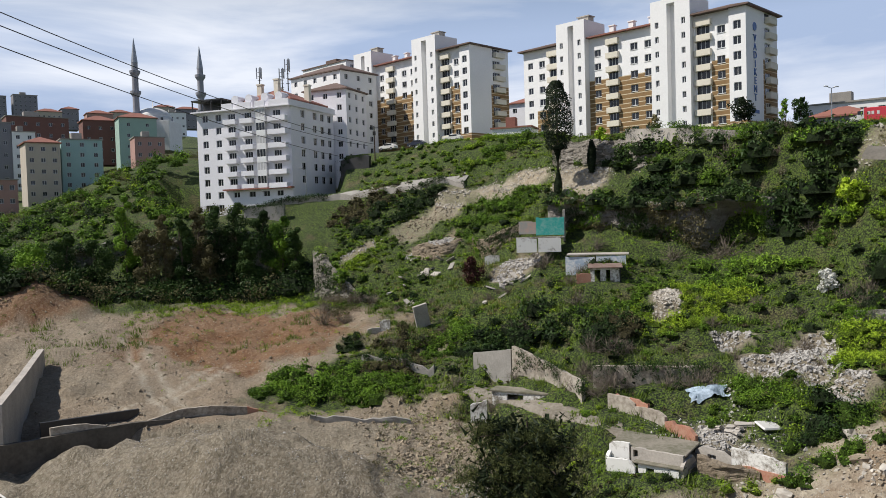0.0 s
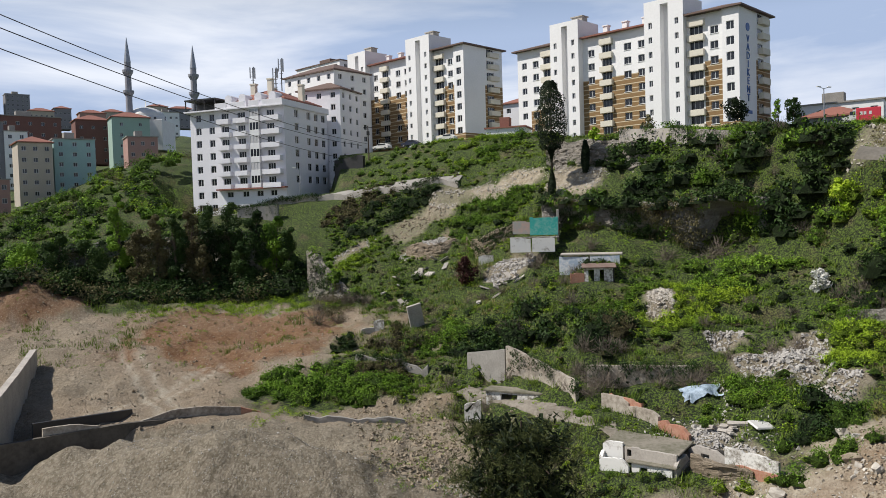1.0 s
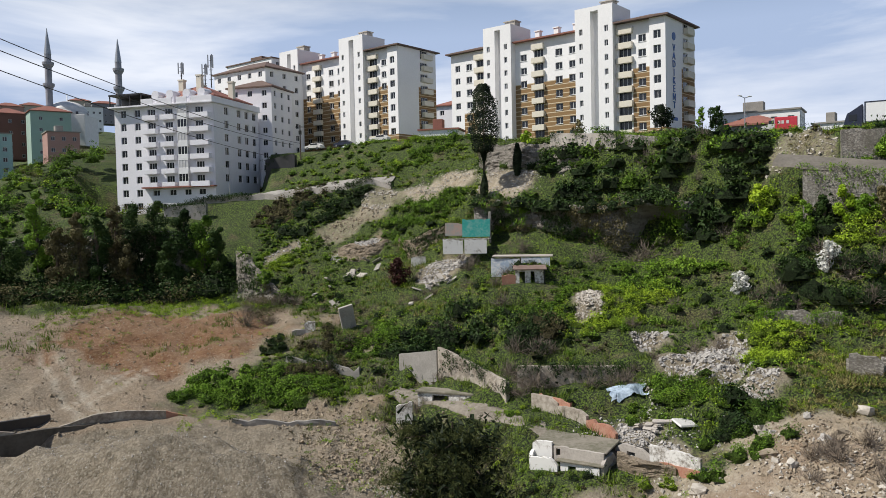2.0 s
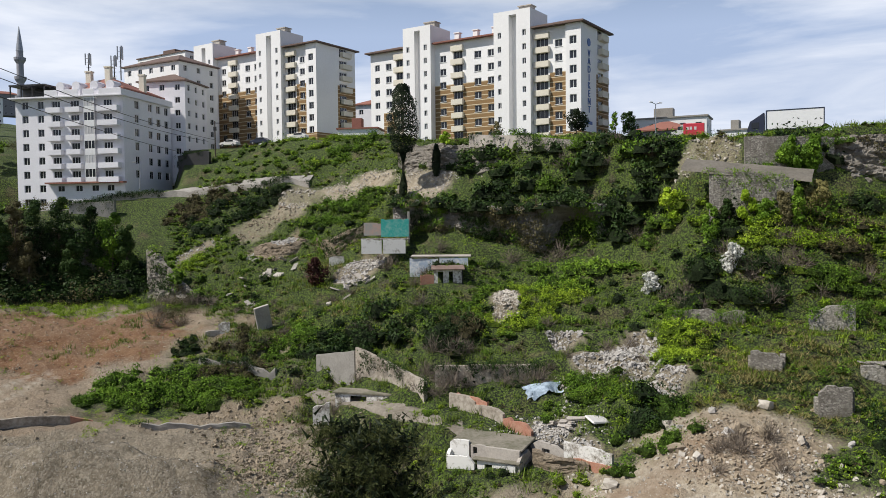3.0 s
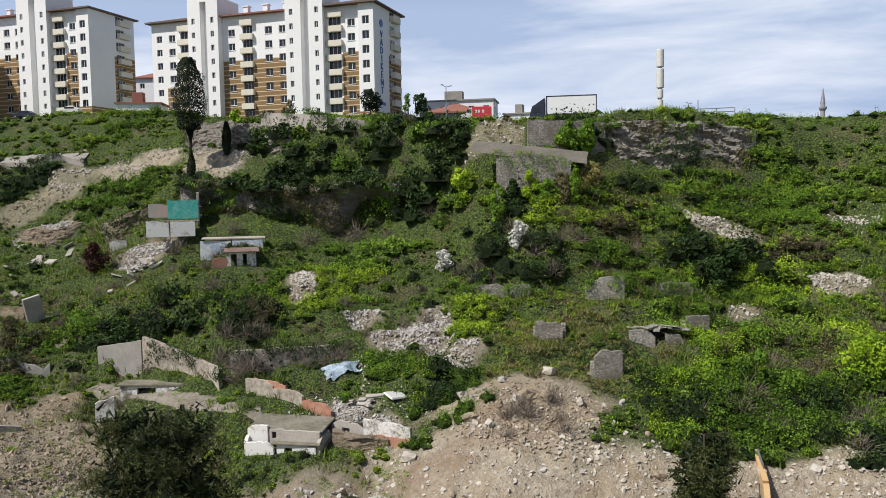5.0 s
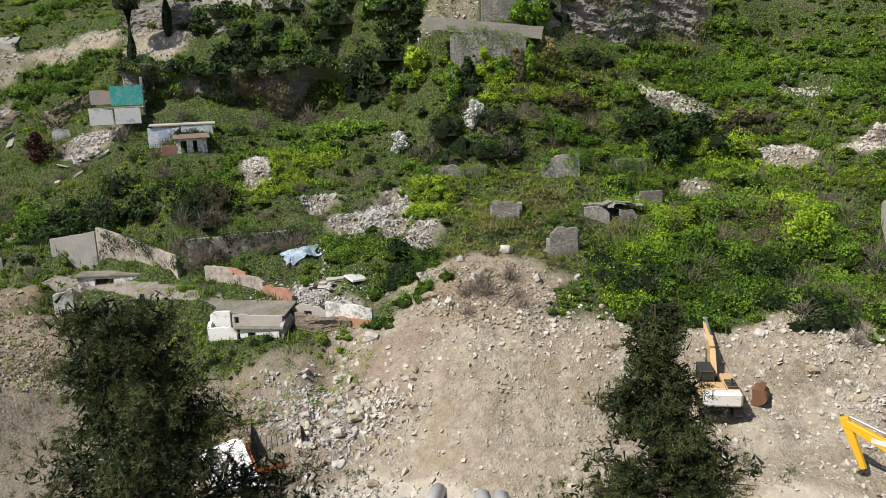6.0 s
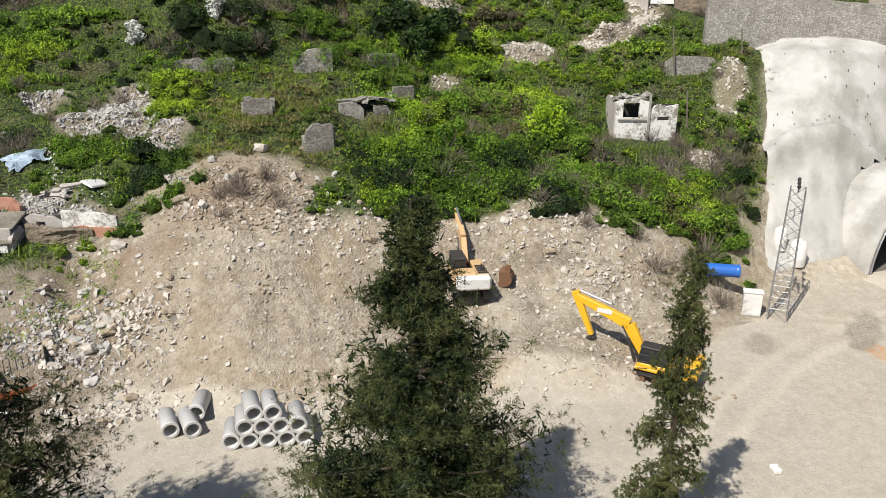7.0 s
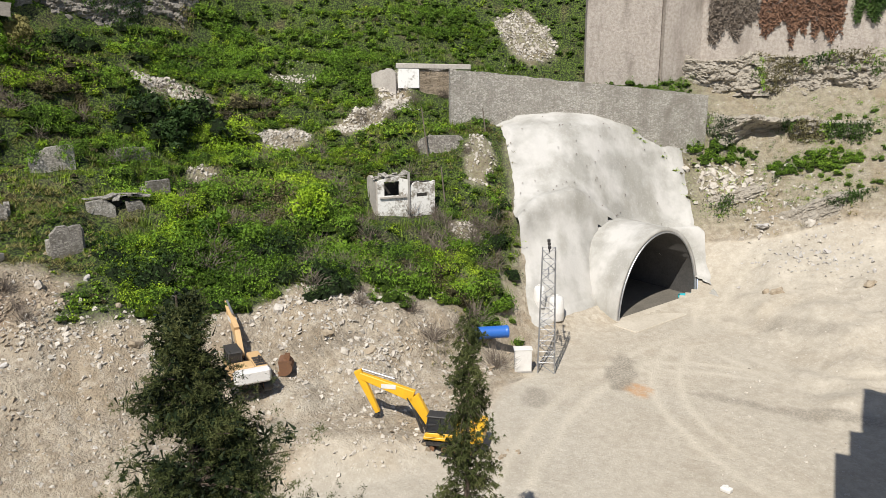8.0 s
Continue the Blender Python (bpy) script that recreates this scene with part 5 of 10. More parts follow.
def strewn(kinds, x, y, size, r, sink=0.1, squash=(0.8, 1.15), z=None):
    """Copies of the leaf shapes at each place, standing on the ground."""
    z = height(x, y) if z is None else z
    out, tones = [], []
    which = r.integers(0, len(kinds), len(x))
    for k, shape in enumerate(kinds):
        i = np.where(which == k)[0]
        if not len(i):
            continue
        a = r.uniform(0, 2 * math.pi, len(i))
        c, s = np.cos(a)[:, None], np.sin(a)[:, None]
        q = shape[None, :, :]
        X, Y, Z = q[..., 0] * c - q[..., 1] * s, q[..., 0] * s + q[..., 1] * c, q[..., 2] * r.uniform(*squash, len(i))[:, None]
        g = size[i][:, None]
        out.append(np.stack([X * g + x[i][:, None], Y * g + y[i][:, None], Z * g + (z[i] - sink * size[i])[:, None]], -1).reshape(-1, 3))
        tones.append(np.repeat(r.random(len(i)), len(shape)))
    return np.concatenate([np.concatenate(out), np.concatenate(tones)[:, None]], 1)


def strewn_object(name, rows, material):
    return quads_object(name, rows[:, :3], material, 3, rows[:, 3])


def in_band(n, a0, a1, d0, d1, r):
    """n places between two bearings and two distances."""
    a, d = np.radians(r.uniform(a0, a1, n)), np.sqrt(r.uniform(d0 * d0, d1 * d1, n))
    return d * np.sin(a), d * np.cos(a)


# bare places among the green: x, y, radii, turn
BARE = [(51.5, 84.8, 6.5, 1.6, -27), (17.5, 110.8, 3.6, 1.9, -40), (21.5, 107.4, 3.6, 1.9, -40), (25.5, 104.2, 3.6, 2.0, -40), (29.5, 101.0, 3.6, 2.4, -40), (33.5, 97.6, 3.2, 2.0, -40), (38.5, 93.8, 3.4, 2.4, -40), (22.0, 124.0, 4.5, 2.6, -40), (28.0, 118.0, 4.0, 2.2, -40), (83.4, 47.5, 2.4, 1.6, -60),
        (-1.2, 122.5, 4.2, 2.2, -30), (9.5, 107.5, 4.6, 2.6, -30), (33.5, 56.5, 8.0, 3.2, -38), (15.5, 66.5, 3.0, 1.4, -45), (22.5, 68.5, 3.4, 1.2, -35), (9.0, 79.0, 7.0, 2.4, -35), (11.5, 136.0, 8.0, 3.0, -35), (58.0, 79.5, 6.0, 1.6, -15), (1.0, 78.0, 6.0, 4.5, 0), (27.0, 61.0, 4.0, 2.5, -30),
        (19.5, 96.6, 3.5, 2.2, -20), (50.0, 58.0, 3.2, 1.8, -25), (71.0, 39.5, 3.6, 2.4, -40), (24.0, 71.8, 2.4, 1.2, 0), (83.0, 62.0, 4.0, 2.4, -60), (86.5, 46.5, 4.5, 2.4, -60)]


# where the slope is bare, dry, or thick with bushes: x, y, half width, half depth, turn, and the smallest and largest bush
DARK_BUSHES = [(-10.5, 142.3, 7.7, 4.8, 4, 0.8, 1.7), (27.5, 120.7, 8, 2.4, -13, 1.2, 2.6), (34.2, 111.8, 6.7, 2.1, -17, 1.2, 2.8), (40.6, 103.7, 7.2, 1, -21, 1.2, 2.8), (44.9, 95.6, 5.3, 0.9, -25, 1.2, 2.4), (42.9, 94.4, 3.3, 1, -24, 1, 2.2), (9.5, 94.6, 7.5, 3.4, -6, 0.9, 2), (14.8, 92.8, 6.7, 2.9, -9, 0.9, 2), (4.8, 95.5, 3.1, 2.8, -3, 0.8, 1.6), (18.6, 86.2, 3.8, 2.6, -12, 0.8, 1.8), (31.1, 63.7, 2.3, 2.8, -26, 0.8, 1.8), (43.9, 79.7, 3.3, 3.3, -29, 1, 2), (47.5, 74.6, 3.8, 1.8, -32, 1, 2), (68.3, 65.5, 4.7, 2.2, -46, 1.2, 2.4), (63.2, 67.4, 2.6, 2, -43, 1, 1.9), (48.8, 56.7, 3.2, 2.6, -41, 0.8, 1.7), (45.1, 48.4, 2.8, 1.9, -43, 0.8, 1.7), (44.5, 52.2, 3.9, 4.1, -40, 0.8, 1.8)]
DARK_BUSHES += [(56.9, 45.8, 3.1, 2.6, -51, 0.8, 1.8), (54.3, 39, 2.9, 2.3, -54, 0.7, 1.6), (-11, 102, 2.9, 1.8, 6, 0.5, 1)]
GREEN_BUSHES = [(12.7, 147.7, 9.5, 2.2, -5, 0.6, 1.3), (10.2, 132.6, 5.7, 3.8, -4, 0.7, 1.5), (31.3, 118.9, 13.2, 2.8, -15, 1, 2.2), (43.2, 97.9, 9.2, 1, -24, 1, 2.2), (-15.4, 91.9, 6, 4.9, 10, 0.6, 1.5), (-7.3, 89.8, 4.5, 3.7, 5, 0.6, 1.4), (-19.3, 91.4, 4, 3.3, 12, 0.6, 1.3), (-0.7, 100.7, 4.3, 4, 0, 0.6, 1.3), (19.5, 92.9, 4.8, 2.1, -12, 0.5, 1.1), (27.2, 71.5, 2.7, 3.2, -21, 0.6, 1.3), (35.2, 91.3, 6.3, 3.5, -21, 0.7, 1.6), (46, 87.9, 4.3, 1.1, -28, 0.8, 1.8), (60.8, 73.9, 8.2, 1.7, -39, 0.7, 1.5), (54.4, 71.7, 3.9, 1.2, -37, 0.8, 1.7), (71.6, 71.8, 6.5, 3.1, -45, 0.5, 1.1), (79.7, 66.9, 5.2, 4.6, -50, 0.6, 1.2), (57.8, 65.7, 3.8, 1.4, -41, 0.5, 1), (51.5, 47.1, 4.5, 5.1, -48, 0.7, 1.8)]
GREEN_BUSHES += [(48.9, 50.6, 4, 3.9, -44, 0.7, 1.9), (84.3, 64.2, 9.9, 4.5, -53, 0.5, 1.1), (86.6, 55.4, 5.9, 3.4, -57, 0.5, 1.1), (64.5, 55.9, 5.5, 5.9, -49, 0.7, 1.8), (62.7, 44.7, 5, 5.6, -55, 0.7, 1.9), (60.1, 35.6, 4.5, 4.4, -59, 0.7, 1.8), (65.7, 28.4, 3.6, 3.6, -67, 0.6, 1.5), (69.8, 34.6, 3.3, 3.1, -64, 0.6, 1.5), (103.9, 12.7, 4.5, 0.9, -83, 0.5, 1.1), (102.9, 1.7, 5.2, 0.9, -89, 0.4, 0.9), (107.7, 22.3, 5.5, 1.6, -78, 0.4, 0.9), (98.4, 48.5, 7.1, 2.6, -64, 0.5, 1)]
DARK_BUSHES += [(58.8, 81.4, 3.0, 0.9, -35, 1.2, 2), (73.2, 75.4, 4.5, 0.9, -44, 0.8, 1.5), (61.7, 77.1, 4.2, 1.2, -38, 0.8, 1.6), (45, 92.4, 2.9, 0.9, -25, 1, 2.2), (29.3, 119.1, 4.4, 1.8, -13, 0.9, 1.8), (-2.8, 142, 6.1, 1.7, 1, 0.7, 1.4)]
GREEN_BUSHES += [(50.6, 80.9, 4.8, 0.9, -32, 0.8, 1.5), (54, 82.4, 2.8, 0.9, -33, 0.6, 1.1), (39.3, 106.4, 6.5, 0.9, -20, 0.8, 1.8), (81.9, 73, 5.5, 0.9, -48, 0.6, 1.2), (9.4, 128.9, 6.5, 3.0, -4, 0.7, 1.4)]
BRIGHT_BUSHES = [(10.1, 155.2, 5.6, 2, -4, 0.5, 1.2), (46.4, 87, 2.1, 1.2, -28, 0.8, 1.6), (25.3, 85.8, 4.5, 2.4, -16, 0.5, 1.2), (38.4, 72.2, 2.3, 4.4, -28, 0.6, 1.4), (29.6, 89.2, 5.4, 3.2, -18, 0.4, 0.9), (-15.9, 134, 5.8, 3.8, 7, 0.4, 0.9), (47.8, 84.7, 1.7, 0.9, -29, 0.6, 1.4), (36.9, 73, 2.9, 2.6, -27, 0.5, 1.2), (51.1, 76.8, 5.3, 0.9, -34, 0.5, 1.1), (67.7, 60.7, 3.2, 2.6, -48, 0.6, 1.5), (52.1, 52, 3.7, 4.8, -45, 0.7, 1.7), (27.8, 54.5, 1.4, 1.9, -27, 0.5, 1.2), (66.9, 31.9, 3.7, 3.8, -65, 0.6, 1.5), (66.5, 50.1, 4.2, 4.3, -53, 0.6, 1.6), (69.9, 60.2, 4, 2.8, -49, 0.6, 1.6), (57.1, 75.4, 5.4, 2, -37, 0.5, 1.1), (53.6, 52.6, 2.7, 3.5, -46, 0.6, 1.5)]
BROWN_BUSHES = [(-14.1, 148.3, 7.5, 4.5, 5, 0.8, 1.6), (-4.4, 102.2, 5.1, 4.3, 2, 0.4, 0.9), (19, 88.2, 2.9, 2.6, -12, 0.9, 1.8), (18.4, 94.1, 4.1, 1.9, -11, 0.7, 1.5), (-6.2, 94.9, 4.1, 1.5, 4, 0.4, 0.8), (-16, 118.9, 2.6, 7.5, 8, 0.8, 1.6), (55.9, 73.7, 4.6, 1.4, -37, 0.5, 1.1), (48.9, 81.8, 2.7, 1.1, -31, 0.7, 1.5), (58, 77.6, 3.5, 1.3, -37, 0.8, 1.6), (62.1, 52.4, 3.5, 6, -50, 0.8, 1.8), (75.1, 62.5, 3.5, 2, -50, 0.7, 1.5), (65.9, 42.8, 2.2, 3.3, -57, 0.8, 1.8), (63.9, 49.7, 2.3, 3.5, -52, 0.8, 1.7), (63.1, 31.9, 3, 1.9, -63, 0.6, 1.4), (59, 74.6, 4.8, 1.6, -38, 0.6, 1.3)]
DRY_PATCHES = [(38.5, 60.5, 4.9, 4.4, -32), (40.5, 70, 2.6, 1.7, -30), (48.5, 67.6, 5.4, 2.3, -36), (44.8, 87.6, 4.9, 1.1, -27), (-6.6, 102.3, 6.6, 3.6, 4), (42.7, 89.1, 4.9, 0.9, -26), (55.4, 74.2, 6, 1.2, -37), (43.8, 62.4, 4.4, 5, -35), (59.4, 28.4, 4.2, 0.9, -64), (83.9, 36.4, 2, 5.5, -67), (50.0, 87.6, 4.0, 2.0, -30)]
# ruins and walls that stand clear of bushes: x, y, half width
CLEARINGS = [(12.6, 109.0, 4.2), (19.0, 97.6, 4.2), (7.0, 116.0, 1.6), (-3.0, 106.8, 1.4), (-8.6, 105.0, 2.0), (4.0, 80.8, 3.4), (8.0, 80.0, 2.6), (16.6, 65.0, 4.2), (18.4, 71.0, 4.0), (23.6, 62.2, 4.4), (24.2, 73.0, 2.4), (27.0, 66.2, 1.5), (41.1, 62.1, 1.7), (42.4, 54.9, 1.7), (50.2, 57.6, 3.0), (70.6, 39.2, 3.8), (86.8, 46.2, 5.0), (80.6, 39.4, 3.0)]


# strips kept clear at the foot of the cliffs: bearings, distances of the face, width
CLEAR = [([6.8, 9.0, 13.8, 17.9, 20.9, 23.7], [118.8, 114.4, 109.6, 106.1, 104.9, 103.7], 3.6), ([35.9, 37.5, 40.3, 42.9, 45.5, 48.1], [99.8, 100.1, 102.0, 104.3, 106.5, 108.2], 1.6)]


def bare(x, y):
    k = np.zeros_like(x)
    for p in BARE:
        k = np.maximum(k, oval(x, y, *p, 0.25))
    for p in BARE_PATCHES:
        k = np.maximum(k, oval(x, y, *p, 0.62))
    a, d = np.degrees(np.arctan2(x, y)), np.hypot(x, y)
    for bearings, line, room in CLEAR:
        e = d - np.interp(a, bearings, line)
        k = np.maximum(k, ((a > bearings[0]) & (a < bearings[-1]) & (e > -room) & (e < 0.4)).astype(float))
    return k


def sprayed(x, y):
    """1 on the sprayed concrete and before the tunnel."""
    a, d = np.degrees(np.arctan2(x, y)), np.hypot(x, y)
    return ((a > 70.6 - 3.6 * np.clip((d - 76) / 16, 0, 1)) & (a < 85) & (d < 100)).astype(float)


def hidden(x, y, size):
    """True where a bush of that size would stand before a wall or a ruin."""
    d, out = np.hypot(x, y), np.zeros(len(x), bool)
    for cx, cy, half in CLEARINGS:
        far = math.hypot(cx, cy)
        near, across = (x * cx + y * cy) / far, np.abs(x * cy - y * cx) / far
        out |= (across < half + 0.7 * size) & (near < far + 1.5) & (near > far - 1.0 - 3.6 * size) & (size > 0.3)
    for crown in OPEN_WALLS:
        if crown[:, 0].max() > 100 or crown[0, 1] < 50:
            continue
        for cx, cy, g, top in crown[::2]:
            far = math.hypot(cx, cy)
            near, across = (x * cx + y * cy) / far, np.abs(x * cy - y * cx) / far
            out |= (across < 0.9 + 0.6 * size) & (near < far + 0.4) & (near > far - 0.6 - 3.0 * size)
    return out


def lush(x, y):
    return cover(x, y)[:, 0] * (1 - bare(x, y)) * (1 - sprayed(x, y))


def thin(x, y, r, power=1.0):
    k = lush(x, y) ** power > r.random(len(x))
    return x[k], y[k]


def core_shape(r, sub=2):
    """The dense inside of a shrub: a lumpy dome."""
    bm = bmesh.new()
    bmesh.ops.create_icosphere(bm, subdivisions=sub, radius=1.0)
    bmesh.ops.delete(bm, geom=[v for v in bm.verts if v.co.z < -0.35], context="VERTS")
    off = r.uniform(0, 60, 3)
    for v in bm.verts:
        k = 0.62 + 0.75 * noise.noise(v.co * 1.6 + Vector(off)) + 0.2 * r.random()
        v.co = Vector((v.co.x, v.co.y, max(v.co.z, 0) * 0.85)) * max(0.3, k)
    t = np.array([[v.co[:] for v in f.verts] for f in bm.faces]).reshape(-1, 3)
    bm.free()
    return t


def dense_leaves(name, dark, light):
    """Foliage too deep to tell leaf from leaf: shaded gaps and lit tips painted into the colour."""
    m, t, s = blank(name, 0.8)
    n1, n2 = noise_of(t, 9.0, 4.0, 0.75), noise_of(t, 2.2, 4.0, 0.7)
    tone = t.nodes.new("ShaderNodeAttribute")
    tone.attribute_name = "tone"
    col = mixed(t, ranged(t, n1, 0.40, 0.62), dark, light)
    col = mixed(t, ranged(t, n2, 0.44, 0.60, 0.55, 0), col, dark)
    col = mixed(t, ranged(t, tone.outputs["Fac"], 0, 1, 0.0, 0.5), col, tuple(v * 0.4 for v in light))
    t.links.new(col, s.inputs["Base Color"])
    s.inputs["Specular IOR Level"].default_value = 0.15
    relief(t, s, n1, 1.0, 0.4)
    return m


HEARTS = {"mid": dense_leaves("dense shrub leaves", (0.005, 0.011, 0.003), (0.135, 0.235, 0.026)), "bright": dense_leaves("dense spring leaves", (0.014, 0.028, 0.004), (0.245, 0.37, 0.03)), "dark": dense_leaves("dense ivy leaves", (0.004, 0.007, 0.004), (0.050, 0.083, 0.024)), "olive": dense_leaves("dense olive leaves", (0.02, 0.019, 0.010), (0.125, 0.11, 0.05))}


def undergrowth():
    r = np.random.default_rng(21)
    small = [shrub(60, 0.13, r, blobs=6, flat=0.5) for _ in range(8)]
    big = [shrub(120, 0.12, r, blobs=11) for _ in range(12)]
    fine = [shrub(210, 0.085, r, blobs=14) for _ in range(12)]
    tuft = [shrub(30, 0.165, r, blobs=6, flat=0.4, spread=0.8) for _ in range(10)]
    knobs = [core_shape(r, 1) for _ in range(10)]
    cores = [core_shape(r) for _ in range(8)]
    twiggy = [shrub(190, 0.075, r, blobs=10, spread=0.85) for _ in range(6)]

    def in_patches(rows, x, y):
        k = np.zeros(len(x))
        for p in rows:
            k = np.maximum(k, oval(x, y, *p[:5], 0.3))
        return k

    # low herbs in clumps everywhere that is green
    for kind, mat, count, lo, hi, label in (("bright", LEAF_BRIGHT, 10500, 0.25, 0.7, "bright green spring herbs over the slope"), ("mid", LEAF_MID, 14000, 0.25, 0.8, "mid green nettles and brambles over the slope"), ("olive", LEAF_OLIVE, 4600, 0.25, 0.65, "dry brown-green weeds over the slope")):
        x, y = in_band(count, -8, 86, 58, 152, r)
        w = lumps(x + 90 * len(kind), y - 31 * len(kind), 9.0)
        w = w + 0.5 * in_patches(BRIGHT_BUSHES if kind == "bright" else GREEN_BUSHES if kind == "mid" else DRY_PATCHES + BROWN_BUSHES, x, y) - (0.2 * in_patches(DRY_PATCHES, x, y) if kind == "mid" else 0.0)
        k = (w > 0.33) & (lush(x, y) > 0.4)
        x, y, w = x[k], y[k], w[k]
        size = r.uniform(lo, hi, len(x)) * np.where(w > 0.55, 1.2, 0.9)
        size = np.where(hidden(x, y, size), np.minimum(size, 0.3), size)
        tagged(strewn_object("herbs", strewn(tuft, x, y, size, r), mat), label, "undergrowth", kind="stuff")
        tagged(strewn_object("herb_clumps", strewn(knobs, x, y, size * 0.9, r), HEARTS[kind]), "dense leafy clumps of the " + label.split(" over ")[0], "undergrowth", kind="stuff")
    # shrubs, in thick patches and single ones between
    parts = {"mid": [], "bright": [], "dark": [], "olive": []}
    hearts = {k: [] for k in parts}

    def plant(kind, x, y, size, shapes, squash=(0.8, 1.15), z=None):
        parts[kind].append(strewn(shapes, x, y, size, r, squash=squash, z=z))
        if shapes is not twiggy and shapes is not small:
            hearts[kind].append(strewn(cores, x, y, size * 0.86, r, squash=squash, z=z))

    def put(kind, n, a0, a1, d0, d1, lo, hi, shapes=big, gate=0.0, size=13.0, free=False):
        x, y = in_band(n, a0, a1, d0, d1, r)
        k = (lumps(x + 13 * len(kind), y - 29 * len(kind), size) > gate) & ((bare(x, y) + sprayed(x, y) < 0.5) if free else (lush(x, y) > 0.5) & (in_patches(DRY_PATCHES, x, y) < 0.5))
        x, y = x[k], y[k]
        size = r.uniform(lo, hi, len(x))
        k = ~hidden(x, y, size)
        if k.any():
            plant(kind, x[k], y[k], size[k], shapes)

    for kind, rows in (("dark", DARK_BUSHES), ("mid", GREEN_BUSHES), ("bright", BRIGHT_BUSHES), ("olive", BROWN_BUSHES)):
        for cx, cy, wide, deep, turn, lo, hi in rows:
            lo, hi = (1.2 * lo, 1.35 * hi) if kind == "dark" else (lo, 1.15 * hi)
            mean = (lo + hi) / 2
            n = int(min(130, max(12, 4.2 * wide * max(deep, 2.2) / mean ** 2)))
            a, rad = r.uniform(0, 2 * math.pi, n), np.sqrt(r.random(n)) * 1.05
            c, s = math.cos(radians(turn)), math.sin(radians(turn))
            u, v = np.cos(a) * rad * wide, np.sin(a) * rad * deep
            x, y = cx + u * c - v * s, cy + u * s + v * c
            size = r.uniform(lo, hi, n) * (1.1 - 0.35 * rad)
            k = ~hidden(x, y, size) & (sprayed(x, y) < 0.5) & (bare(x, y) < 0.7)
            if k.any():
                plant(kind, x[k], y[k], size[k], twiggy if kind == "olive" and cx % 2 < 1 else fine if np.hypot(cx, cy) < 92 else big, (0.8, 1.25))
    put("mid", 300, -6, 40, 84, 130, 0.5, 1.2, gate=0.5)
    put("dark", 330, -6, 45, 80, 130, 0.6, 1.5, gate=0.5, size=9.0)
    put("dark", 110, 41, 69, 62, 84, 0.6, 1.6, fine, 0.5, 7.0)
    put("bright", 260, -6, 45, 80, 130, 0.4, 1.0, gate=0.55)
    put("olive", 160, -8, 60, 76, 130, 0.5, 1.1, twiggy, 0.5)
    put("mid", 330, 41, 69, 61, 84, 0.6, 1.7, fine)  # thick shrubs over the site
    put("bright", 260, 41, 69, 61, 84, 0.5, 1.5, fine, 0.45)
    put("olive", 150, 43, 68, 61, 84, 0.6, 1.6, twiggy, 0.4)
    put("dark", 70, 42, 68, 62, 84, 0.7, 1.6, fine, 0.5)
    put("mid", 420, 40, 68, 86, 112, 0.5, 1.1, gate=0.3)
    put("bright", 420, 40, 66, 86, 112, 0.4, 1.0, gate=0.4)
    put("mid", 170, -6, 9, 150, 172, 0.5, 1.2, free=True)
    put("bright", 150, -6, 9, 150, 172, 0.5, 1.0, free=True)
    put("mid", 60, 19, 26, 62, 78, 0.5, 1.0)
    put("dark", 40, 22, 30, 62, 70, 0.6, 1.2)
    put("mid", 260, -32, -18, 142, 215, 1.2, 2.6, free=True)  # far hillside
    put("dark", 150, -32, -19, 142, 200, 1.2, 2.6, gate=0.4, free=True)
    put("bright", 110, -30, -14, 165, 235, 1.0, 2.0, gate=0.4, free=True)
    put("olive", 150, -32, -14, 142, 230, 1.2, 2.4, twiggy, free=True)
    put("dark", 22, -17.5, -14.5, 146, 152, 1.2, 2.0, free=True)
    put("mid", 150, 34, 62, 112, 122, 0.5, 1.0)
    put("mid", 90, 84, 95, 99, 108, 0.4, 0.8, gate=0.5, free=True)
    put("mid", 60, 66, 84, 101, 106, 0.4, 0.8, gate=0.4, free=True)
    put("bright", 90, -14, -5, 80, 90, 0.3, 0.7, small, 0.5, free=True)
    put("mid", 420, -30, -8, 102, 130, 0.2, 0.6, small, 0.5, free=True)
    put("bright", 800, -27, -8, 119, 131, 0.3, 0.85, small, 0.3, free=True)
    put("dark", 420, -31, -9.8, 129.5, 138, 1.4, 3.0, free=True)  # thicket
    put("mid", 40, -31, -9.8, 129.5, 139, 1.2, 2.2, free=True)
    put("olive", 130, -28, -12, 128.5, 136, 1.2, 2.8, twiggy, free=True)
    for cx, cy, n, lo, hi in ((10.0, 66.0, 10, 0.4, 0.9), (13.5, 63.5, 9, 0.4, 0.8), (5.0, 78.0, 8, 0.4, 0.8), (12.0, 74.8, 9, 0.3, 0.6), (17.0, 74.6, 10, 0.3, 0.7), (25.4, 60.4, 8, 0.4, 0.8), (26.0, 70.0, 12, 0.5, 1.0), (22.0, 75.0, 10, 0.3, 0.7), (29.6, 58.2, 10, 0.8, 1.5), (31.0, 62.6, 10, 0.8, 1.6), (47.5, 80.6, 16, 1.2, 2.2), (58.0, 80.2, 10, 1.0, 1.8), (13.4, 107.6, 10, 0.3, 0.5)):
        x, y = cx + r.normal(size=n) * 2.2, cy + r.normal(size=n) * 0.7
        plant("dark" if hi > 2 else ("mid", "bright", "mid", "dark")[int(r.integers(0, 4))], x, y, r.uniform(lo, hi, n), fine)
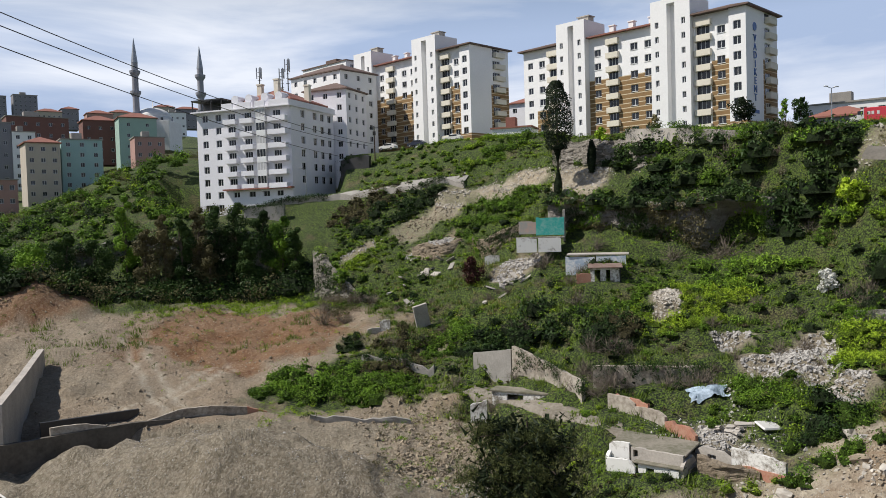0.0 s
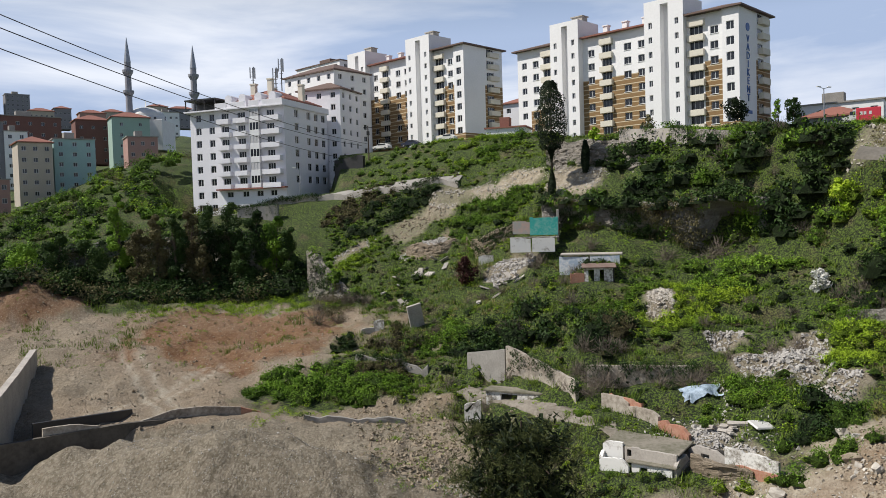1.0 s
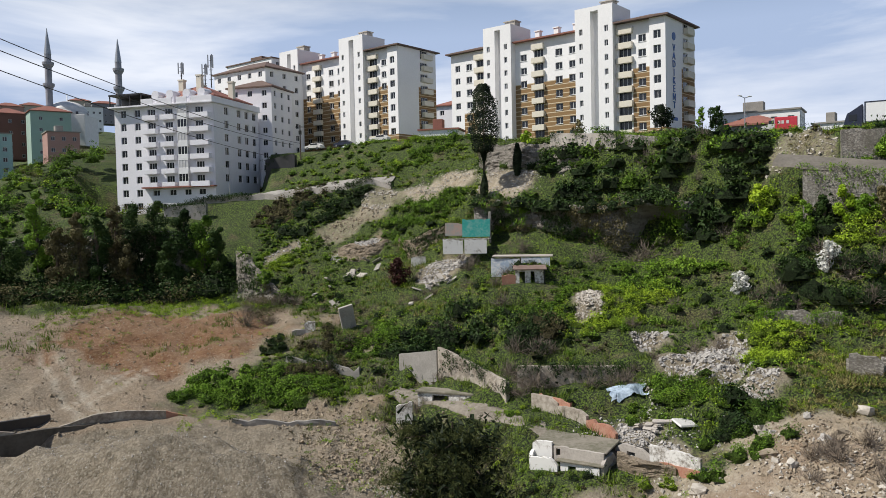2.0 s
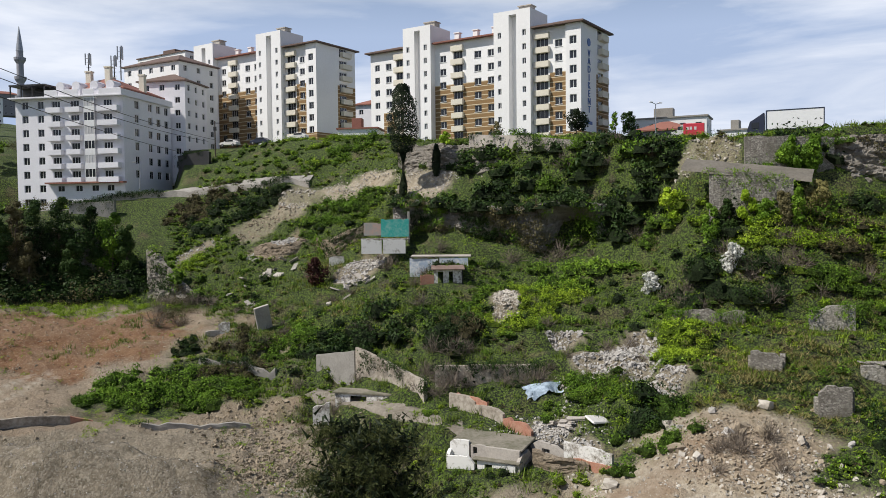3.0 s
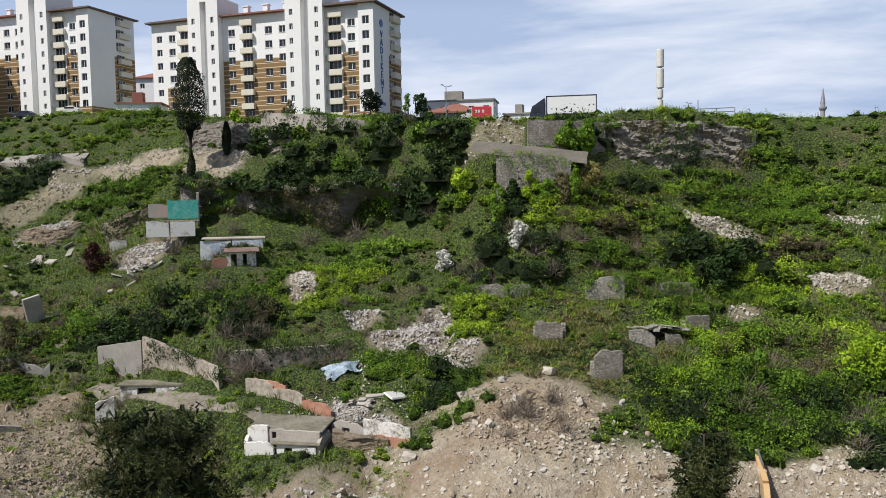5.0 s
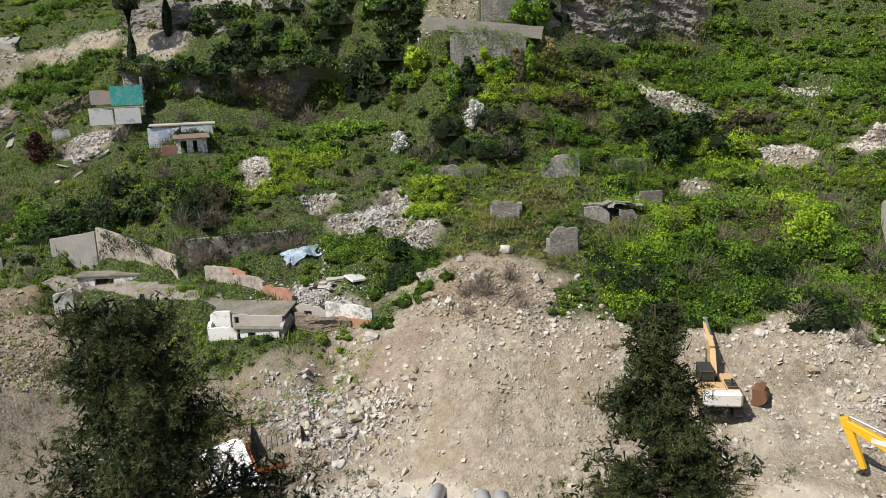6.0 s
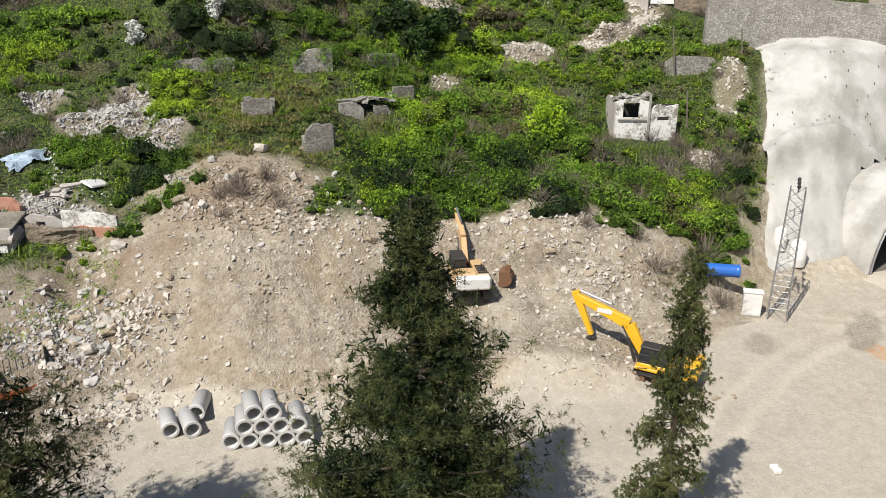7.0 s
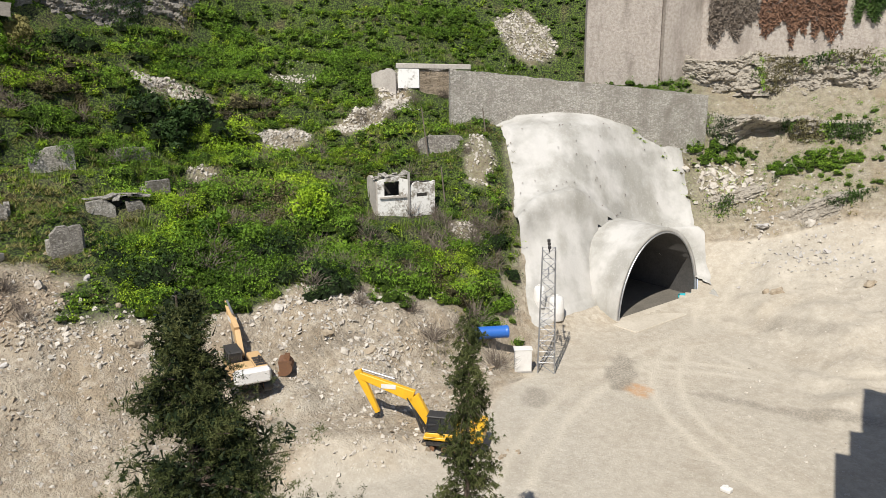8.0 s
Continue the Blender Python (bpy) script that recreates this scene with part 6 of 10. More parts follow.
    for kind, n, a0, a1, d0, d1 in (("mid", 220, 36, 48, 95.5, 103), ("bright", 120, 36, 48, 95.5, 103), ("mid", 260, 7, 23, 99, 113), ("bright", 160, 7, 23, 99, 111), ("mid", 170, -5, 11, 64, 84), ("bright", 130, -5, 11, 64, 84), ("olive", 260, -6, 6, 62, 86), ("mid", 150, 82.5, 92, 98.5, 104), ("bright", 90, 82.5, 92, 98.5, 104), ("mid", 130, 85, 95, 104, 110), ("mid", 110, 10, 23, 55, 63), ("bright", 60, 10, 23, 57, 63), ("bright", 90, -20, -4, 96, 118), ("mid", 160, -28, -4, 108, 128)):
        x, y = in_band(n, a0, a1, d0, d1, r)
        parts[kind].append(strewn(tuft, x, y, r.uniform(0.25, 0.6, n), r))
    for f, share in ((0, 46), (2, 22), (4, 60), (5, 10)):  # bushes along the cliff tops
        X, Y, Z, N, along = FACES[f]
        j = r.integers(4, X.shape[1] - 4, share)
        back = r.uniform(-0.4, 1.6, share)
        x, y, z = X[-1, j] - N[j, 0] * back, Y[-1, j] - N[j, 1] * back, Z[-1, j] - 0.5
        plant("dark" if f in (0, 4) else "mid", x, y, r.uniform(0.7, 1.9, share) * (0.7 if f == 2 else 1.25 if f == 0 else 1), big, z=z)
    for kind, mat, name, label in (("mid", LEAF_MID, "shrubs", "mid green shrubs crowding the valley side"), ("bright", LEAF_BRIGHT, "shrubs", "yellow-green spring shrubs on the valley side"), ("dark", LEAF_DARK, "ivy", "dark ivy and bramble over walls and cliffs"), ("olive", LEAF_OLIVE, "brush", "olive brown half-bare brush on the slope")):
        tagged(strewn_object(name, np.concatenate(parts[kind]), mat), label, "shrubs", kind="stuff")
        if hearts[kind]:
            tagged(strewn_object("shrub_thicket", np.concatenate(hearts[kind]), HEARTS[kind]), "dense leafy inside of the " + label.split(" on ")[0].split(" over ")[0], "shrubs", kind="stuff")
    # bare twigs
    def twigs(n, r):
        a, e = r.uniform(0, 2 * math.pi, n), r.uniform(0.3, 1.45, n)
        o = np.stack([np.cos(a) * np.cos(e), np.sin(a) * np.cos(e), np.sin(e)], 1)
        base = o * r.uniform(0.0, 0.75, n)[:, None] + r.normal(size=(n, 3)) * 0.06
        tip = base + unit(o + r.normal(size=(n, 3)) * 0.45) * r.uniform(0.25, 0.6, n)[:, None]
        side = unit(np.cross(o, r.normal(size=(n, 3)))) * 0.014
        return np.stack([base - side, base + side, tip], 1).reshape(-1, 3)

    kinds = [twigs(230, r) for _ in range(6)]
    got = []
    for n, a0, a1, d0, d1, lo, hi in ((16, 8, 14, 77.5, 86, 1.4, 2.4), (12, 14, 19, 77, 82, 1.0, 1.8), (22, 27, 44, 86, 92, 1.2, 2.2), (60, 44, 68, 64, 84, 1.2, 2.6), (30, 40, 66, 84, 100, 1.0, 2.0), (24, -4, 30, 78, 96, 0.9, 1.8), (26, 9, 30, 102, 114, 1.4, 2.6), (10, -9, -5, 112, 124, 1.6, 2.6), (10, 66, 68.5, 74, 84, 1.3, 2.2), (26, -4, 10, 92, 116, 1.0, 2.0), (8, 30, 36, 60, 66, 1.2, 1.8)):
        x, y = in_band(n, a0, a1, d0, d1, r)
        got.append(strewn(kinds, x, y, r.uniform(lo, hi, n), r))
    tagged(strewn_object("bare_twigs", np.concatenate(got), TWIG), "grey leafless twigs of brambles and saplings", "brushwood", kind="stuff")
    # grass blades
    def blades(n, r, tall=1.0, lean=0.5):
        base = r.normal(size=(n, 3)) * np.array([0.35, 0.35, 0])
        a = r.uniform(0, 2 * math.pi, n)
        tip = base + np.stack([np.cos(a) * lean, np.sin(a) * lean, np.full(n, tall)], 1) * r.uniform(0.6, 1.1, n)[:, None]
        side = np.stack([-np.sin(a), np.cos(a), np.zeros(n)], 1) * 0.05
        return np.stack([base - side, base + side, tip], 1).reshape(-1, 3)

    for mat, bands, label in ((DRY, [(700, 29, 42, 67, 80), (1100, 30, 60, 84, 104), (900, -6, 12, 96, 124), (200, 55, 70, 84, 92), (40, 84, 94, 96, 104)], "dry straw-coloured grass in tufts"), (GRASS, [(5000, -6, 45, 72, 140), (2600, 40, 70, 62, 112), (900, -28, -6, 104, 130), (300, 8, 24, 60, 72)], "long green grass in tufts")):
        kinds = [blades(14, r, *((0.55, 0.8) if mat is DRY else (1.0, 0.5))) for _ in range(6)]
        got = []
        for n, a0, a1, d0, d1 in bands:
            x, y = in_band(n, a0, a1, d0, d1, r)
            k = (lush(x, y) > 0.3) | ((a0 < -6) & (lumps(x, y, 7.0) > 0.5)) | (a0 > 80)
            x, y = x[k], y[k]
            got.append(strewn(kinds, x, y, r.uniform(0.5, 1.0, len(x)), r))
        for cx, cy, wide, deep, turn in DRY_PATCHES if mat is DRY else ():
            n = int(20 + 3.5 * wide * deep)
            x, y = cx + r.normal(size=n) * 0.5 * wide, cy + r.normal(size=n) * 0.5 * deep
            got.append(strewn(kinds, x, y, r.uniform(0.4, 0.9, n), r))
        tagged(strewn_object("grass", np.concatenate(got), mat), label, "grass", kind="stuff")
    # creepers on rock faces and over wall tops
    hung = {"dark": [], "mid": [], "olive": []}

    def hang(kind, P, size):
        a = r.uniform(0, 2 * math.pi, len(P))
        c, s = np.cos(a)[:, None], np.sin(a)[:, None]
        q = np.stack([tuft[k] for k in r.integers(0, len(tuft), len(P))])
        g = size[:, None]
        X, Y, Z = q[..., 0] * c - q[..., 1] * s, q[..., 0] * s + q[..., 1] * c, (q[..., 2] - 0.4) * 1.5
        V = np.stack([X * g, Y * g, Z * g], -1) + P[:, None, :]
        hung[kind].append(np.concatenate([V.reshape(-1, 3), np.repeat(r.random(len(P)), q.shape[1])[:, None]], 1))

    for f, (X, Y, Z, N, along) in enumerate(FACES):
        share = (0.46, 0.7, 0.47, 0.62, 0.85, 0.6, 0.0, 0.62, 0.55, 0.6)[f] if f < 10 else 0.6
        i, j = r.integers(2, X.shape[0], int(along[-1] * (34 if f == 0 else 16))), r.integers(0, X.shape[1], int(along[-1] * (34 if f == 0 else 16)))
        w = lumps(along[j] + 37 * f, Z[i, j] * 0.35, 3.2) + 0.25 * (i / X.shape[0])
        k = w > (0.28 if f == 4 else 0.60 if f == 0 else share + 0.12)
        i, j = i[k], j[k]
        P = np.stack([X[i, j] + N[j, 0] * 0.2, Y[i, j] + N[j, 1] * 0.2, Z[i, j]], 1)
        pick = lumps(along[j] + 90 * f, Z[i, j], 4.0)
        for kind, lo, hi in (("dark", 0, 0.5), ("mid", 0.5, 0.62), ("olive", 0.62, 2)):
            m = (pick >= lo) & (pick < hi)
            if m.any():
                hang(kind, P[m], r.uniform(0.4, 1.0, m.sum()))
    for c in WALLS:
        if c[0][1] > 50 and len(c) > 3 and c[:, 0].max() < 100:
            n = len(c) * 9
            j = r.integers(0, len(c), n)
            drop = r.random(n) ** 2.2 * (c[j, 3] - c[j, 2]).clip(0.3, 3.0) * 0.9
            k = lumps(c[j, 0] * 1.0, c[j, 1], 3.0) > 0.42
            side = -c[j, :2] / np.linalg.norm(c[j, :2], axis=1, keepdims=True) * 0.35
            P = np.stack([c[j, 0] + side[:, 0] + r.normal(size=n) * 0.3, c[j, 1] + side[:, 1], c[j, 3] + 0.15 - drop], 1)[k]
            if len(P):
                hang("dark" if c[0][0] < 30 else "mid", P, r.uniform(0.3, 0.7, len(P)))
    for kind, mat, label in (("dark", LEAF_DARK, "dark ivy hanging on rock faces and walls"), ("mid", LEAF_MID, "green creepers hanging on rock faces and walls"), ("olive", LEAF_OLIVE, "brown half-bare creepers hanging on rock faces")):
        tagged(strewn_object("hanging_creepers", np.concatenate(hung[kind]), mat), label, "creeper", kind="stuff")


undergrowth()


def limb(bm, a, b, r0, r1, bend, r, n=4):
    """A bent tapering limb; returns the points along it."""
    a, b = Vector(a), Vector(b)
    off = Vector((r.uniform(-1, 1), r.uniform(-1, 1), r.uniform(-0.3, 1))) * bend
    pts = [a.lerp(b, k / n) + off * math.sin(math.pi * k / n) for k in range(n + 1)]
    for k in range(n):
        rod(bm, pts[k], pts[k + 1], r0 + (r1 - r0) * k / n, r0 + (r1 - r0) * (k + 1) / n, 6, False)
    return pts


def pine(x, y, tall, wide, label, seed, low=0.2, density=1.0, top_shape=0.8):
    """A pine: straight trunk, whorls of rising limbs, needles in tufts at their ends."""
    r, q = random.Random(seed), np.random.default_rng(seed)
    g = ground_z(x, y)
    tree = thing("pine_tree", pose(x, y, g - 0.1), label, "tree")
    bm = bmesh.new()
    lean = Vector((r.uniform(-0.6, 0.6), r.uniform(-0.6, 0.6), 0))
    spine = limb(bm, (0, 0, 0), Vector((0, 0, tall * 0.97)) + lean, tall * 0.014 + 0.06, 0.04, 0.25, r, 9)
    tufts = []
    whorls = int(tall * 1.7)
    for w in range(whorls):
        f = low + (0.985 - low) * w / whorls
        k = f * 9
        base = spine[int(k)].lerp(spine[min(9, int(k) + 1)], k - int(k))
        reach = wide * max(0.1, (1 - f)) ** top_shape * r.uniform(0.7, 1.15) + 0.25
        for b in range(r.choice((4, 5, 6))):
            a = r.uniform(0, 2 * math.pi)
            l = reach * r.uniform(0.55, 1.1)
            end = base + Vector((math.cos(a) * l, math.sin(a) * l, l * r.uniform(-0.05, 0.35)))
            pts = limb(bm, base, end, 0.035 + 0.012 * l, 0.015, 0.1 * l, r, 4)
            for j in (2, 3, 4):
                for _ in range(max(1, int((1.2 + l * 1.6) * density))):
                    tufts.append(pts[j] + Vector((r.gauss(0, 1), r.gauss(0, 1), r.gauss(0.25, 0.6))) * (0.17 + 0.11 * l))
    part("trunk", bm, BARK, tree)
    c = np.array(tufts)
    per = 20
    o = unit(q.normal(size=(len(c) * per, 3)) + np.array([0, 0, 0.45]))
    root = np.repeat(c, per, 0) + o * 0.04
    l = q.uniform(0.12, 0.26, len(root))[:, None]
    side = unit(np.cross(o, q.normal(size=o.shape))) * 0.015
    tri = np.stack([root - side, root + side, root + o * l], 1).reshape(-1, 3)
    crown = quads_object("crown", tri, NEEDLE, tone=np.repeat(q.random(len(c)), per * 3))
    crown.parent = tree
    # inner leaves take the darker cypress colour to paint shade inside the crown
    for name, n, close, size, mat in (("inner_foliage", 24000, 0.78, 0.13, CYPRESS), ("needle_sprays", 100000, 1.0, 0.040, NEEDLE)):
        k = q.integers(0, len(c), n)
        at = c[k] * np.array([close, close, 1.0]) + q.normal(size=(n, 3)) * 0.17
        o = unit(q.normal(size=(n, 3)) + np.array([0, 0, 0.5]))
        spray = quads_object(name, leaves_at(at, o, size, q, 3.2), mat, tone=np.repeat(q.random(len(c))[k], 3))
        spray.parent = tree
    return tree


pine(21.4, 22.1, 19.7, 7.6, "tall dark green pine beside the site road", 4, 0.1, 1.7, 0.9)
pine(3.2, 31.6, 20.4, 8.6, "broad dark pine with a spreading crown by the road", 9, 0.08, 1.6, 0.6)


def drooping_conifer(x, y, tall, wide, label, seed):
    """A narrow spire with hanging branchlets, as on a deodar."""
    r, q = random.Random(seed), np.random.default_rng(seed)
    tree = thing("conifer_tree", pose(x, y, ground_z(x, y) - 0.1), label, "tree")
    bm = bmesh.new()
    spine = limb(bm, (0, 0, 0), (0.2, -0.1, tall), 0.22, 0.03, 0.15, r, 8)
    roots = []
    for w in range(int(tall * 9)):
        f = 0.05 + 0.95 * w / (tall * 9)
        base = spine[int(f * 7.99)].lerp(spine[int(f * 7.99) + 1], f * 7.99 - int(f * 7.99))
        a, l = r.uniform(0, 2 * math.pi), (wide * (1 - f) ** 0.75 + 0.22) * r.uniform(0.5, 1.15)
        if 0.72 < f < 0.75 and l > 0.5:
            l *= 1.6
        end = base + Vector((math.cos(a) * l, math.sin(a) * l, -0.35 * l))
        pts = limb(bm, base, end, 0.03, 0.01, 0.12 * l, r, 3)
        for p in pts[1:]:
            for _ in range(5 + int(6 * l)):
                roots.append(p + Vector((r.gauss(0, 0.16), r.gauss(0, 0.16), r.gauss(-0.1, 0.16))))
    part("trunk", bm, BARK, tree)
    c = np.array(roots)
    per = 16
    o = unit(q.normal(size=(len(c) * per, 3)) * 0.6 + np.array([0, 0, -0.9]))
    root = np.repeat(c, per, 0)
    l = q.uniform(0.1, 0.28, len(root))[:, None]
    side = unit(np.cross(o, q.normal(size=o.shape))) * 0.018
    tri = np.stack([root - side, root + side, root + o * l], 1).reshape(-1, 3)
    crown = quads_object("crown", tri, NEEDLE, tone=np.repeat(q.random(len(c)), per * 3))
    crown.parent = tree


drooping_conifer(30.1, 13.7, 16.8, 2.3, "slender drooping conifer beside the site road", 3)


def leafy_tree(x, y, tall, wide, material, label, seed, leaves=1500, leaf=0.22, trunk=0.3, low=0.35, z=None, name="tree", blobs=9, group=""):
    """A broadleaved tree or tall bush: trunk, limbs and a crown of lumps of leaves with gaps."""
    r, q = random.Random(seed), np.random.default_rng(seed)
    tree = thing(name, pose(x, y, (ground_z(x, y) if z is None else z) - 0.1), label, "tree", group)
    bm = bmesh.new()
    top = limb(bm, (0, 0, 0), (r.uniform(-0.3, 0.3), r.uniform(-0.3, 0.3), tall * 0.6), trunk * 0.5, trunk * 0.2, 0.2, r, 4)
    P, N, H = [], [], []
    for b in range(blobs):
        f = low + (1 - low) * (b + 0.5) / blobs
        w = wide * math.sin(math.pi * (0.12 + 0.8 * (f - low) / (1 - low))) ** 0.7
        a = r.uniform(0, 2 * math.pi)
        c = Vector((math.cos(a) * w * r.uniform(0.2, 0.65), math.sin(a) * w * r.uniform(0.2, 0.65), tall * f * 0.92))
        limb(bm, top[2 + b % 3], c, trunk * 0.16, 0.02, 0.2, r, 3)
        rad = max(0.35, w * r.uniform(0.4, 0.62))
        n = unit(q.normal(size=(leaves // blobs, 3)))
        P.append(np.array(c) + n * np.array([1, 1, 0.85]) * (rad * q.uniform(0.6, 1.08, len(n)))[:, None])
        N.append(unit(n + q.normal(size=n.shape) * 0.5))
        H.append(np.full(len(n) * 3, q.random()))
    part("trunk", bm, BARK, tree)
    crown = quads_object("crown", leaves_at(np.concatenate(P), np.concatenate(N), leaf, q), material, tone=np.concatenate(H))
    crown.parent = tree
    return tree


def cypress(x, y, tall, wide, label, seed, bare_stem=0.3):
    r, q = random.Random(seed), np.random.default_rng(seed)
    tree = thing("cypress_tree", pose(x, y, ground_z(x, y) - 0.1), label, "tree", "cypresses")
    bm = bmesh.new()
    rod(bm, (0, 0, 0), (0.1, 0, tall * 0.95), 0.22, 0.04, 8)
    part("trunk", bm, BARK, tree)
    n = int(800 * tall)
    f = q.random(n)
    w = np.where(f < bare_stem, 0.36 + 0.3 * np.sin(f / bare_stem * math.pi * 2.2), wide * np.abs(np.sin(math.pi * (0.16 + 0.8 * (f - bare_stem) / (1 - bare_stem)))) ** 0.65)
    a = q.uniform(0, 2 * math.pi, n)
    lump = 0.72 + 0.55 * lumps(a * 1.3 + 20, f * tall * 0.8, 1.0)
    rr = w * lump * q.uniform(0.5, 1.0, n) ** 0.4
    P = np.stack([rr * np.cos(a), rr * np.sin(a), (0.03 + f * 0.97) * tall], 1)
    N = unit(np.stack([np.cos(a), np.sin(a), np.full(n, 0.5)], 1) + q.normal(size=(n, 3)) * 0.4)
    crown = quads_object("crown", leaves_at(P, N, 0.17, q), CYPRESS)
    crown.parent = tree


cypress(18.2, 123.5, 18.8, 2.5, "tall black-green cypress with a thin lower stem", 2, 0.42)
cypress(23.6, 124.0, 5.2, 0.7, "small dark cypress on the scree", 3, 0.05)

# the dark thicket behind the bare ground
for k, (a, d, h, w, mat) in enumerate([(-29.5, 139, 7, 3.4, 0), (-27.5, 136, 8, 3.4, 1), (-25.6, 138, 9, 3.2, 0), (-23.8, 137, 9, 3.2, 0), (-21.9, 140, 15, 2.2, 3), (-20.6, 135, 11, 2.6, 2), (-19.5, 135, 13, 2.2, 2), (-18.3, 134, 13.5, 2.2, 0), (-17.2, 136, 13.5, 2.4, 2), (-16.0, 136, 13.5, 2.8, 0), (-14.6, 137, 13.5, 3.0, 0), (-13.0, 136, 12, 2.6, 0), (-11.6, 135, 11.5, 2.6, 1), (-10.6, 133, 10, 2.2, 0), (-16.6, 133, 9, 2.4, 2), (-13.8, 133, 8.5, 2.4, 0)]):
    leafy_tree(d * math.sin(radians(a)), d * math.cos(radians(a)), h, w, (LEAF_DARK, LEAF_MID, LEAF_OLIVE, LEAF_MID)[mat], ("dark ivy-clad tree at the edge of the bare ground", "green bushy tree at the edge of the bare ground", "brown-green creeper-hung tree beside the bare ground", "tall thin green tree above the thicket")[mat], 40 + k, 6500, 0.2, 0.4, 0.02, blobs=14, group="thicket trees")
# single bushes and small trees
leafy_tree(4.2, 111.5, 4.2, 2.1, LEAF_RED, "dark red-leaved bush among the rubble", 71, 1500, 0.24, 0.15, 0.05, name="bush")
leafy_tree(40.5, 83.4, 2.8, 1.2, BLOSSOM, "white flowering bush on the terrace", 72, 700, 0.2, 0.12, 0.1, name="bush", group="white bushes")
leafy_tree(46.6, 76.4, 3.4, 1.6, BLOSSOM, "white flowering bush hanging over the terrace hedge", 73, 800, 0.2, 0.12, 0.1, name="bush", group="white bushes")
leafy_tree(46.6, 122.5, 5.2, 2.3, CYPRESS, "round clipped dark tree before the estate", 74, 1200, 0.26, 0.2, 0.4)
leafy_tree(25.7, 127.0, 4.6, 1.6, LEAF_BRIGHT, "young fresh green tree before the estate", 75, 700, 0.26, 0.15, 0.25)
leafy_tree(33.0, 122.0, 4.0, 1.2, LEAF_OLIVE, "young pale tree before the estate", 76, 420, 0.24, 0.12, 0.25)
leafy_tree(56.3, 124.0, 5.0, 1.6, LEAF_DARK, "dark roadside tree beside the estate", 77, 800, 0.28, 0.2, 0.3)
leafy_tree(53.8, 124.0, 4.4, 0.9, LEAF_MID, "thin roadside tree beside the estate", 78, 260, 0.28, 0.15, 0.3)
for x, y, tall, wide, seed in ((56.2, 80.6, 4.1, 1.7, 171), (58.6, 79.9, 4.2, 1.8, 172)):
    leafy_tree(x, y, tall, wide, LEAF_MID, "dense green bush hanging over the road wall", seed, 3600, 0.2, 0.12, 0.02, blobs=14, group="road wall bushes")
for k, (x, y, tall, leaves) in enumerate(((46.5, 80.7, 5.5, LEAF_MID), (48.1, 79.9, 5.0, LEAF_DARK), (49.7, 78.9, 4.1, LEAF_BRIGHT), (51.4, 77.8, 2.4, LEAF_MID), (52.8, 76.8, 3.4, LEAF_OLIVE), (53.9, 76.0, 4.1, LEAF_MID))):
    leafy_tree(x, y, tall, 1.15, leaves, "leafy bush growing at the foot of the ramp wall", 180 + k, 1700, 0.19, 0.1, 0.02, blobs=11, group="ramp wall bushes")
leafy_tree(56.9, 76.9, 4.0, 1.7, DRY, "yellow-brown broom bush at the ramp's end", 173, 2600, 0.2, 0.12, 0.1, blobs=12)
leafy_tree(45.2, 88.0, 5.0, 1.5, LEAF_BRIGHT, "bright yellow-green sapling under the ramp", 79, 900, 0.26, 0.12, 0.15)
leafy_tree(64.5, 63.5, 4.6, 2.6, LEAF_DARK, "dark spreading bush on the terrace", 80, 1900, 0.26, 0.2, 0.05, name="bush")
leafy_tree(52.5, 48.0, 4.0, 2.0, LEAF_MID, "leafy green bush above the spoil", 81, 1500, 0.2, 0.15, 0.05, name="bush")
leafy_tree(62.5, 45.0, 4.2, 2.2, LEAF_BRIGHT, "bright green bush above the spoil", 82, 1700, 0.2, 0.15, 0.05, name="bush")


def creeper():
    """Brown and dark creepers hanging on the great wall, ivy at its top."""
    r = np.random.default_rng(33)
    for mat, a0, a1, z0, z1, n, label in ((STEM_BROWN, 85.0, 89.9, 29.0, 36.5, 5200, "rust-brown leafless creeper hanging on the great wall"), (TWIG, 81.9, 84.8, 29.5, 36.5, 3600, "dark leafless creeper hanging on the great wall"), (LEAF_DARK, 90.4, 94.5, 31.2, 37.5, 3600, "dark green ivy on the great wall")):
        a = np.radians(r.uniform(a0, a1, n))
        z = z1 - (z1 - z0) * r.random(n) ** 0.8 * (0.7 + 0.5 * lumps(np.degrees(a) * 3, 0 * a, 1.0))
        far = np.where(np.degrees(a) < 87, 114.3 - (87 - np.degrees(a)) * 0.08, 114.3) - 1.1
        c = np.stack([far * np.sin(a), far * np.cos(a), z], 1) + r.normal(size=(n, 3)) * 0.15
        nrm = unit(np.array([-1.0, -0.1, 0.2]) + r.normal(size=(n, 3)) * 0.7)
        tagged(quads_object("creeper", leaves_at(c, nrm, 0.2, r, 2.5), mat), label, "creeper", kind="stuff")


creeper()

# ---- rubble and stones ----
STONE_PALE = plain("pale limestone rubble", (0.58, 0.54, 0.475), (0.36, 0.32, 0.27), 0.8, 4.0, 0.95, bump=0.5, depth=0.05)
STONE_GREY = plain("grey rubble", (0.53, 0.505, 0.475), (0.30, 0.28, 0.255), 0.9, 7.0, 0.95, bump=0.5, depth=0.05)
STONE_TAN = plain("tan earthy rubble", (0.40, 0.335, 0.25), (0.24, 0.19, 0.13), 0.8, 6.0, 0.95, bump=0.5, depth=0.05)


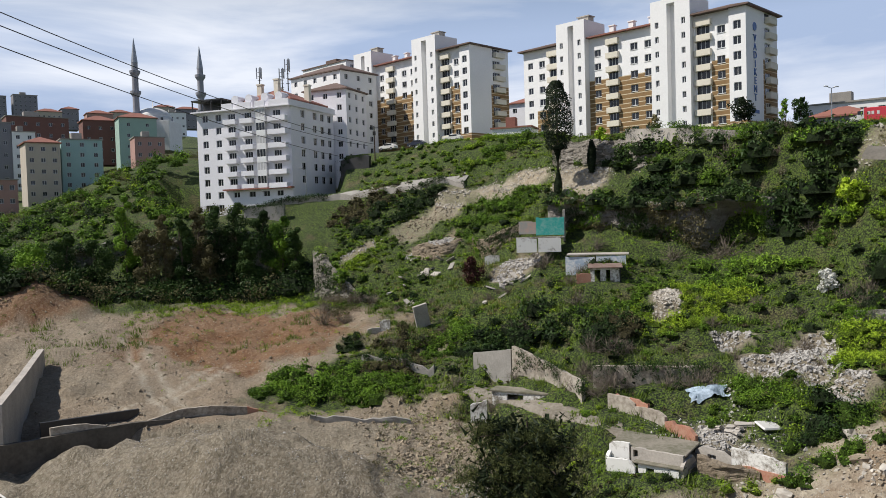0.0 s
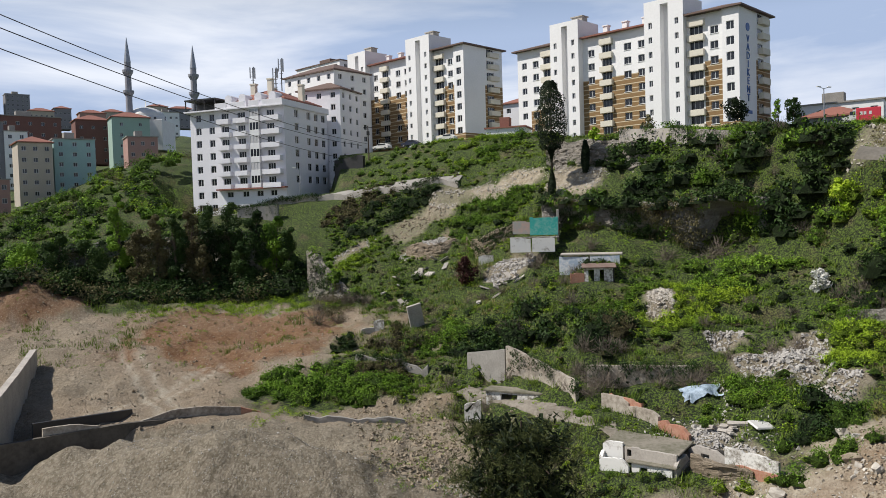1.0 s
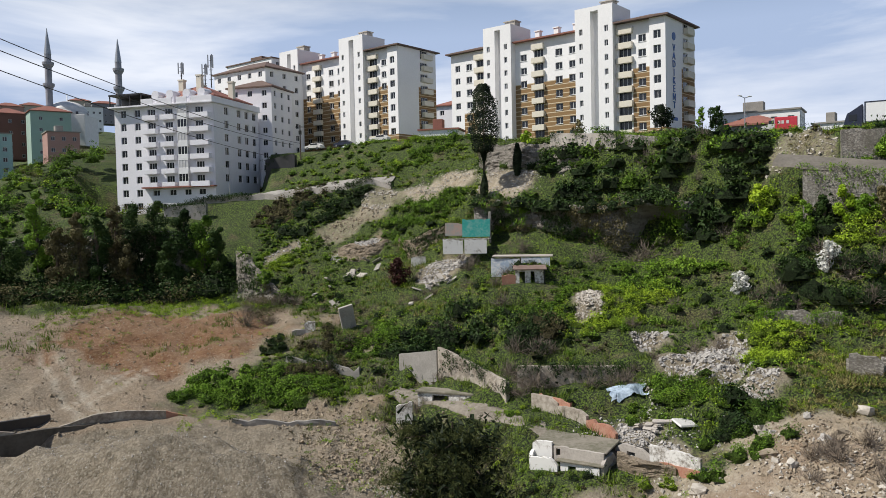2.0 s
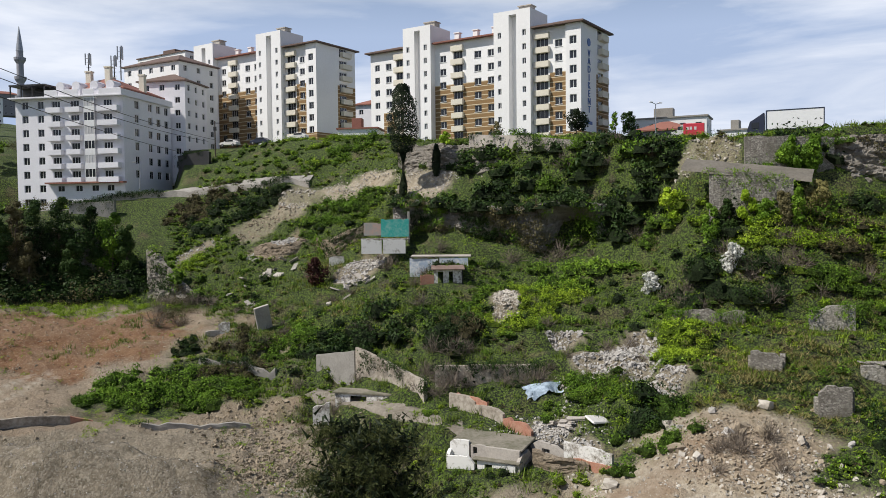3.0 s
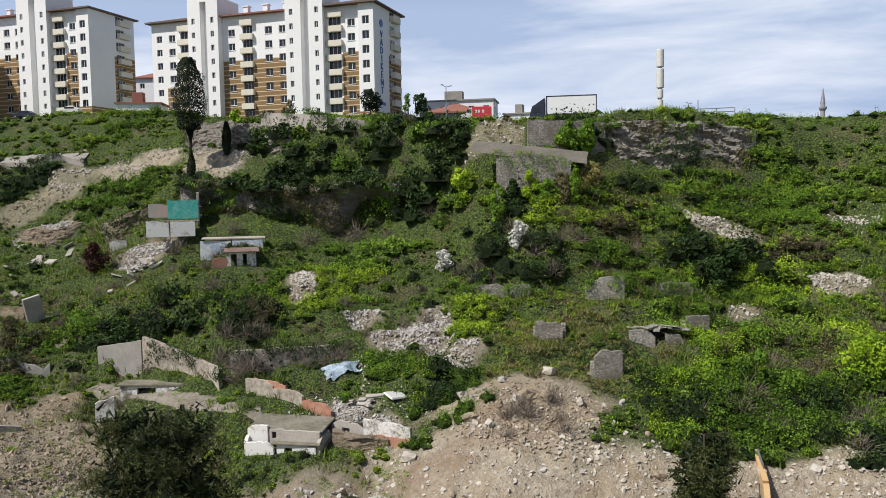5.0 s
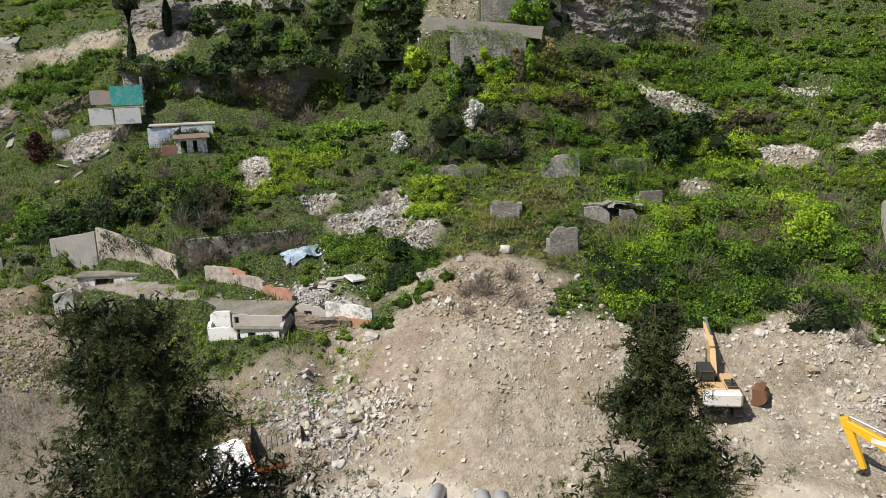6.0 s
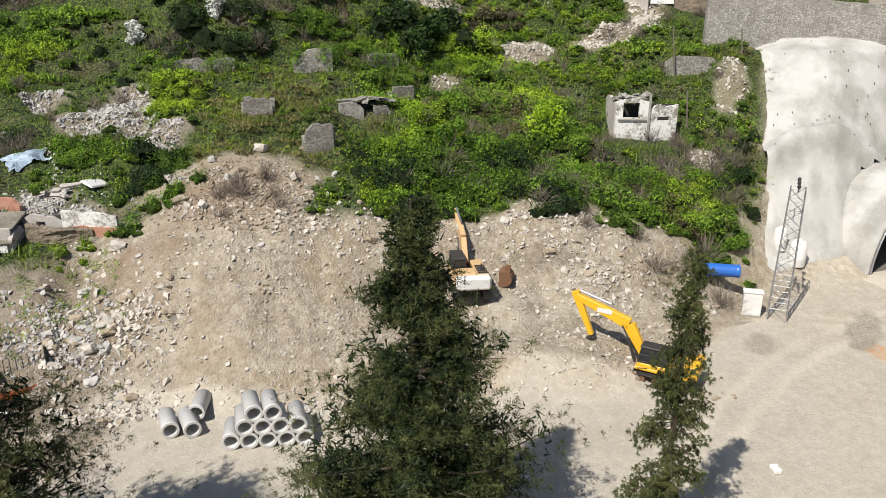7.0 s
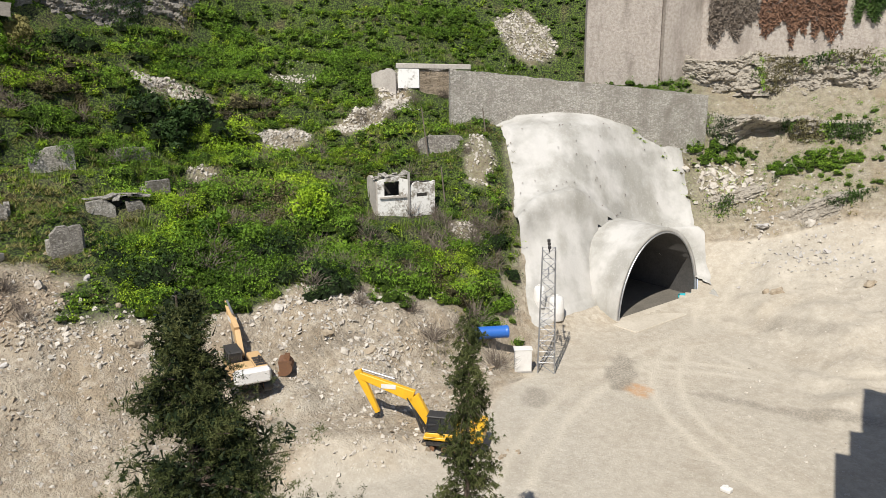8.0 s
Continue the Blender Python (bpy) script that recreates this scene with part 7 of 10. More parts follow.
def stone_shape(r, sub=1, flat=0.7):
    bm = bmesh.new()
    bmesh.ops.create_cube(bm, size=1.5)
    if sub > 1:
        bmesh.ops.subdivide_edges(bm, edges=bm.edges[:], cuts=1, use_grid_fill=True, smooth=0.25)
    bmesh.ops.triangulate(bm, faces=bm.faces)
    sx, sy, sz = r.uniform(0.7, 1.3), r.uniform(0.6, 1.1), flat * r.uniform(0.6, 1.1)
    for v in bm.verts:
        k = 1 + r.uniform(-0.33, 0.2)
        v.co = Vector((v.co.x * sx, v.co.y * sy, v.co.z * sz)) * k
    return bm


def stone_tris(r):
    """An angular broken stone."""
    bm = bmesh.new()
    bmesh.ops.create_icosphere(bm, subdivisions=1, radius=0.85)
    bmesh.ops.dissolve_verts(bm, verts=r.sample(bm.verts[:], 4))
    m = Euler((r.uniform(0, 6), r.uniform(0, 6), r.uniform(0, 6))).to_matrix() @ Matrix.Diagonal((r.uniform(0.7, 1.35), r.uniform(0.7, 1.0), r.uniform(0.5, 0.85)))
    for v in bm.verts:
        v.co = m @ (v.co * r.uniform(0.75, 1.15))
    bmesh.ops.triangulate(bm, faces=bm.faces)
    t = np.array([[v.co[:] for v in f.verts] for f in bm.faces]).reshape(-1, 3)
    bm.free()
    return t


def rubble():
    r, q = random.Random(8), np.random.default_rng(8)
    kinds = [stone_tris(r) for _ in range(14)]
    got = {"pale": [], "grey": [], "tan": [], "heap": []}

    def add(kind, x, y, lo, hi, power=2.0):
        clear = sprayed(x, y) < 0.5
        x, y = x[clear], y[clear]
        if not len(x):
            return
        size = lo + (hi - lo) * q.random(len(x)) ** power
        got[kind].append(strewn(kinds, x, y, size, q, 0.1, (0.6, 1.3))[:, :3])

    def patch(kind, n, cx, cy, rx, ry, turn, lo, hi):
        u, v = q.normal(size=n) * 0.48, q.normal(size=n) * 0.48
        c, s = math.cos(radians(turn)), math.sin(radians(turn))
        add(kind, cx + u * rx * c - v * ry * s, cy + u * rx * s + v * ry * c, lo, hi)

    # the spoil heap over the road
    x, y = in_band(8500, 18, 69, 45, 67, q)
    k = (cover(x, y)[:, 0] < 0.4) & (height(x, y) > 0.5)
    add("pale", x[k], y[k], 0.05, 0.34, 3.2)
    x, y = in_band(3200, 17, 70, 50, 68, q)
    k = (cover(x, y)[:, 0] < 0.4) & (lumps(x, y, 5.0) > 0.56)
    add("tan", x[k], y[k], 0.08, 0.4, 2.5)
    patch("pale", 480, 18.1, 45.6, 3.6, 1.8, -30, 0.12, 0.5)
    patch("grey", 1100, 17.6, 53.5, 6.0, 3.0, -60, 0.1, 0.42)
    patch("pale", 420, 22.0, 51.0, 4.0, 2.0, -60, 0.1, 0.55)
    patch("pale", 420, 50.5, 30.5, 4.5, 2.2, -25, 0.1, 0.42)
    patch("pale", 600, 52.5, 36.0, 8.0, 3.5, -35, 0.08, 0.45)
    patch("pale", 500, 36.0, 47.5, 8.0, 3.0, -40, 0.08, 0.4)
    patch("grey", 160, 25.5, 36.8, 2.2, 1.2, -40, 0.12, 0.5)
    # rubble between the ruins and on the terraces
    for kind, n, p in (("pale", 300, (27.6, 74.0, 3.0, 2.4, 0)), ("pale", 240, (83.4, 47.5, 2.6, 1.6, -60)), ("tan", 900, (33.5, 56.5, 8.0, 3.2, -38)), ("grey", 500, (22.5, 67.0, 6.0, 2.4, -35)), ("grey", 160, (27.5, 69.5, 3.0, 2.0, 0)), ("pale", 260, (83.0, 62.0, 4.5, 2.6, -60)), ("pale", 300, (96.0, 38.0, 4.0, 3.0, -50)),
                       ("pale", 900, (11.5, 135.5, 9.0, 3.0, -35)), ("pale", 700, (20.5, 126.0, 5.5, 2.4, -40)), ("grey", 260, (24.5, 122.0, 3.0, 2.0, -40)), ("tan", 1600, (0.5, 76.5, 8.0, 6.0, 0)), ("grey", 260, (2.0, 68.0, 3.0, 2.0, 0)), ("tan", 700, (-3.0, 70.0, 6.0, 4.0, 0))):
        patch(kind, int(n * 1.4), *p, 0.06, 0.30)
    for k, p in enumerate(BARE_PATCHES):
        kind = "tan" if k in (8, 10, 11, 14, 15) else "grey" if k < 7 or k in (12, 13) else "pale"
        n = int(min(1500, 115 * p[2] * p[3])) if k in (0, 1, 3, 4, 5, 6, 7, 12, 13, 16, 17, 18, 19, 20, 21, 23, 24) else int(min(700, 34 * p[2] * p[3]))
        a, rad = q.uniform(0, 2 * math.pi, n), np.sqrt(q.random(n))
        c, s = math.cos(radians(p[4])), math.sin(radians(p[4]))
        u, v = np.cos(a) * rad * p[2], np.sin(a) * rad * p[3]
        x, y = p[0] + u * c - v * s, p[1] + u * s + v * c
        near = oval(x, y, *p, 0.62) > 0.1
        add(kind, x[near], y[near], 0.09, 0.42, 1.7)
    # grains and clods over the gravel heap
    x, y = in_band(5200, -24, 3, 60, 76, q)
    k = oval(x, y, -16.8, 66.5, 19, 7, -4, 0.15) > 0.2
    add("heap", x[k], y[k], 0.03, 0.13, 3.0)
    # bare ground and the slope beside the tunnel
    x, y = in_band(6500, -32, -4, 80, 128, q)
    k = cover(x, y)[:, 0] < 0.5
    add("tan", x[k], y[k], 0.05, 0.30, 3.0)
    patch("pale", 500, 99.0, 8.0, 9.0, 5.0, 90, 0.08, 0.6)
    patch("pale", 260, 101.5, 11.0, 5.0, 2.0, 90, 0.15, 0.9)
    patch("grey", 300, 92.0, 0.0, 8.0, 4.0, 90, 0.06, 0.4)
    x, y = in_band(4600, 74, 96, 50, 112, q)
    k = lumps(x, y, 8.0) > 0.4
    add("pale", x[k], y[k], 0.03, 0.26, 4.0)
    for kind, mat, label in (("pale", STONE_PALE, "pale broken limestone strewn over spoil and terraces"), ("grey", STONE_GREY, "grey demolition rubble between the ruins"), ("tan", STONE_TAN, "earthy tan stones on the bare ground"), ("heap", STONE_GREY, "small grey clods on the gravel heap")):
        tagged(quads_object("rubble", np.concatenate(got[kind]), mat, 3), label, "rubble", kind="stuff")
    # single boulders
    shapes = []
    for k in range(8):
        bm = stone_shape(r, 2, 0.75)
        me = bpy.data.meshes.new("boulder")
        bm.to_mesh(me)
        bm.free()
        me.materials.append((STONE_PALE, STONE_TAN, STONE_GREY)[k % 3])
        shapes.append(me)
    spots = []
    for n, a0, a1, d0, d1, lo, hi in ((26, 17, 27, 47, 58, 0.2, 0.48), (46, 17.5, 22.5, 52, 62, 0.18, 0.45), (12, 28, 52, 56, 66, 0.25, 0.5), (12, 22, 34, 60, 70, 0.3, 0.7), (10, 54, 68, 56, 66, 0.25, 0.5), (6, 84, 94, 84, 100, 0.3, 0.7)):
        for _ in range(n):
            a, d = radians(r.uniform(a0, a1)), r.uniform(d0, d1)
            spots.append((d * math.sin(a), d * math.cos(a), r.uniform(lo, hi)))
    for x, y, s in spots:
        me = r.choice(shapes)
        o = new("boulder", me)
        o.matrix_world = Matrix.Translation((x, y, ground_z(x, y) + s * 0.25)) @ Euler((r.uniform(-0.4, 0.4), r.uniform(-0.4, 0.4), r.uniform(0, 6))).to_matrix().to_4x4() @ Matrix.Scale(s, 4)
        tagged(o, "rough limestone boulder lying on the spoil", "boulder", "boulders")


rubble()


def fallen_slabs():
    """Broken floor slabs of pulled-down houses."""
    r = random.Random(19)
    for cx, cy, n, sx, sy in ((-2.0, 122.0, 12, 4.5, 2.2), (9.0, 107.8, 14, 4.0, 2.0), (-5.5, 116.0, 6, 3.0, 1.6), (24.2, 67.6, 7, 2.6, 1.4)):
        for _ in range(n):
            bm = bmesh.new()
            w, l = r.uniform(0.3, 0.95), r.uniform(0.12, 0.5)
            box(bm, -w, w, -l, l, -0.1, 0.1, bevel=0.02)
            for v in bm.verts:
                v.co += Vector((r.uniform(-0.12, 0.12), r.uniform(-0.12, 0.12), 0))
            ob = part("fallen_slab", bm, PALE_CONCRETE if r.random() < 0.7 else CONCRETE)
            x, y = cx + r.gauss(0, 0.5) * sx, cy + r.gauss(0, 0.5) * sy
            ob.matrix_world = pose(x, y, ground_z(x, y) + 0.3, r.uniform(-35, 35), r.uniform(-35, 35), r.uniform(0, 180))
            tagged(ob, "broken concrete slab lying tilted in rubble", "slab", "fallen slabs")


fallen_slabs()

# ---- machines and materials of the site ----
YELLOW = plain("yellow machine paint", (0.80, 0.45, 0.02), (0.66, 0.36, 0.02), 1.0, 9.0, 0.4, bump=0.05)
FADED_ORANGE = plain("faded orange machine paint", (0.60, 0.40, 0.19), (0.50, 0.33, 0.17), 1.0, 8.0, 0.55, bump=0.1)
OFF_WHITE = plain("off-white paint", (0.72, 0.71, 0.68), (0.60, 0.58, 0.55), 0.8, 7.0, 0.5, bump=0.05)
BLACK = plain("black rubber and steel", (0.022, 0.022, 0.024), (0.05, 0.045, 0.04), 2.0, 12.0, 0.6, bump=0.2)
RUST = plain("rusty steel", (0.24, 0.12, 0.06), (0.15, 0.085, 0.055), 1.5, 9.0, 0.8, 0.3)
BLUE_PIPE = plain("blue plastic", (0.02, 0.11, 0.42), (0.03, 0.14, 0.48), 1.0, 9.0, 0.4, bump=0.05)
CYAN = plain("turquoise paint", (0.02, 0.42, 0.50), (0.03, 0.36, 0.42), 1.0, 9.0, 0.5, bump=0.05)
PIPE_GREY = plain("new concrete pipe", (0.56, 0.55, 0.53), (0.45, 0.44, 0.42), 1.2, 10.0, 0.85, bump=0.15)


def excavator(x, y, heading, paint, weight, label, arm, z=None, cab_left=True):
    """A tracked excavator; arm holds reach and height of boom foot, bend, tip, stick end and bucket tip."""
    g = ground_z(x, y) if z is None else z
    ex = thing("excavator", pose(x, y, g, 0, 0, heading), label, "excavator")
    for s in (-1, 1):
        bm = bmesh.new()
        prof = []
        for k in range(24):
            a = 2 * math.pi * k / 24
            prof.append((2.2 * max(-0.8, min(0.8, 1.6 * math.sin(a))) / 0.8 * 0.82 + 0.42 * math.sin(a), 0.45 + 0.43 * math.cos(a)))
        rings = [[bm.verts.new((s * 1.15 + w, py, pz)) for py, pz in prof] for w in (-0.3, 0.3)]
        for k in range(24):
            bm.faces.new((rings[0][k], rings[0][(k + 1) % 24], rings[1][(k + 1) % 24], rings[1][k]))
        for w in rings:
            inner = [bm.verts.new((v.co.x, v.co.y * 0.93, 0.45 + (v.co.z - 0.45) * 0.7)) for v in w]
            for k in range(24):
                bm.faces.new((w[k], w[(k + 1) % 24], inner[(k + 1) % 24], inner[k]))
        for k in range(18):
            yk = -2.0 + 4.0 * k / 17
            box(bm, s * 1.15 - 0.31, s * 1.15 + 0.31, yk - 0.06, yk + 0.06, 0.86, 0.92)
        bmesh.ops.recalc_face_normals(bm, faces=bm.faces)
        track = part("track", bm, BLACK, ex)
        for k in range(5):
            bm = bmesh.new()
            rod(bm, (s * 1.15 - 0.25, -1.75 + 0.875 * k, 0.45), (s * 1.15 + 0.25, -1.75 + 0.875 * k, 0.45), 0.27 if k in (0, 4) else 0.2, n=14)
            part("track_roller", bm, RUST, track)
    bm = bmesh.new()
    box(bm, -0.85, 0.85, -1.2, 1.2, 0.4, 0.85, bevel=0.05)
    rod(bm, (0, 0, 0.85), (0, 0, 1.05), 0.65, n=20)
    part("undercarriage", bm, BLACK, ex)
    bm = bmesh.new()
    box(bm, -1.3, 1.3, -2.1, 1.5, 1.05, 1.3, bevel=0.05)
    box(bm, 0.35, 1.3, -2.0, 1.2, 1.3, 2.05, bevel=0.08)
    box(bm, -1.3, 0.35, -2.0, -0.75, 1.3, 2.15, bevel=0.08)
    part("upper_body", bm, paint, ex)
    bm = bmesh.new()
    box(bm, -1.32, 1.32, -2.75, -2.0, 1.05, 2.1, bevel=0.16)
    part("counterweight", bm, weight, ex)
    bm = bmesh.new()
    box(bm, -1.29, -0.27, -0.71, 1.41, 1.28, 1.6, bevel=0.04)
    cab = part("cab", bm, [paint], ex)
    bm = bmesh.new()
    box(bm, -1.3, -0.26, -0.72, 1.25, 2.78, 2.9, bevel=0.05)
    part("cab_roof", bm, BLACK, cab)
    for px in (-1.23, -0.33):
        for py, lean in ((-0.65, 0.0), (0.3, 0.0), (1.35, -0.22)):
            bm = bmesh.new()
            rod(bm, (px, py, 1.6), (px, py + lean, 2.8), 0.05, n=6)
            part("cab_post", bm, BLACK, cab)
    bm = bmesh.new()
    vs = box(bm, -1.2, -0.36, -0.62, 1.33, 1.6, 2.78)
    for v in vs:
        if v.co.y > 1 and v.co.z > 2:
            v.co.y -= 0.22
    part("cab_glass", bm, DARK_GLASS, cab)
    bm = bmesh.new()
    for k in range(3):
        rod(bm, (-1.45, 1.3, 1.3 + 0.5 * k), (-1.3, 0.6, 1.3 + 0.5 * k), 0.02, n=5)
    part("handrail", bm, BLACK, ex)
    bm = bmesh.new()
    for k in range(4):
        box(bm, 0.45, 1.2, -1.8 + 0.45 * k, -1.5 + 0.45 * k, 2.05, 2.1)
    rod(bm, (0.8, -1.2, 2.05), (0.8, -1.2, 2.6), 0.07, n=8)
    part("engine_grille", bm, BLACK, ex)

    def beam(name, p, q, deep0, deep1, wide, mat, label=""):
        bm = bmesh.new()
        a, b = Vector((0.05, p[0], p[1])), Vector((0.05, q[0], q[1]))
        d = (b - a).normalized()
        n = Vector((0, -d.z, d.y))
        vs = []
        for c, h in ((a, deep0), (b, deep1)):
            vs.append([bm.verts.new(c + Vector((s * wide / 2, 0, 0)) + n * t * h / 2) for s, t in ((-1, -1), (1, -1), (1, 1), (-1, 1))])
        for k in range(4):
            bm.faces.new((vs[0][k], vs[0][(k + 1) % 4], vs[1][(k + 1) % 4], vs[1][k]))
        bm.faces.new(reversed(vs[0]))
        bm.faces.new(vs[1])
        bmesh.ops.bevel(bm, geom=bm.edges[:], offset=0.03, segments=1, affect="EDGES")
        return bm

    foot, bend, tip, elbow, toe = arm
    bm = beam("boom", foot, bend, 0.55, 0.85, 0.42, paint)
    b2 = beam("boom", bend, tip, 0.85, 0.45, 0.42, paint)
    me = bpy.data.meshes.new("t")
    b2.to_mesh(me)
    b2.free()
    bm.from_mesh(me)
    bpy.data.meshes.remove(me)
    boom = part("boom", bm, paint, ex)
    mid = ((bend[0] + tip[0]) / 2, (bend[1] + tip[1]) / 2)
    for s in (-1, 1):
        bm = bmesh.new()
        rod(bm, (s * 0.35, foot[0] + 0.5, foot[1] - 0.55), (s * 0.35, (foot[0] + bend[0]) / 2 + 0.5, (foot[1] + bend[1]) / 2 + 0.1), 0.09, n=10)
        rod(bm, (s * 0.35, (foot[0] + bend[0]) / 2 + 0.5, (foot[1] + bend[1]) / 2 + 0.1), (s * 0.3, bend[0] + 0.4, bend[1] - 0.05), 0.05, n=10)
        part("boom_cylinder", bm, BLACK, boom)
    bm = bmesh.new()
    rod(bm, (0.05, mid[0] - 0.6, mid[1] + 0.55), (0.05, tip[0] - 0.2, tip[1] + 0.45), 0.09, n=10)
    part("stick_cylinder", bm, GREY_METAL, boom)
    bm = bmesh.new()
    for s in (-0.235, 0.235):
        box(bm, 0.05 + s - 0.01, 0.05 + s + 0.01, mid[0] - 0.75, mid[0] + 0.35, mid[1] - 0.16, mid[1] + 0.18)
    part("maker_plate", bm, OFF_WHITE, boom)
    bm = beam("stick", (tip[0] + (tip[0] - elbow[0]) * 0.12, tip[1] + (tip[1] - elbow[1]) * 0.12), elbow, 0.6, 0.34, 0.34, paint)
    stick = part("stick", bm, paint, ex)
    bm = beam("bucket", elbow, toe, 0.3, 0.24, 0.3, BLACK)
    d = Vector((0, toe[0] - elbow[0], toe[1] - elbow[1]))
    c = Vector((0.05, elbow[0], elbow[1])) + d * 0.55
    box(bm, -0.28, 0.38, c.y - 0.25, c.y + 0.25, c.z - 0.4, c.z + 0.3, bevel=0.05)
    part("breaker", bm, BLACK, ex, "dark steel breaker")
    return ex


excavator(46.5, 22.6, 13.6, YELLOW, YELLOW, "yellow tracked excavator with lowered breaker arm on the spoil", [(1.3, 1.7), (2.5, 3.7), (6.5, 5.0), (5.2, 2.2), (6.4, 0.1)])
excavator(42.6, 37.4, -38.0, FADED_ORANGE, OFF_WHITE, "faded orange excavator with white counterweight, arm reaching to the bank", [(1.3, 1.7), (2.6, 3.3), (6.0, 4.4), (7.6, 2.6), (7.4, 1.9)])


def loose_bucket(x, y):
    b = thing("excavator_bucket", pose(x, y, ground_z(x, y) + 0.05, 0, 0, 30), "rusty excavator bucket lying on the spoil", "bucket")
    bm = bmesh.new()
    n = 10
    prof = [(0.65 * math.cos(a) * 1.1, 0.65 + 0.62 * math.sin(a)) for a in [math.pi * (0.35 + 1.25 * k / n) for k in range(n + 1)]]
    outer = [[bm.verts.new((w, p, z)) for p, z in prof] for w in (-0.7, 0.7)]
    for k in range(n):
        bm.faces.new((outer[0][k], outer[0][k + 1], outer[1][k + 1], outer[1][k]))
    for w in outer:
        bm.faces.new(w)
    for k in range(5):
        box(bm, -0.68 + 0.3 * k, -0.52 + 0.3 * k, prof[-1][0], prof[-1][0] + 0.25, prof[-1][1] - 0.05, prof[-1][1] + 0.05)
    bmesh.ops.recalc_face_normals(bm, faces=bm.faces)
    part("shell", bm, RUST, b)
    bm = bmesh.new()
    for s in (-0.2, 0.2):
        box(bm, s - 0.04, s + 0.04, -0.5, -0.1, 1.15, 1.6, bevel=0.02)
    part("bracket", bm, RUST, b)


loose_bucket(45.6, 36.2)


def pipe_stack():
    """Concrete pipes by the road: a stack of eleven and three loose ones."""
    def one():
        bm = bmesh.new()
        n, l, ro, ri = 28, 2.1, 0.52, 0.41
        rings = []
        for y, r in ((0, ri), (0, ro + 0.03), (0.22, ro + 0.03), (0.26, ro), (l, ro), (l, ri)):
            rings.append([bm.verts.new((r * math.cos(2 * math.pi * k / n), y, r * math.sin(2 * math.pi * k / n))) for k in range(n)])
        for a, b in zip(rings, rings[1:] + rings[:1]):
            for k in range(n):
                bm.faces.new((a[k], a[(k + 1) % n], b[(k + 1) % n], b[k]))
        bmesh.ops.recalc_face_normals(bm, faces=bm.faces)
        for f in bm.faces:
            f.smooth = abs(f.normal.y) < 0.7
        return part("concrete_pipe", bm, PIPE_GREY)

    first = one()
    tagged(first, "pale grey concrete pipe in the stack by the road", "pipe", "concrete pipes")
    spots = []
    o, u, into = Vector((20.8, 36.9)), Vector((0.77, -0.64)), -34.0
    for row, xs in enumerate(((0, 1.1, 2.2, 3.3, 4.4), (0.9, 1.95, 3.0, 4.05), (1.5, 2.6))):
        for s in xs:
            spots.append((o.x + u.x * s, o.y + u.y * s, 0.55 + row * 0.92, into + (s * 37 % 7) - 3 + row * 2, -(row * 0.0)))
    spots += [(18.9, 40.6, 0.55, -22, 0), (19.9, 39.7, 0.55, -18, 0), (20.9, 41.0, 0.75, -44, 0)]
    for k, (x, y, z, h, t) in enumerate(spots):
        m = pose(x, y, z + 0.02, 0, 0, h)
        if k == 0:
            first.matrix_world = m
        else:
            c = copy_thing(first, m)
            if k > 10:
                tagged(c, "pale grey concrete pipe lying loose beside the stack", "pipe", "concrete pipes")


pipe_stack()


def lattice_pylon(x, y, h):
    p = thing("lattice_pylon", pose(x, y, ground_z(x, y), 0, 0, 20), "slim grey lattice power pylon with three insulators", "pylon")
    legs = [(-1, -1), (1, -1), (1, 1), (-1, 1)]
    w = lambda z: 0.75 - 0.2 * z / h
    for sx, sy in legs:
        bm = bmesh.new()
        rod(bm, (sx * w(0), sy * w(0), -0.2), (sx * w(h), sy * w(h), h), 0.055, n=5)
        part("leg", bm, GREY_METAL, p)
    bm = bmesh.new()
    n = 11
    for k in range(n):
        z0, z1 = h * k / n, h * (k + 1) / n
        for (ax, ay), (bx, by) in zip(legs, legs[1:] + legs[:1]):
            a, b = ((ax, ay), (bx, by)) if k % 2 else ((bx, by), (ax, ay))
            rod(bm, (a[0] * w(z0), a[1] * w(z0), z0), (b[0] * w(z1), b[1] * w(z1), z1), 0.03, n=4)
            rod(bm, (ax * w(z1), ay * w(z1), z1), (bx * w(z1), by * w(z1), z1), 0.025, n=4)
    part("bracing", bm, GREY_METAL, p)
    bm = bmesh.new()
    box(bm, -1.3, 1.3, -0.06, 0.06, h - 0.1, h + 0.02)
    box(bm, -0.9, 0.9, -0.05, 0.05, h - 2.0, h - 1.9)
    box(bm, 0.3, 1.5, -0.04, 0.04, h - 2.7, h - 2.62)
    part("crossarm", bm, GREY_METAL, p)
    for s in (-1.2, 0.05, 1.2):
        bm = bmesh.new()
        lathe(bm, [(0.04, h), (0.05, h + 0.25), (0.14, h + 0.3), (0.15, h + 0.5), (0.05, h + 0.58)], 10)
        bmesh.ops.translate(bm, verts=bm.verts, vec=(s, 0, 0))
        part("insulator", bm, BLACK, p)


lattice_pylon(62.9, 20.8, 11.2)


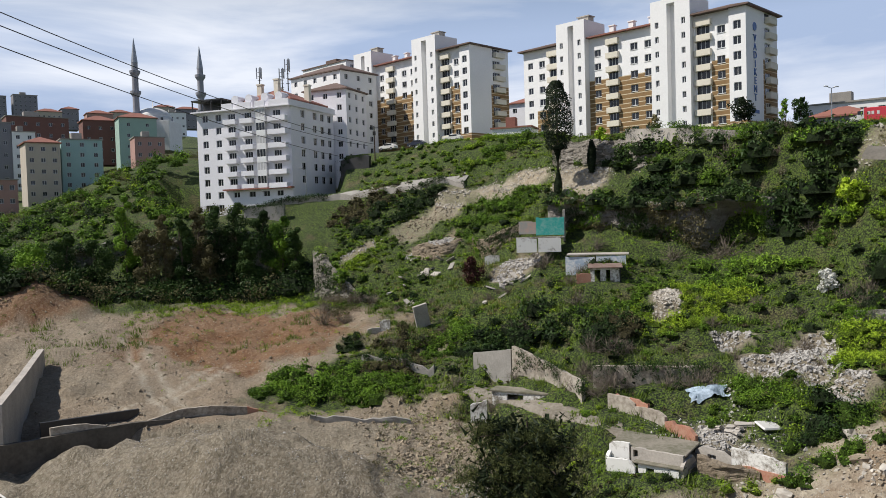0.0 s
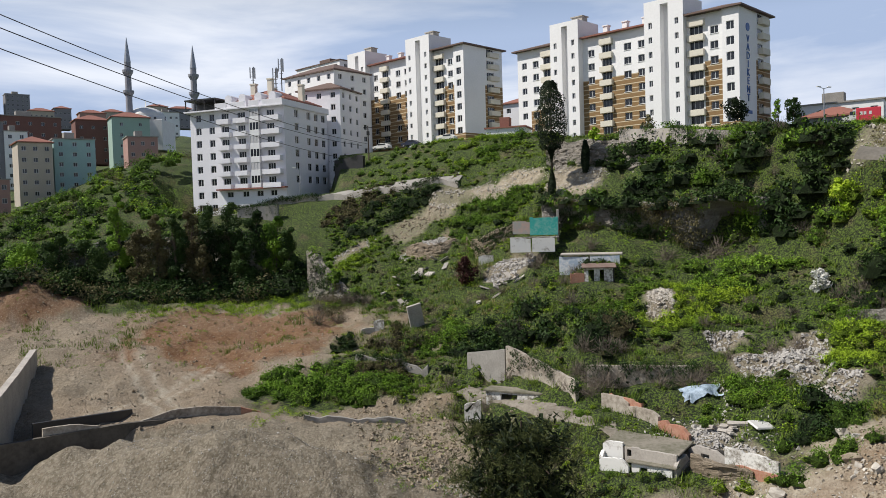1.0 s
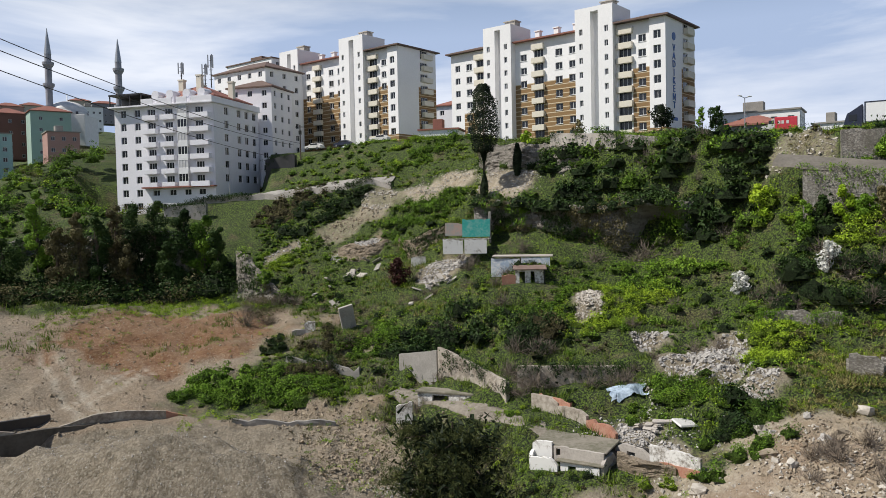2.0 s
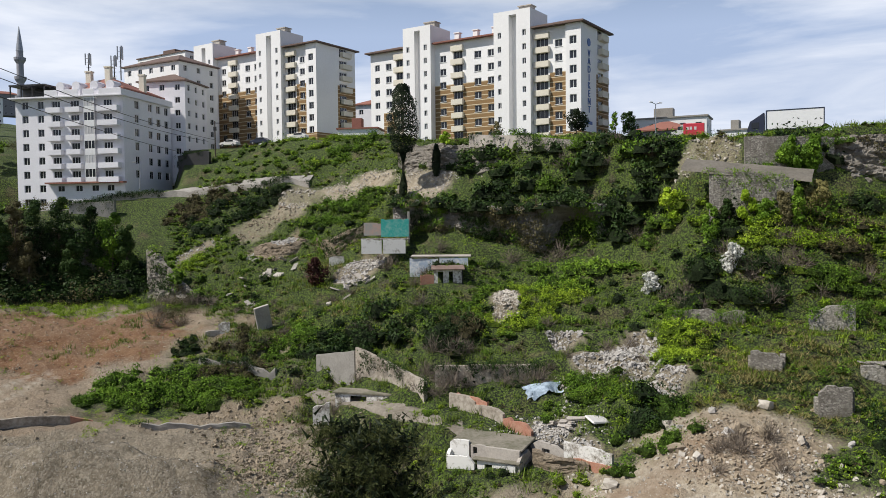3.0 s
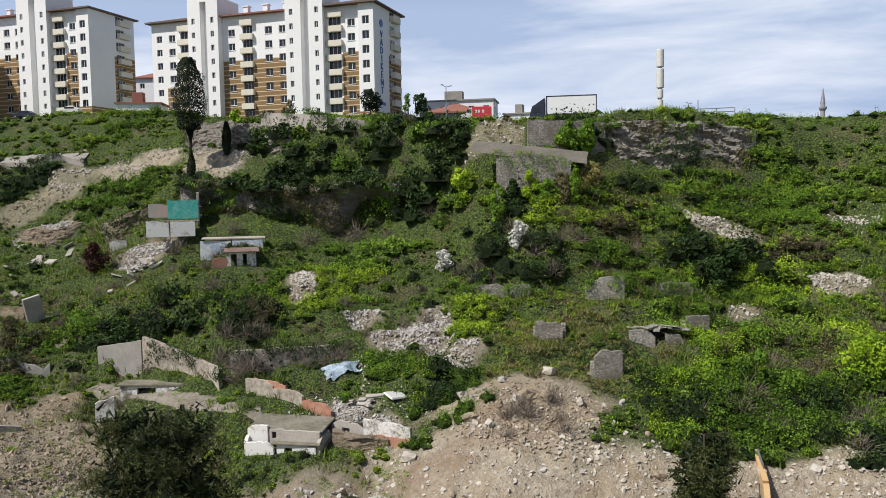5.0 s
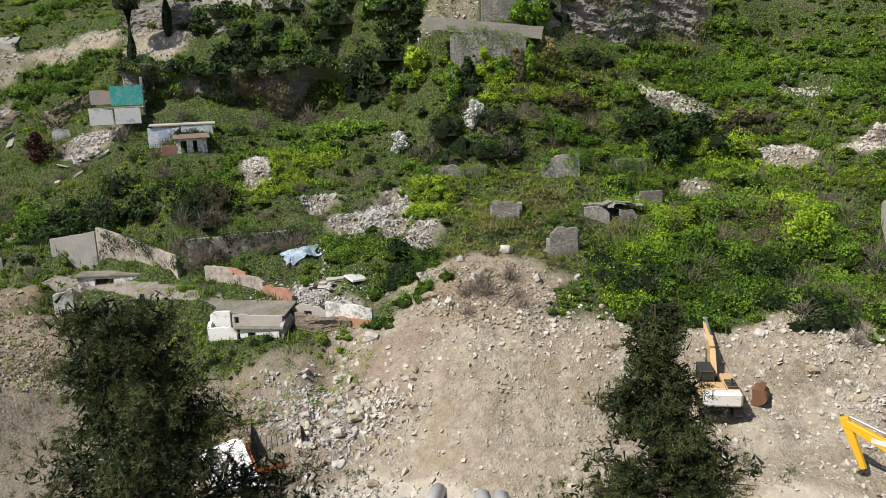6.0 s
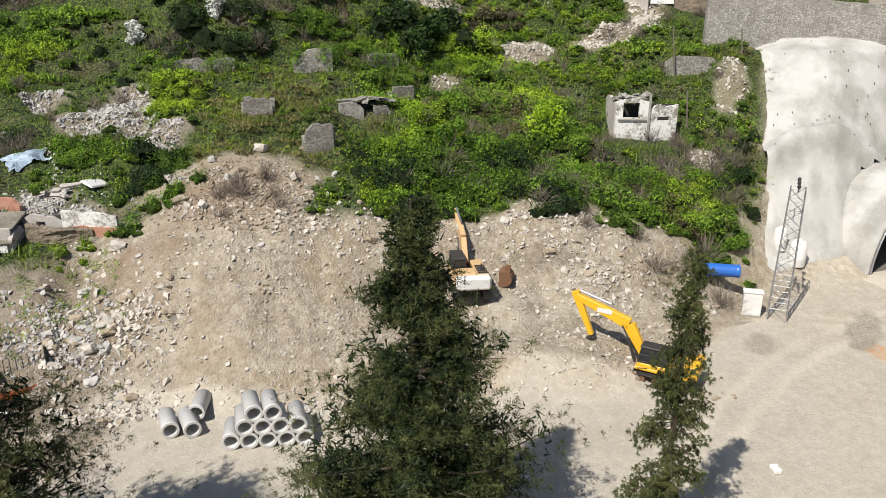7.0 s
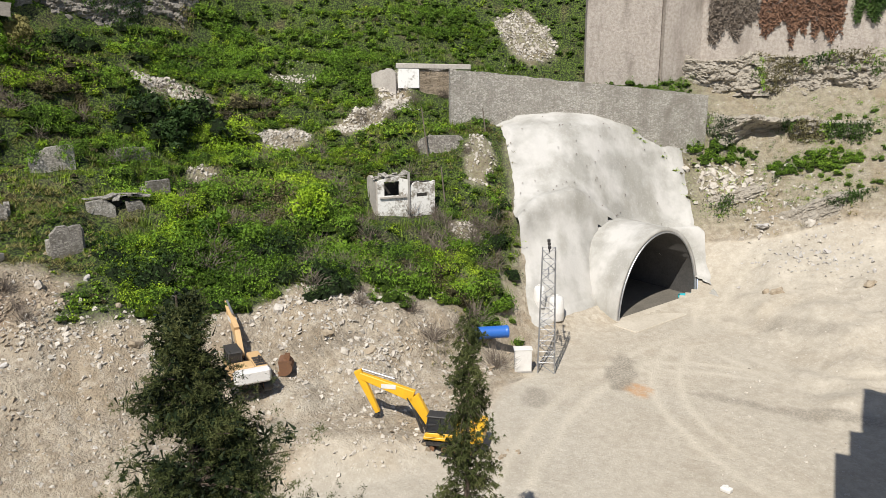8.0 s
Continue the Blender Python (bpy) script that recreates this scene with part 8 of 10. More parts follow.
def site_cabinet(x, y):
    c = thing("switch_cabinet", pose(x, y, ground_z(x, y), 0, 0, -62), "white electrical cabinet beside the pylon", "cabinet")
    bm = bmesh.new()
    box(bm, -0.75, 0.75, -0.4, 0.4, 0.1, 2.1, bevel=0.03)
    part("body", bm, OFF_WHITE, c)
    bm = bmesh.new()
    box(bm, -0.82, 0.82, -0.47, 0.47, 2.1, 2.2, bevel=0.02)
    part("lid", bm, OFF_WHITE, c)
    bm = bmesh.new()
    box(bm, -0.8, 0.8, -0.45, 0.45, -0.1, 0.1)
    part("plinth", bm, CONCRETE, c)
    for s in (-0.37, 0.37):
        bm = bmesh.new()
        box(bm, s - 0.34, s + 0.34, -0.425, -0.4, 0.2, 2.0)
        part("door", bm, OFF_WHITE, c)


site_cabinet(61.8, 22.6)


def tank(x, y, r, h, label, mat):
    t = thing("water_tank", pose(x, y, ground_z(x, y) - 0.05), label, "tank", "site tanks")
    bm = bmesh.new()
    lathe(bm, [(r * 0.98, 0), (r, 0.05), (r, h * 0.3), (r * 1.02, h * 0.33), (r, h * 0.36), (r, h * 0.85), (r * 0.7, h * 0.97), (r * 0.3, h)], 24)
    part("shell", bm, mat, t, smooth=True)
    bm = bmesh.new()
    lathe(bm, [(r * 0.3, h), (r * 0.3, h + 0.1), (r * 0.1, h + 0.13)], 16)
    part("lid", bm, mat, t)


tank(73.0, 23.2, 0.75, 2.5, "white plastic water tank at the foot of the slope", OFF_WHITE)
tank(72.6, 24.9, 0.6, 2.2, "white plastic water tank beside another", OFF_WHITE)


def lying_pipe(name, a, b, r, mat, label, category="pipe"):
    bm = bmesh.new()
    d = (Vector(b) - Vector(a))
    n = 24
    q = d.to_track_quat("Z", "Y").to_matrix()
    rings = []
    for f, rr in ((0, r * 0.9), (0, r), (0.04, r * 1.05), (0.08, r), (0.92, r), (0.96, r * 1.05), (1, r), (1, r * 0.9)):
        rings.append([bm.verts.new(q @ Vector((rr * math.cos(2 * math.pi * k / n), rr * math.sin(2 * math.pi * k / n), f * d.length))) for k in range(n)])
    for p, w in zip(rings, rings[1:] + rings[:1]):
        for k in range(n):
            bm.faces.new((p[k], p[(k + 1) % n], w[(k + 1) % n], w[k]))
    bmesh.ops.recalc_face_normals(bm, faces=bm.faces)
    ob = part(name, bm, mat, smooth=False)
    ob.matrix_world = Matrix.Translation(a)
    return tagged(ob, label, category)


lying_pipe("blue_pipe", (60.4, 27.4, ground_z(60.4, 27.4) + 0.5), (62.5, 24.3, ground_z(60.4, 27.4) + 0.5), 0.55, BLUE_PIPE, "wide blue plastic pipe lying on the spoil")
lying_pipe("turquoise_duct", (89.0, 13.8, 0.32), (91.6, 10.6, 0.32), 0.27, CYAN, "turquoise duct lying in the tunnel mouth")


def red_shed():
    """The corrugated red roof below the eye."""
    s = thing("site_shed", pose(34.7, 8.8, 0, 0, 0, -57), "site shed with a red corrugated metal roof", "shed")
    red = plain("red roof sheet", (0.42, 0.035, 0.06), (0.33, 0.03, 0.05), 0.6, 5.0, 0.5, bump=0.05)
    bm = bmesh.new()
    n = 64
    rows = []
    for y, z in ((0.0, 3.0), (-3.0, 2.8), (-6.5, 2.55)):
        rows.append([bm.verts.new((-4.7 + 9.4 * k / n, y, z + 0.05 * (k % 2))) for k in range(n + 1)])
    low = [[bm.verts.new((v.co.x, v.co.y, v.co.z - 0.05)) for v in r] for r in rows]
    for g in (rows, low):
        for a, b in zip(g, g[1:]):
            for k in range(n):
                bm.faces.new((a[k], a[k + 1], b[k + 1], b[k]))
    part("roof", bm, red, s)
    bm = bmesh.new()
    box(bm, -4.4, 4.4, -6.2, -0.3, -0.1, 2.5)
    part("wall", bm, OFF_WHITE, s)
    bm = bmesh.new()
    box(bm, -2.1, -1.95, -6.4, 0.02, 2.75, 3.1, m=pose(0, 0, 0.0))
    part("ridge_strip", bm, FADED_ORANGE, s)


red_shed()


def panel_rack():
    p = thing("panel_rack", pose(45.2, 2.2, 0, 0, 0, -70), "grey-blue slatted panel rack on thin legs", "rack")
    tilt = pose(0, 0, 1.4, -28, 0, 0)
    for k in range(5):
        bm = bmesh.new()
        box(bm, -1.5 + 0.62 * k, -0.92 + 0.62 * k, -1.2, 1.2, 0, 0.05, bevel=0.01, m=tilt)
        part("panel", bm, plain("panel blue-grey", (0.22, 0.27, 0.36), (0.30, 0.34, 0.42), 1.0, 6.0, 0.3, 0.3), p)
    bm = bmesh.new()
    for y in (-1.2, 1.2):
        box(bm, -1.55, 1.65, y - 0.05, y + 0.05, -0.06, 0.08, m=tilt)
    part("frame", bm, GREY_METAL, p)
    for sx in (-1.4, 1.5):
        for sy, z in ((-1.05, 1.9), (1.05, 0.9)):
            bm = bmesh.new()
            rod(bm, (sx, sy, 0), (sx, sy, z), 0.05, n=6)
            part("leg", bm, GREY_METAL, p)


panel_rack()


def culvert_pit():
    """A dark drain opening at the road edge, fenced with orange sheet, white sheet beside it."""
    orange = plain("orange plastic sheet", (0.62, 0.16, 0.05), (0.5, 0.14, 0.06), 1.2, 6.0, 0.6, bump=0.3)
    white = plain("white plastic sheet", (0.82, 0.80, 0.78), (0.7, 0.68, 0.66), 0.6, 4.0, 0.5, bump=0.4, depth=0.1)
    # near-black lining: the shade down in the pit is put into its colour
    dark = plain("wet dark earth", (0.045, 0.04, 0.033), (0.07, 0.06, 0.05), 0.8, 5.0, 0.7, bump=0.5)
    c = thing("drain_opening", pose(14.6, 52.3, 0, 0, 0, -17), "dark drain opening in rock at the road edge", "drain")
    bm = bmesh.new()
    box(bm, -2.0, 1.6, 0.2, 3.0, -0.5, 2.7)
    bmesh.ops.delete(bm, geom=[f for f in bm.faces if f.normal.y < -0.9 or f.normal.z > 0.9], context="FACES")
    bmesh.ops.reverse_faces(bm, faces=bm.faces)
    part("lining", bm, dark, c)
    bm = bmesh.new()
    for k in range(9):
        x = -1.7 + 0.38 * k
        box(bm, x, x + 0.05, 0.9, 0.95, 0, 2.5)
    part("grating", bm, DARK_METAL, c)
    f = thing("orange_sheet_fence", pose(14.6, 52.0, 0, 0, 0, -17), "torn orange plastic sheet fence round the drain", "fence")
    bm = bmesh.new()
    path = [(-2.5, 1.8, 2.4), (-2.1, 0.4, 1.6), (-1.7, -0.6, 1.0), (0.3, -0.35, 0.9), (1.6, 0.1, 1.0), (2.0, 0.9, 1.8), (2.3, 1.5, 1.2)]
    for s in (0.0, 0.04):
        a = [bm.verts.new((x, y + s, 0.05)) for x, y, z in path]
        b = [bm.verts.new((x, y + s, z)) for x, y, z in path]
        for k in range(len(path) - 1):
            bm.faces.new((a[k], a[k + 1], b[k + 1], b[k]))
    part("sheet", bm, orange, f)
    for x, y, z in path[::2]:
        bm = bmesh.new()
        rod(bm, (x, y + 0.08, -0.1), (x, y + 0.08, z + 0.15), 0.04, n=6)
        part("stake", bm, RUST, f)
    w = np.linspace(0, 1, 14)
    X, Y = np.meshgrid(9.8 + 3.0 * w, 51.0 + 4.2 * w)
    X = X + (Y - 51) * -0.1
    Y = Y - (X - 9.8) * 0.35
    Z = np.maximum(height(X, Y), 0) + 0.5 + 0.9 * (Y - Y.min()) / 5 + 0.25 * rough_of(X, Y, 1.5, 3)
    tagged(grid_mesh("white_sheet", X, Y, Z, white), "creased white plastic sheet spread by the drain", "sheet")


culvert_pit()


def kerb_block(x, y, turn):
    bm = bmesh.new()
    box(bm, -0.35, 0.35, -0.25, 0.25, 0, 0.3, bevel=0.06)
    rod(bm, (0, 0, 0.3), (0, 0, 0.42), 0.12, n=12)
    ob = part("concrete_block", bm, OFF_WHITE)
    ob.matrix_world = pose(x, y, ground_z(x, y), 0, 0, turn)
    tagged(ob, "small white concrete block standing on the site road", "block", "road blocks")


for x, y, turn in ((31.0, 22.4, 20), (41.7, 12.4, 50), (36.5, 11.0, 10), (49.0, 3.8, 70)):
    kerb_block(x, y, turn)

# ---- ruins on the slope ----
TEAL = plain("teal paint", (0.04, 0.38, 0.33), (0.30, 0.52, 0.46), 0.9, 4.0, 0.8, spread=(0.45, 0.7), bump=0.2)
PINK = plain("faded pink paint", (0.50, 0.36, 0.30), (0.34, 0.36, 0.33), 0.9, 3.0, 0.85, spread=(0.4, 0.6), bump=0.2)
OLD_WHITE = plain("flaking whitewash", (0.70, 0.685, 0.65), (0.22, 0.195, 0.16), 0.7, 3.4, 0.9, spread=(0.46, 0.58), bump=0.5)
CHALK = plain("chalky whitewash", (0.74, 0.73, 0.70), (0.34, 0.31, 0.27), 0.8, 4.0, 0.9, spread=(0.54, 0.66), bump=0.4)
BLUE_WASH = plain("pale blue wash", (0.34, 0.42, 0.52), (0.66, 0.66, 0.66), 0.6, 3.0, 0.9, spread=(0.42, 0.58), bump=0.3)
BRICK_RED = plain("red brick rubble wall", (0.36, 0.14, 0.09), (0.45, 0.27, 0.19), 1.2, 7.0, 0.9, bump=0.6)
MOSSY = plain("mossy roof concrete", (0.24, 0.215, 0.175), (0.13, 0.125, 0.085), 0.5, 2.5, 0.95, spread=(0.42, 0.6), bump=0.6)
# near-black for walls behind openings: shade indoors is put into their colour
DARK_HOLE = plain("dark interior", (0.03, 0.028, 0.025), (0.045, 0.04, 0.036), 1.0, 5.0, 0.95, bump=0)


def wall_slab(name, a, b, z0, z1, thick, mat, parent, holes=(), worn=0.2, label=""):
    """A broken upright wall from a to b (x, y in the ruin's own axes), with openings and a worn top."""
    a, b = Vector((*a, 0)), Vector((*b, 0))
    u = (b - a).normalized()
    n = Vector((-u.y, u.x, 0))
    l = (b - a).length
    cols = sorted({0.0, l, *[l * k / max(3, int(l / 0.28)) for k in range(1, max(3, int(l / 0.28)))], *[h[0] for h in holes], *[h[1] for h in holes]})
    r = random.Random(int(l * 100 + z1 * 7))
    bm = bmesh.new()
    fall, step, tops = (r.choice((0.0, 0.3, 1.2)), r.choice((0.0, 0.3, 1.2))), 0.0, []
    for x in cols:
        step = r.uniform(0, 0.55) if r.random() < 0.3 else step
        gone = fall[0] * max(0, 1 - x / (0.22 * l)) + fall[1] * max(0, 1 - (l - x) / (0.22 * l))
        tops.append(z1 - worn * (step + gone + r.uniform(0, 0.12)))
    for i, (x0, x1) in enumerate(zip(cols, cols[1:])):
        spans = [(z0, None)]
        for h in holes:
            if h[0] - 1e-6 <= x0 and x1 <= h[1] + 1e-6:
                spans = [(z0, h[2]), (h[3], None)]
        for lo, hi in spans:
            vs = []
            for x, t in ((x0, tops[i]), (x1, tops[i + 1])):
                h = t if hi is None else hi
                for s in (-1, 1):
                    for z in (lo, max(lo + 0.02, h)):
                        vs.append(bm.verts.new(a + u * x + n * s * thick / 2 + Vector((0, 0, z))))
            for f in ((0, 1, 5, 4), (2, 6, 7, 3), (0, 4, 6, 2), (1, 3, 7, 5), (0, 2, 3, 1), (4, 5, 7, 6)):
                bm.faces.new([vs[k] for k in f])
    bmesh.ops.remove_doubles(bm, verts=bm.verts, dist=0.001)
    bmesh.ops.recalc_face_normals(bm, faces=bm.faces)
    return part(name, bm, mat, parent, label)


def ruin(name, x, y, turn, label, z=None):
    return thing(name, pose(x, y, ground_z(x, y) if z is None else z, 0, 0, turn), label, "ruin", "ruined houses")


# painted wall
r1 = ruin("painted_ruin", 13.4, 109.0, -8, "remains of a house with a teal and pink painted wall", 24.4)
wall_slab("painted_wall", (-0.6, 1.6), (3.3, 1.6), 0.9, 3.5, 0.25, TEAL, r1, worn=0.3, label="teal painted wall")
wall_slab("painted_wall", (-3.0, 1.6), (-0.6, 1.6), 1.1, 2.9, 0.25, PINK, r1, worn=0.4, label="faded pink wall")
wall_slab("lower_wall", (-3.3, 0), (-0.5, 0), -1.4, 0.7, 0.3, CHALK, r1, worn=0.4)
wall_slab("lower_wall", (-0.3, 0), (2.8, 0), -1.4, 0.6, 0.3, CHALK, r1, worn=0.3)
wall_slab("side_wall", (3.3, 1.6), (3.3, 5.0), 0, 4.4, 0.3, CONCRETE, r1, worn=0.9)
bm = bmesh.new()
box(bm, -3.4, 3.4, 0.1, 1.7, 0.5, 0.7, bevel=0.05)
part("floor_slab", bm, MASONRY, r1)
r2 = ruin("white_ruin", 7.0, 116.0, -6, "stub of a whitewashed wall in the grass")
wall_slab("wall", (-1.0, 0), (1.2, 0), -0.4, 1.3, 0.3, OLD_WHITE, r2)
# hut with the tin roof
r3 = ruin("small_hut", 19.0, 97.6, -10, "small ruined hut with a rusty roof and dark doorway", ground_z(19.0, 97.6) - 0.3)
wall_slab("front_wall", (-0.9, 0), (2.6, 0), -0.3, 2.0, 0.25, OLD_WHITE, r3, [(0.5, 1.2, -0.3, 1.7), (1.9, 2.4, 0.2, 1.7)], 0.1)
wall_slab("brick_wall", (-2.6, -0.2), (-0.9, 0), -0.3, 1.4, 0.3, BRICK_RED, r3, worn=0.6)
wall_slab("side_wall", (2.6, 0), (2.8, 2.6), -0.3, 2.2, 0.25, DARK_HOLE, r3)
wall_slab("inner_wall", (-0.9, 2.2), (2.6, 2.2), -0.3, 2.0, 0.25, DARK_HOLE, r3)
bm = bmesh.new()
box(bm, -1.2, 3.0, -0.5, 2.6, 2.0, 2.12, bevel=0.02, m=pose(0, 0, 0, 6, 0, 0))
RUSTY_TIN = plain("rusty tin roof", (0.13, 0.07, 0.05), (0.26, 0.20, 0.17), 0.9, 6.0, 0.8, bump=0.3)
part("roof", bm, RUSTY_TIN, r3)
wall_slab("upper_wall", (-4.0, 4.0), (-0.3, 3.6), 0.8, 3.2, 0.25, BLUE_WASH, r3, worn=0.15, label="pale blue washed wall")
wall_slab("upper_wall", (-0.1, 3.6), (3.6, 3.3), 0.8, 3.3, 0.25, BLUE_WASH, r3, worn=0.15, label="pale blue washed wall")
bm = bmesh.new()
box(bm, -4.1, 3.7, 3.5, 6.0, 3.2, 3.32, m=pose(0, 0, 0.05, 2, 0, -4))
part("roof_edge", bm, PALE_CONCRETE, r3)
# leaning slabs
r4 = ruin("leaning_slab", -3.0, 106.8, 20, "leaning pale concrete slab of a fallen house")
bm = bmesh.new()
box(bm, -1.0, 1.0, -0.2, 0.2, -0.3, 3.2, bevel=0.05, m=pose(0, 0, 0, 12, -14, 0))
part("slab", bm, PALE_CONCRETE, r4)
r5 = ruin("broken_wall", -8.6, 105.0, -5, "broken white wall corner in the scrub")
wall_slab("wall", (-0.2, 0), (1.2, 0), -0.3, 1.9, 0.3, OLD_WHITE, r5, worn=1.0)
wall_slab("wall", (-1.8, -0.6), (-0.2, 0), -0.3, 0.6, 0.4, PALE_CONCRETE, r5, worn=0.4)
# ruined houses beside the lane
r6 = ruin("ruined_cellar", 5.4, 80.4, -28, "ruined cellar with a broken white front", 7.4)
wall_slab("front_wall", (-3.2, -0.6), (-1.6, 0), -0.6, 2.0, 0.35, OLD_WHITE, r6, worn=0.9)
wall_slab("rear_wall", (-2.0, 2.4), (4.2, 2.2), 0, 2.4, 0.3, OLD_WHITE, r6, [(1.7, 3.6, 0.2, 2.0)], 0.35)
wall_slab("inner_wall", (-2.0, 3.6), (4.2, 3.4), 0, 2.2, 0.3, DARK_HOLE, r6)
bm = bmesh.new()
box(bm, -2.2, 4.4, 2.0, 4.0, 2.2, 2.42, bevel=0.04)
part("roof_slab", bm, MOSSY, r6)
r7 = ruin("ruined_row_house", 13.4, 66.6, -36, "ruined white row house under a flat slab roof", 6.2)
wall_slab("front_wall", (0, 0), (2.5, 0), -1.2, 1.3, 0.3, CHALK, r7, worn=0.5)
wall_slab("front_wall", (2.7, 0.25), (6.2, 0.1), -1.2, 1.0, 0.3, CHALK, r7, [(0.7, 1.4, -0.6, 0.7)], 0.12)
wall_slab("inner_wall", (0.2, 1.3), (6.2, 1.3), -1.2, 0.9, 0.3, DARK_HOLE, r7)
wall_slab("upper_wall", (-0.1, 0.8), (1.7, 0.8), 1.0, 2.5, 0.3, CHALK, r7, worn=0.35)
wall_slab("upper_wall", (1.9, 0.75), (6.4, 0.6), 0.9, 2.15, 0.3, PALE_CONCRETE, r7, [(0.2, 0.6, 1.3, 1.9)], 0.3)
wall_slab("end_wall", (6.4, 0.1), (6.6, 2.6), -1.2, 1.9, 0.3, PALE_CONCRETE, r7, worn=0.5)
wall_slab("end_wall", (0, 0), (-0.2, 1.8), -1.2, 1.6, 0.3, CHALK, r7, worn=0.8)
bm = bmesh.new()
box(bm, 2.3, 6.6, -0.15, 0.75, 1.0, 1.14, bevel=0.03)
part("ledge", bm, MOSSY, r7)
bm = bmesh.new()
box(bm, -0.2, 6.5, 0.9, 4.6, 2.0, 2.18, bevel=0.05, m=pose(0, 0, -0.1, 3.5, 1, 0))
part("roof_slab", bm, MOSSY, r7)
r8 = ruin("brick_ruin", 18.4, 71.0, -55, "long broken brick wall beside the lane", 8.6)
wall_slab("wall", (-5.2, 0), (-2.0, 0.2), -0.8, 2.2, 0.35, STAINED, r8, worn=0.3)
wall_slab("wall", (-2.0, 0.2), (1.6, 0), -0.8, 1.6, 0.35, STAINED, r8, worn=0.3)
wall_slab("brick_wall", (-4.4, 0.25), (-0.6, 0.35), 1.2, 2.3, 0.3, BRICK_RED, r8, worn=0.6)
wall_slab("brick_wall", (1.6, 0), (5.0, -0.2), -0.8, 1.0, 0.35, BRICK_RED, r8, worn=0.5)
r9 = ruin("red_white_ruin", 23.6, 62.2, -48, "low ruined wall, whitewashed above and red below", 7.0)
wall_slab("wall", (-4.6, 0.3), (-1.2, 0), -0.5, 1.5, 0.35, PALE_CONCRETE, r9, [(1.2, 2.0, -0.1, 0.9)], 0.4)
wall_slab("wall", (-1.2, 0), (3.4, -0.4), 0.5, 1.9, 0.32, OLD_WHITE, r9, worn=0.5)
wall_slab("red_base", (-0.6, -0.1), (3.4, -0.5), -0.6, 0.75, 0.36, BRICK_RED, r9, worn=0.15)
wall_slab("inner_wall", (-4.6, 1.2), (-1.2, 0.9), -0.5, 1.2, 0.3, DARK_HOLE, r9)
# lane and slabs
LANE_GREY = plain("worn lane concrete", (0.27, 0.24, 0.20), (0.15, 0.13, 0.10), 0.4, 2.5, 0.92, spread=(0.4, 0.6), bump=0.5)
def lane(pts, wide, mat, label, name="lane", lift=0.12):
    P = []
    for (x0, y0), (x1, y1) in zip(pts, pts[1:]):
        n = max(2, int(math.hypot(x1 - x0, y1 - y0) / 0.8))
        P += [(x0 + (x1 - x0) * k / n, y0 + (y1 - y0) * k / n) for k in range(n)]
    P = np.array(P + [pts[-1]])
    T = np.gradient(P, axis=0)
    N = np.stack([-T[:, 1], T[:, 0]], 1)
    N /= np.linalg.norm(N, axis=1, keepdims=True)
    s = np.array([-1.0, -0.98, -0.5, 0, 0.5, 0.98, 1.0])[:, None] * wide / 2
    X, Y = P[:, 0][None, :] + N[:, 0][None, :] * s, P[:, 1][None, :] + N[:, 1][None, :] * s
    z = height(P[:, 0], P[:, 1])
    z = np.convolve(np.pad(z, 8, mode="edge"), np.ones(17) / 17, mode="valid")
    Z = 0.4 * z[None, :] + 0.6 * height(X, Y) + lift
    Z[0], Z[-1] = Z[0] - 0.5, Z[-1] - 0.5
    return tagged(grid_mesh(name, X, Y, Z, mat), label, "path", kind="structure")


lane([(2.5, 87.5), (7.5, 82.5), (11.2, 77.0), (14.5, 72.5), (17.8, 67.5), (20.4, 64.2)], 2.6, LANE_GREY, "cracked grey concrete lane down the slope")
lane([(-45.0, 158.0), (-29.0, 159.0), (-19.0, 156.8), (-8.0, 151.5), (5.0, 144.8)], 5.0, CONCRETE, "grey hillside road behind its parapet", "hill_road")
RAMP_GRAVEL = plain("grey ramp gravel", (0.20, 0.18, 0.152), (0.105, 0.095, 0.078), 0.35, 3.0, 0.95, bump=0.5, depth=0.05)
X, Y = np.meshgrid(np.linspace(0.0, 1.0, 40), np.linspace(0.0, 1.0, 10))
worn = 0.35 * rough_of(X * 12, Y * 3, 1.5, 3)
Z = 33.3 - 1.6 * X + (1.15 - 0.1 * X) * Y + 0.5 * worn
Z[0] -= 0.35
tagged(grid_mesh("ramp", (44.3 + 11.6 * X + 1.7 * Y + 0.4 * worn)[::-1], (83.5 - 7.1 * X + 1.8 * Y + worn)[::-1], Z[::-1], RAMP_GRAVEL), "grey gravel ramp down from the plateau road", "path", kind="structure")
bm = bmesh.new()
box(bm, -1.0, 1.0, -0.7, 0.7, -0.1, 0.12, bevel=0.1)
slab = part("white_slab", bm, OFF_WHITE)
slab.matrix_world = pose(27.0, 66.2, ground_z(27.0, 66.2) + 0.35, 18, 6, 20)
tagged(slab, "white oval slab lying in the grass", "slab")
X, Y = np.meshgrid(np.linspace(-1.9, 1.9, 22), np.linspace(-0.8, 0.8, 12))
edge = 1 + 0.35 * rough_of(X * 2, Y * 2, 1.0, 2)
X, Y = X * edge + 24.2, Y * edge + 73.0 + 0.12 * X
tarp_white = plain("pale blue tarpaulin", (0.50, 0.60, 0.70), (0.24, 0.31, 0.38), 1.2, 4.0, 0.5, spread=(0.4, 0.6), bump=0.5, depth=0.1)
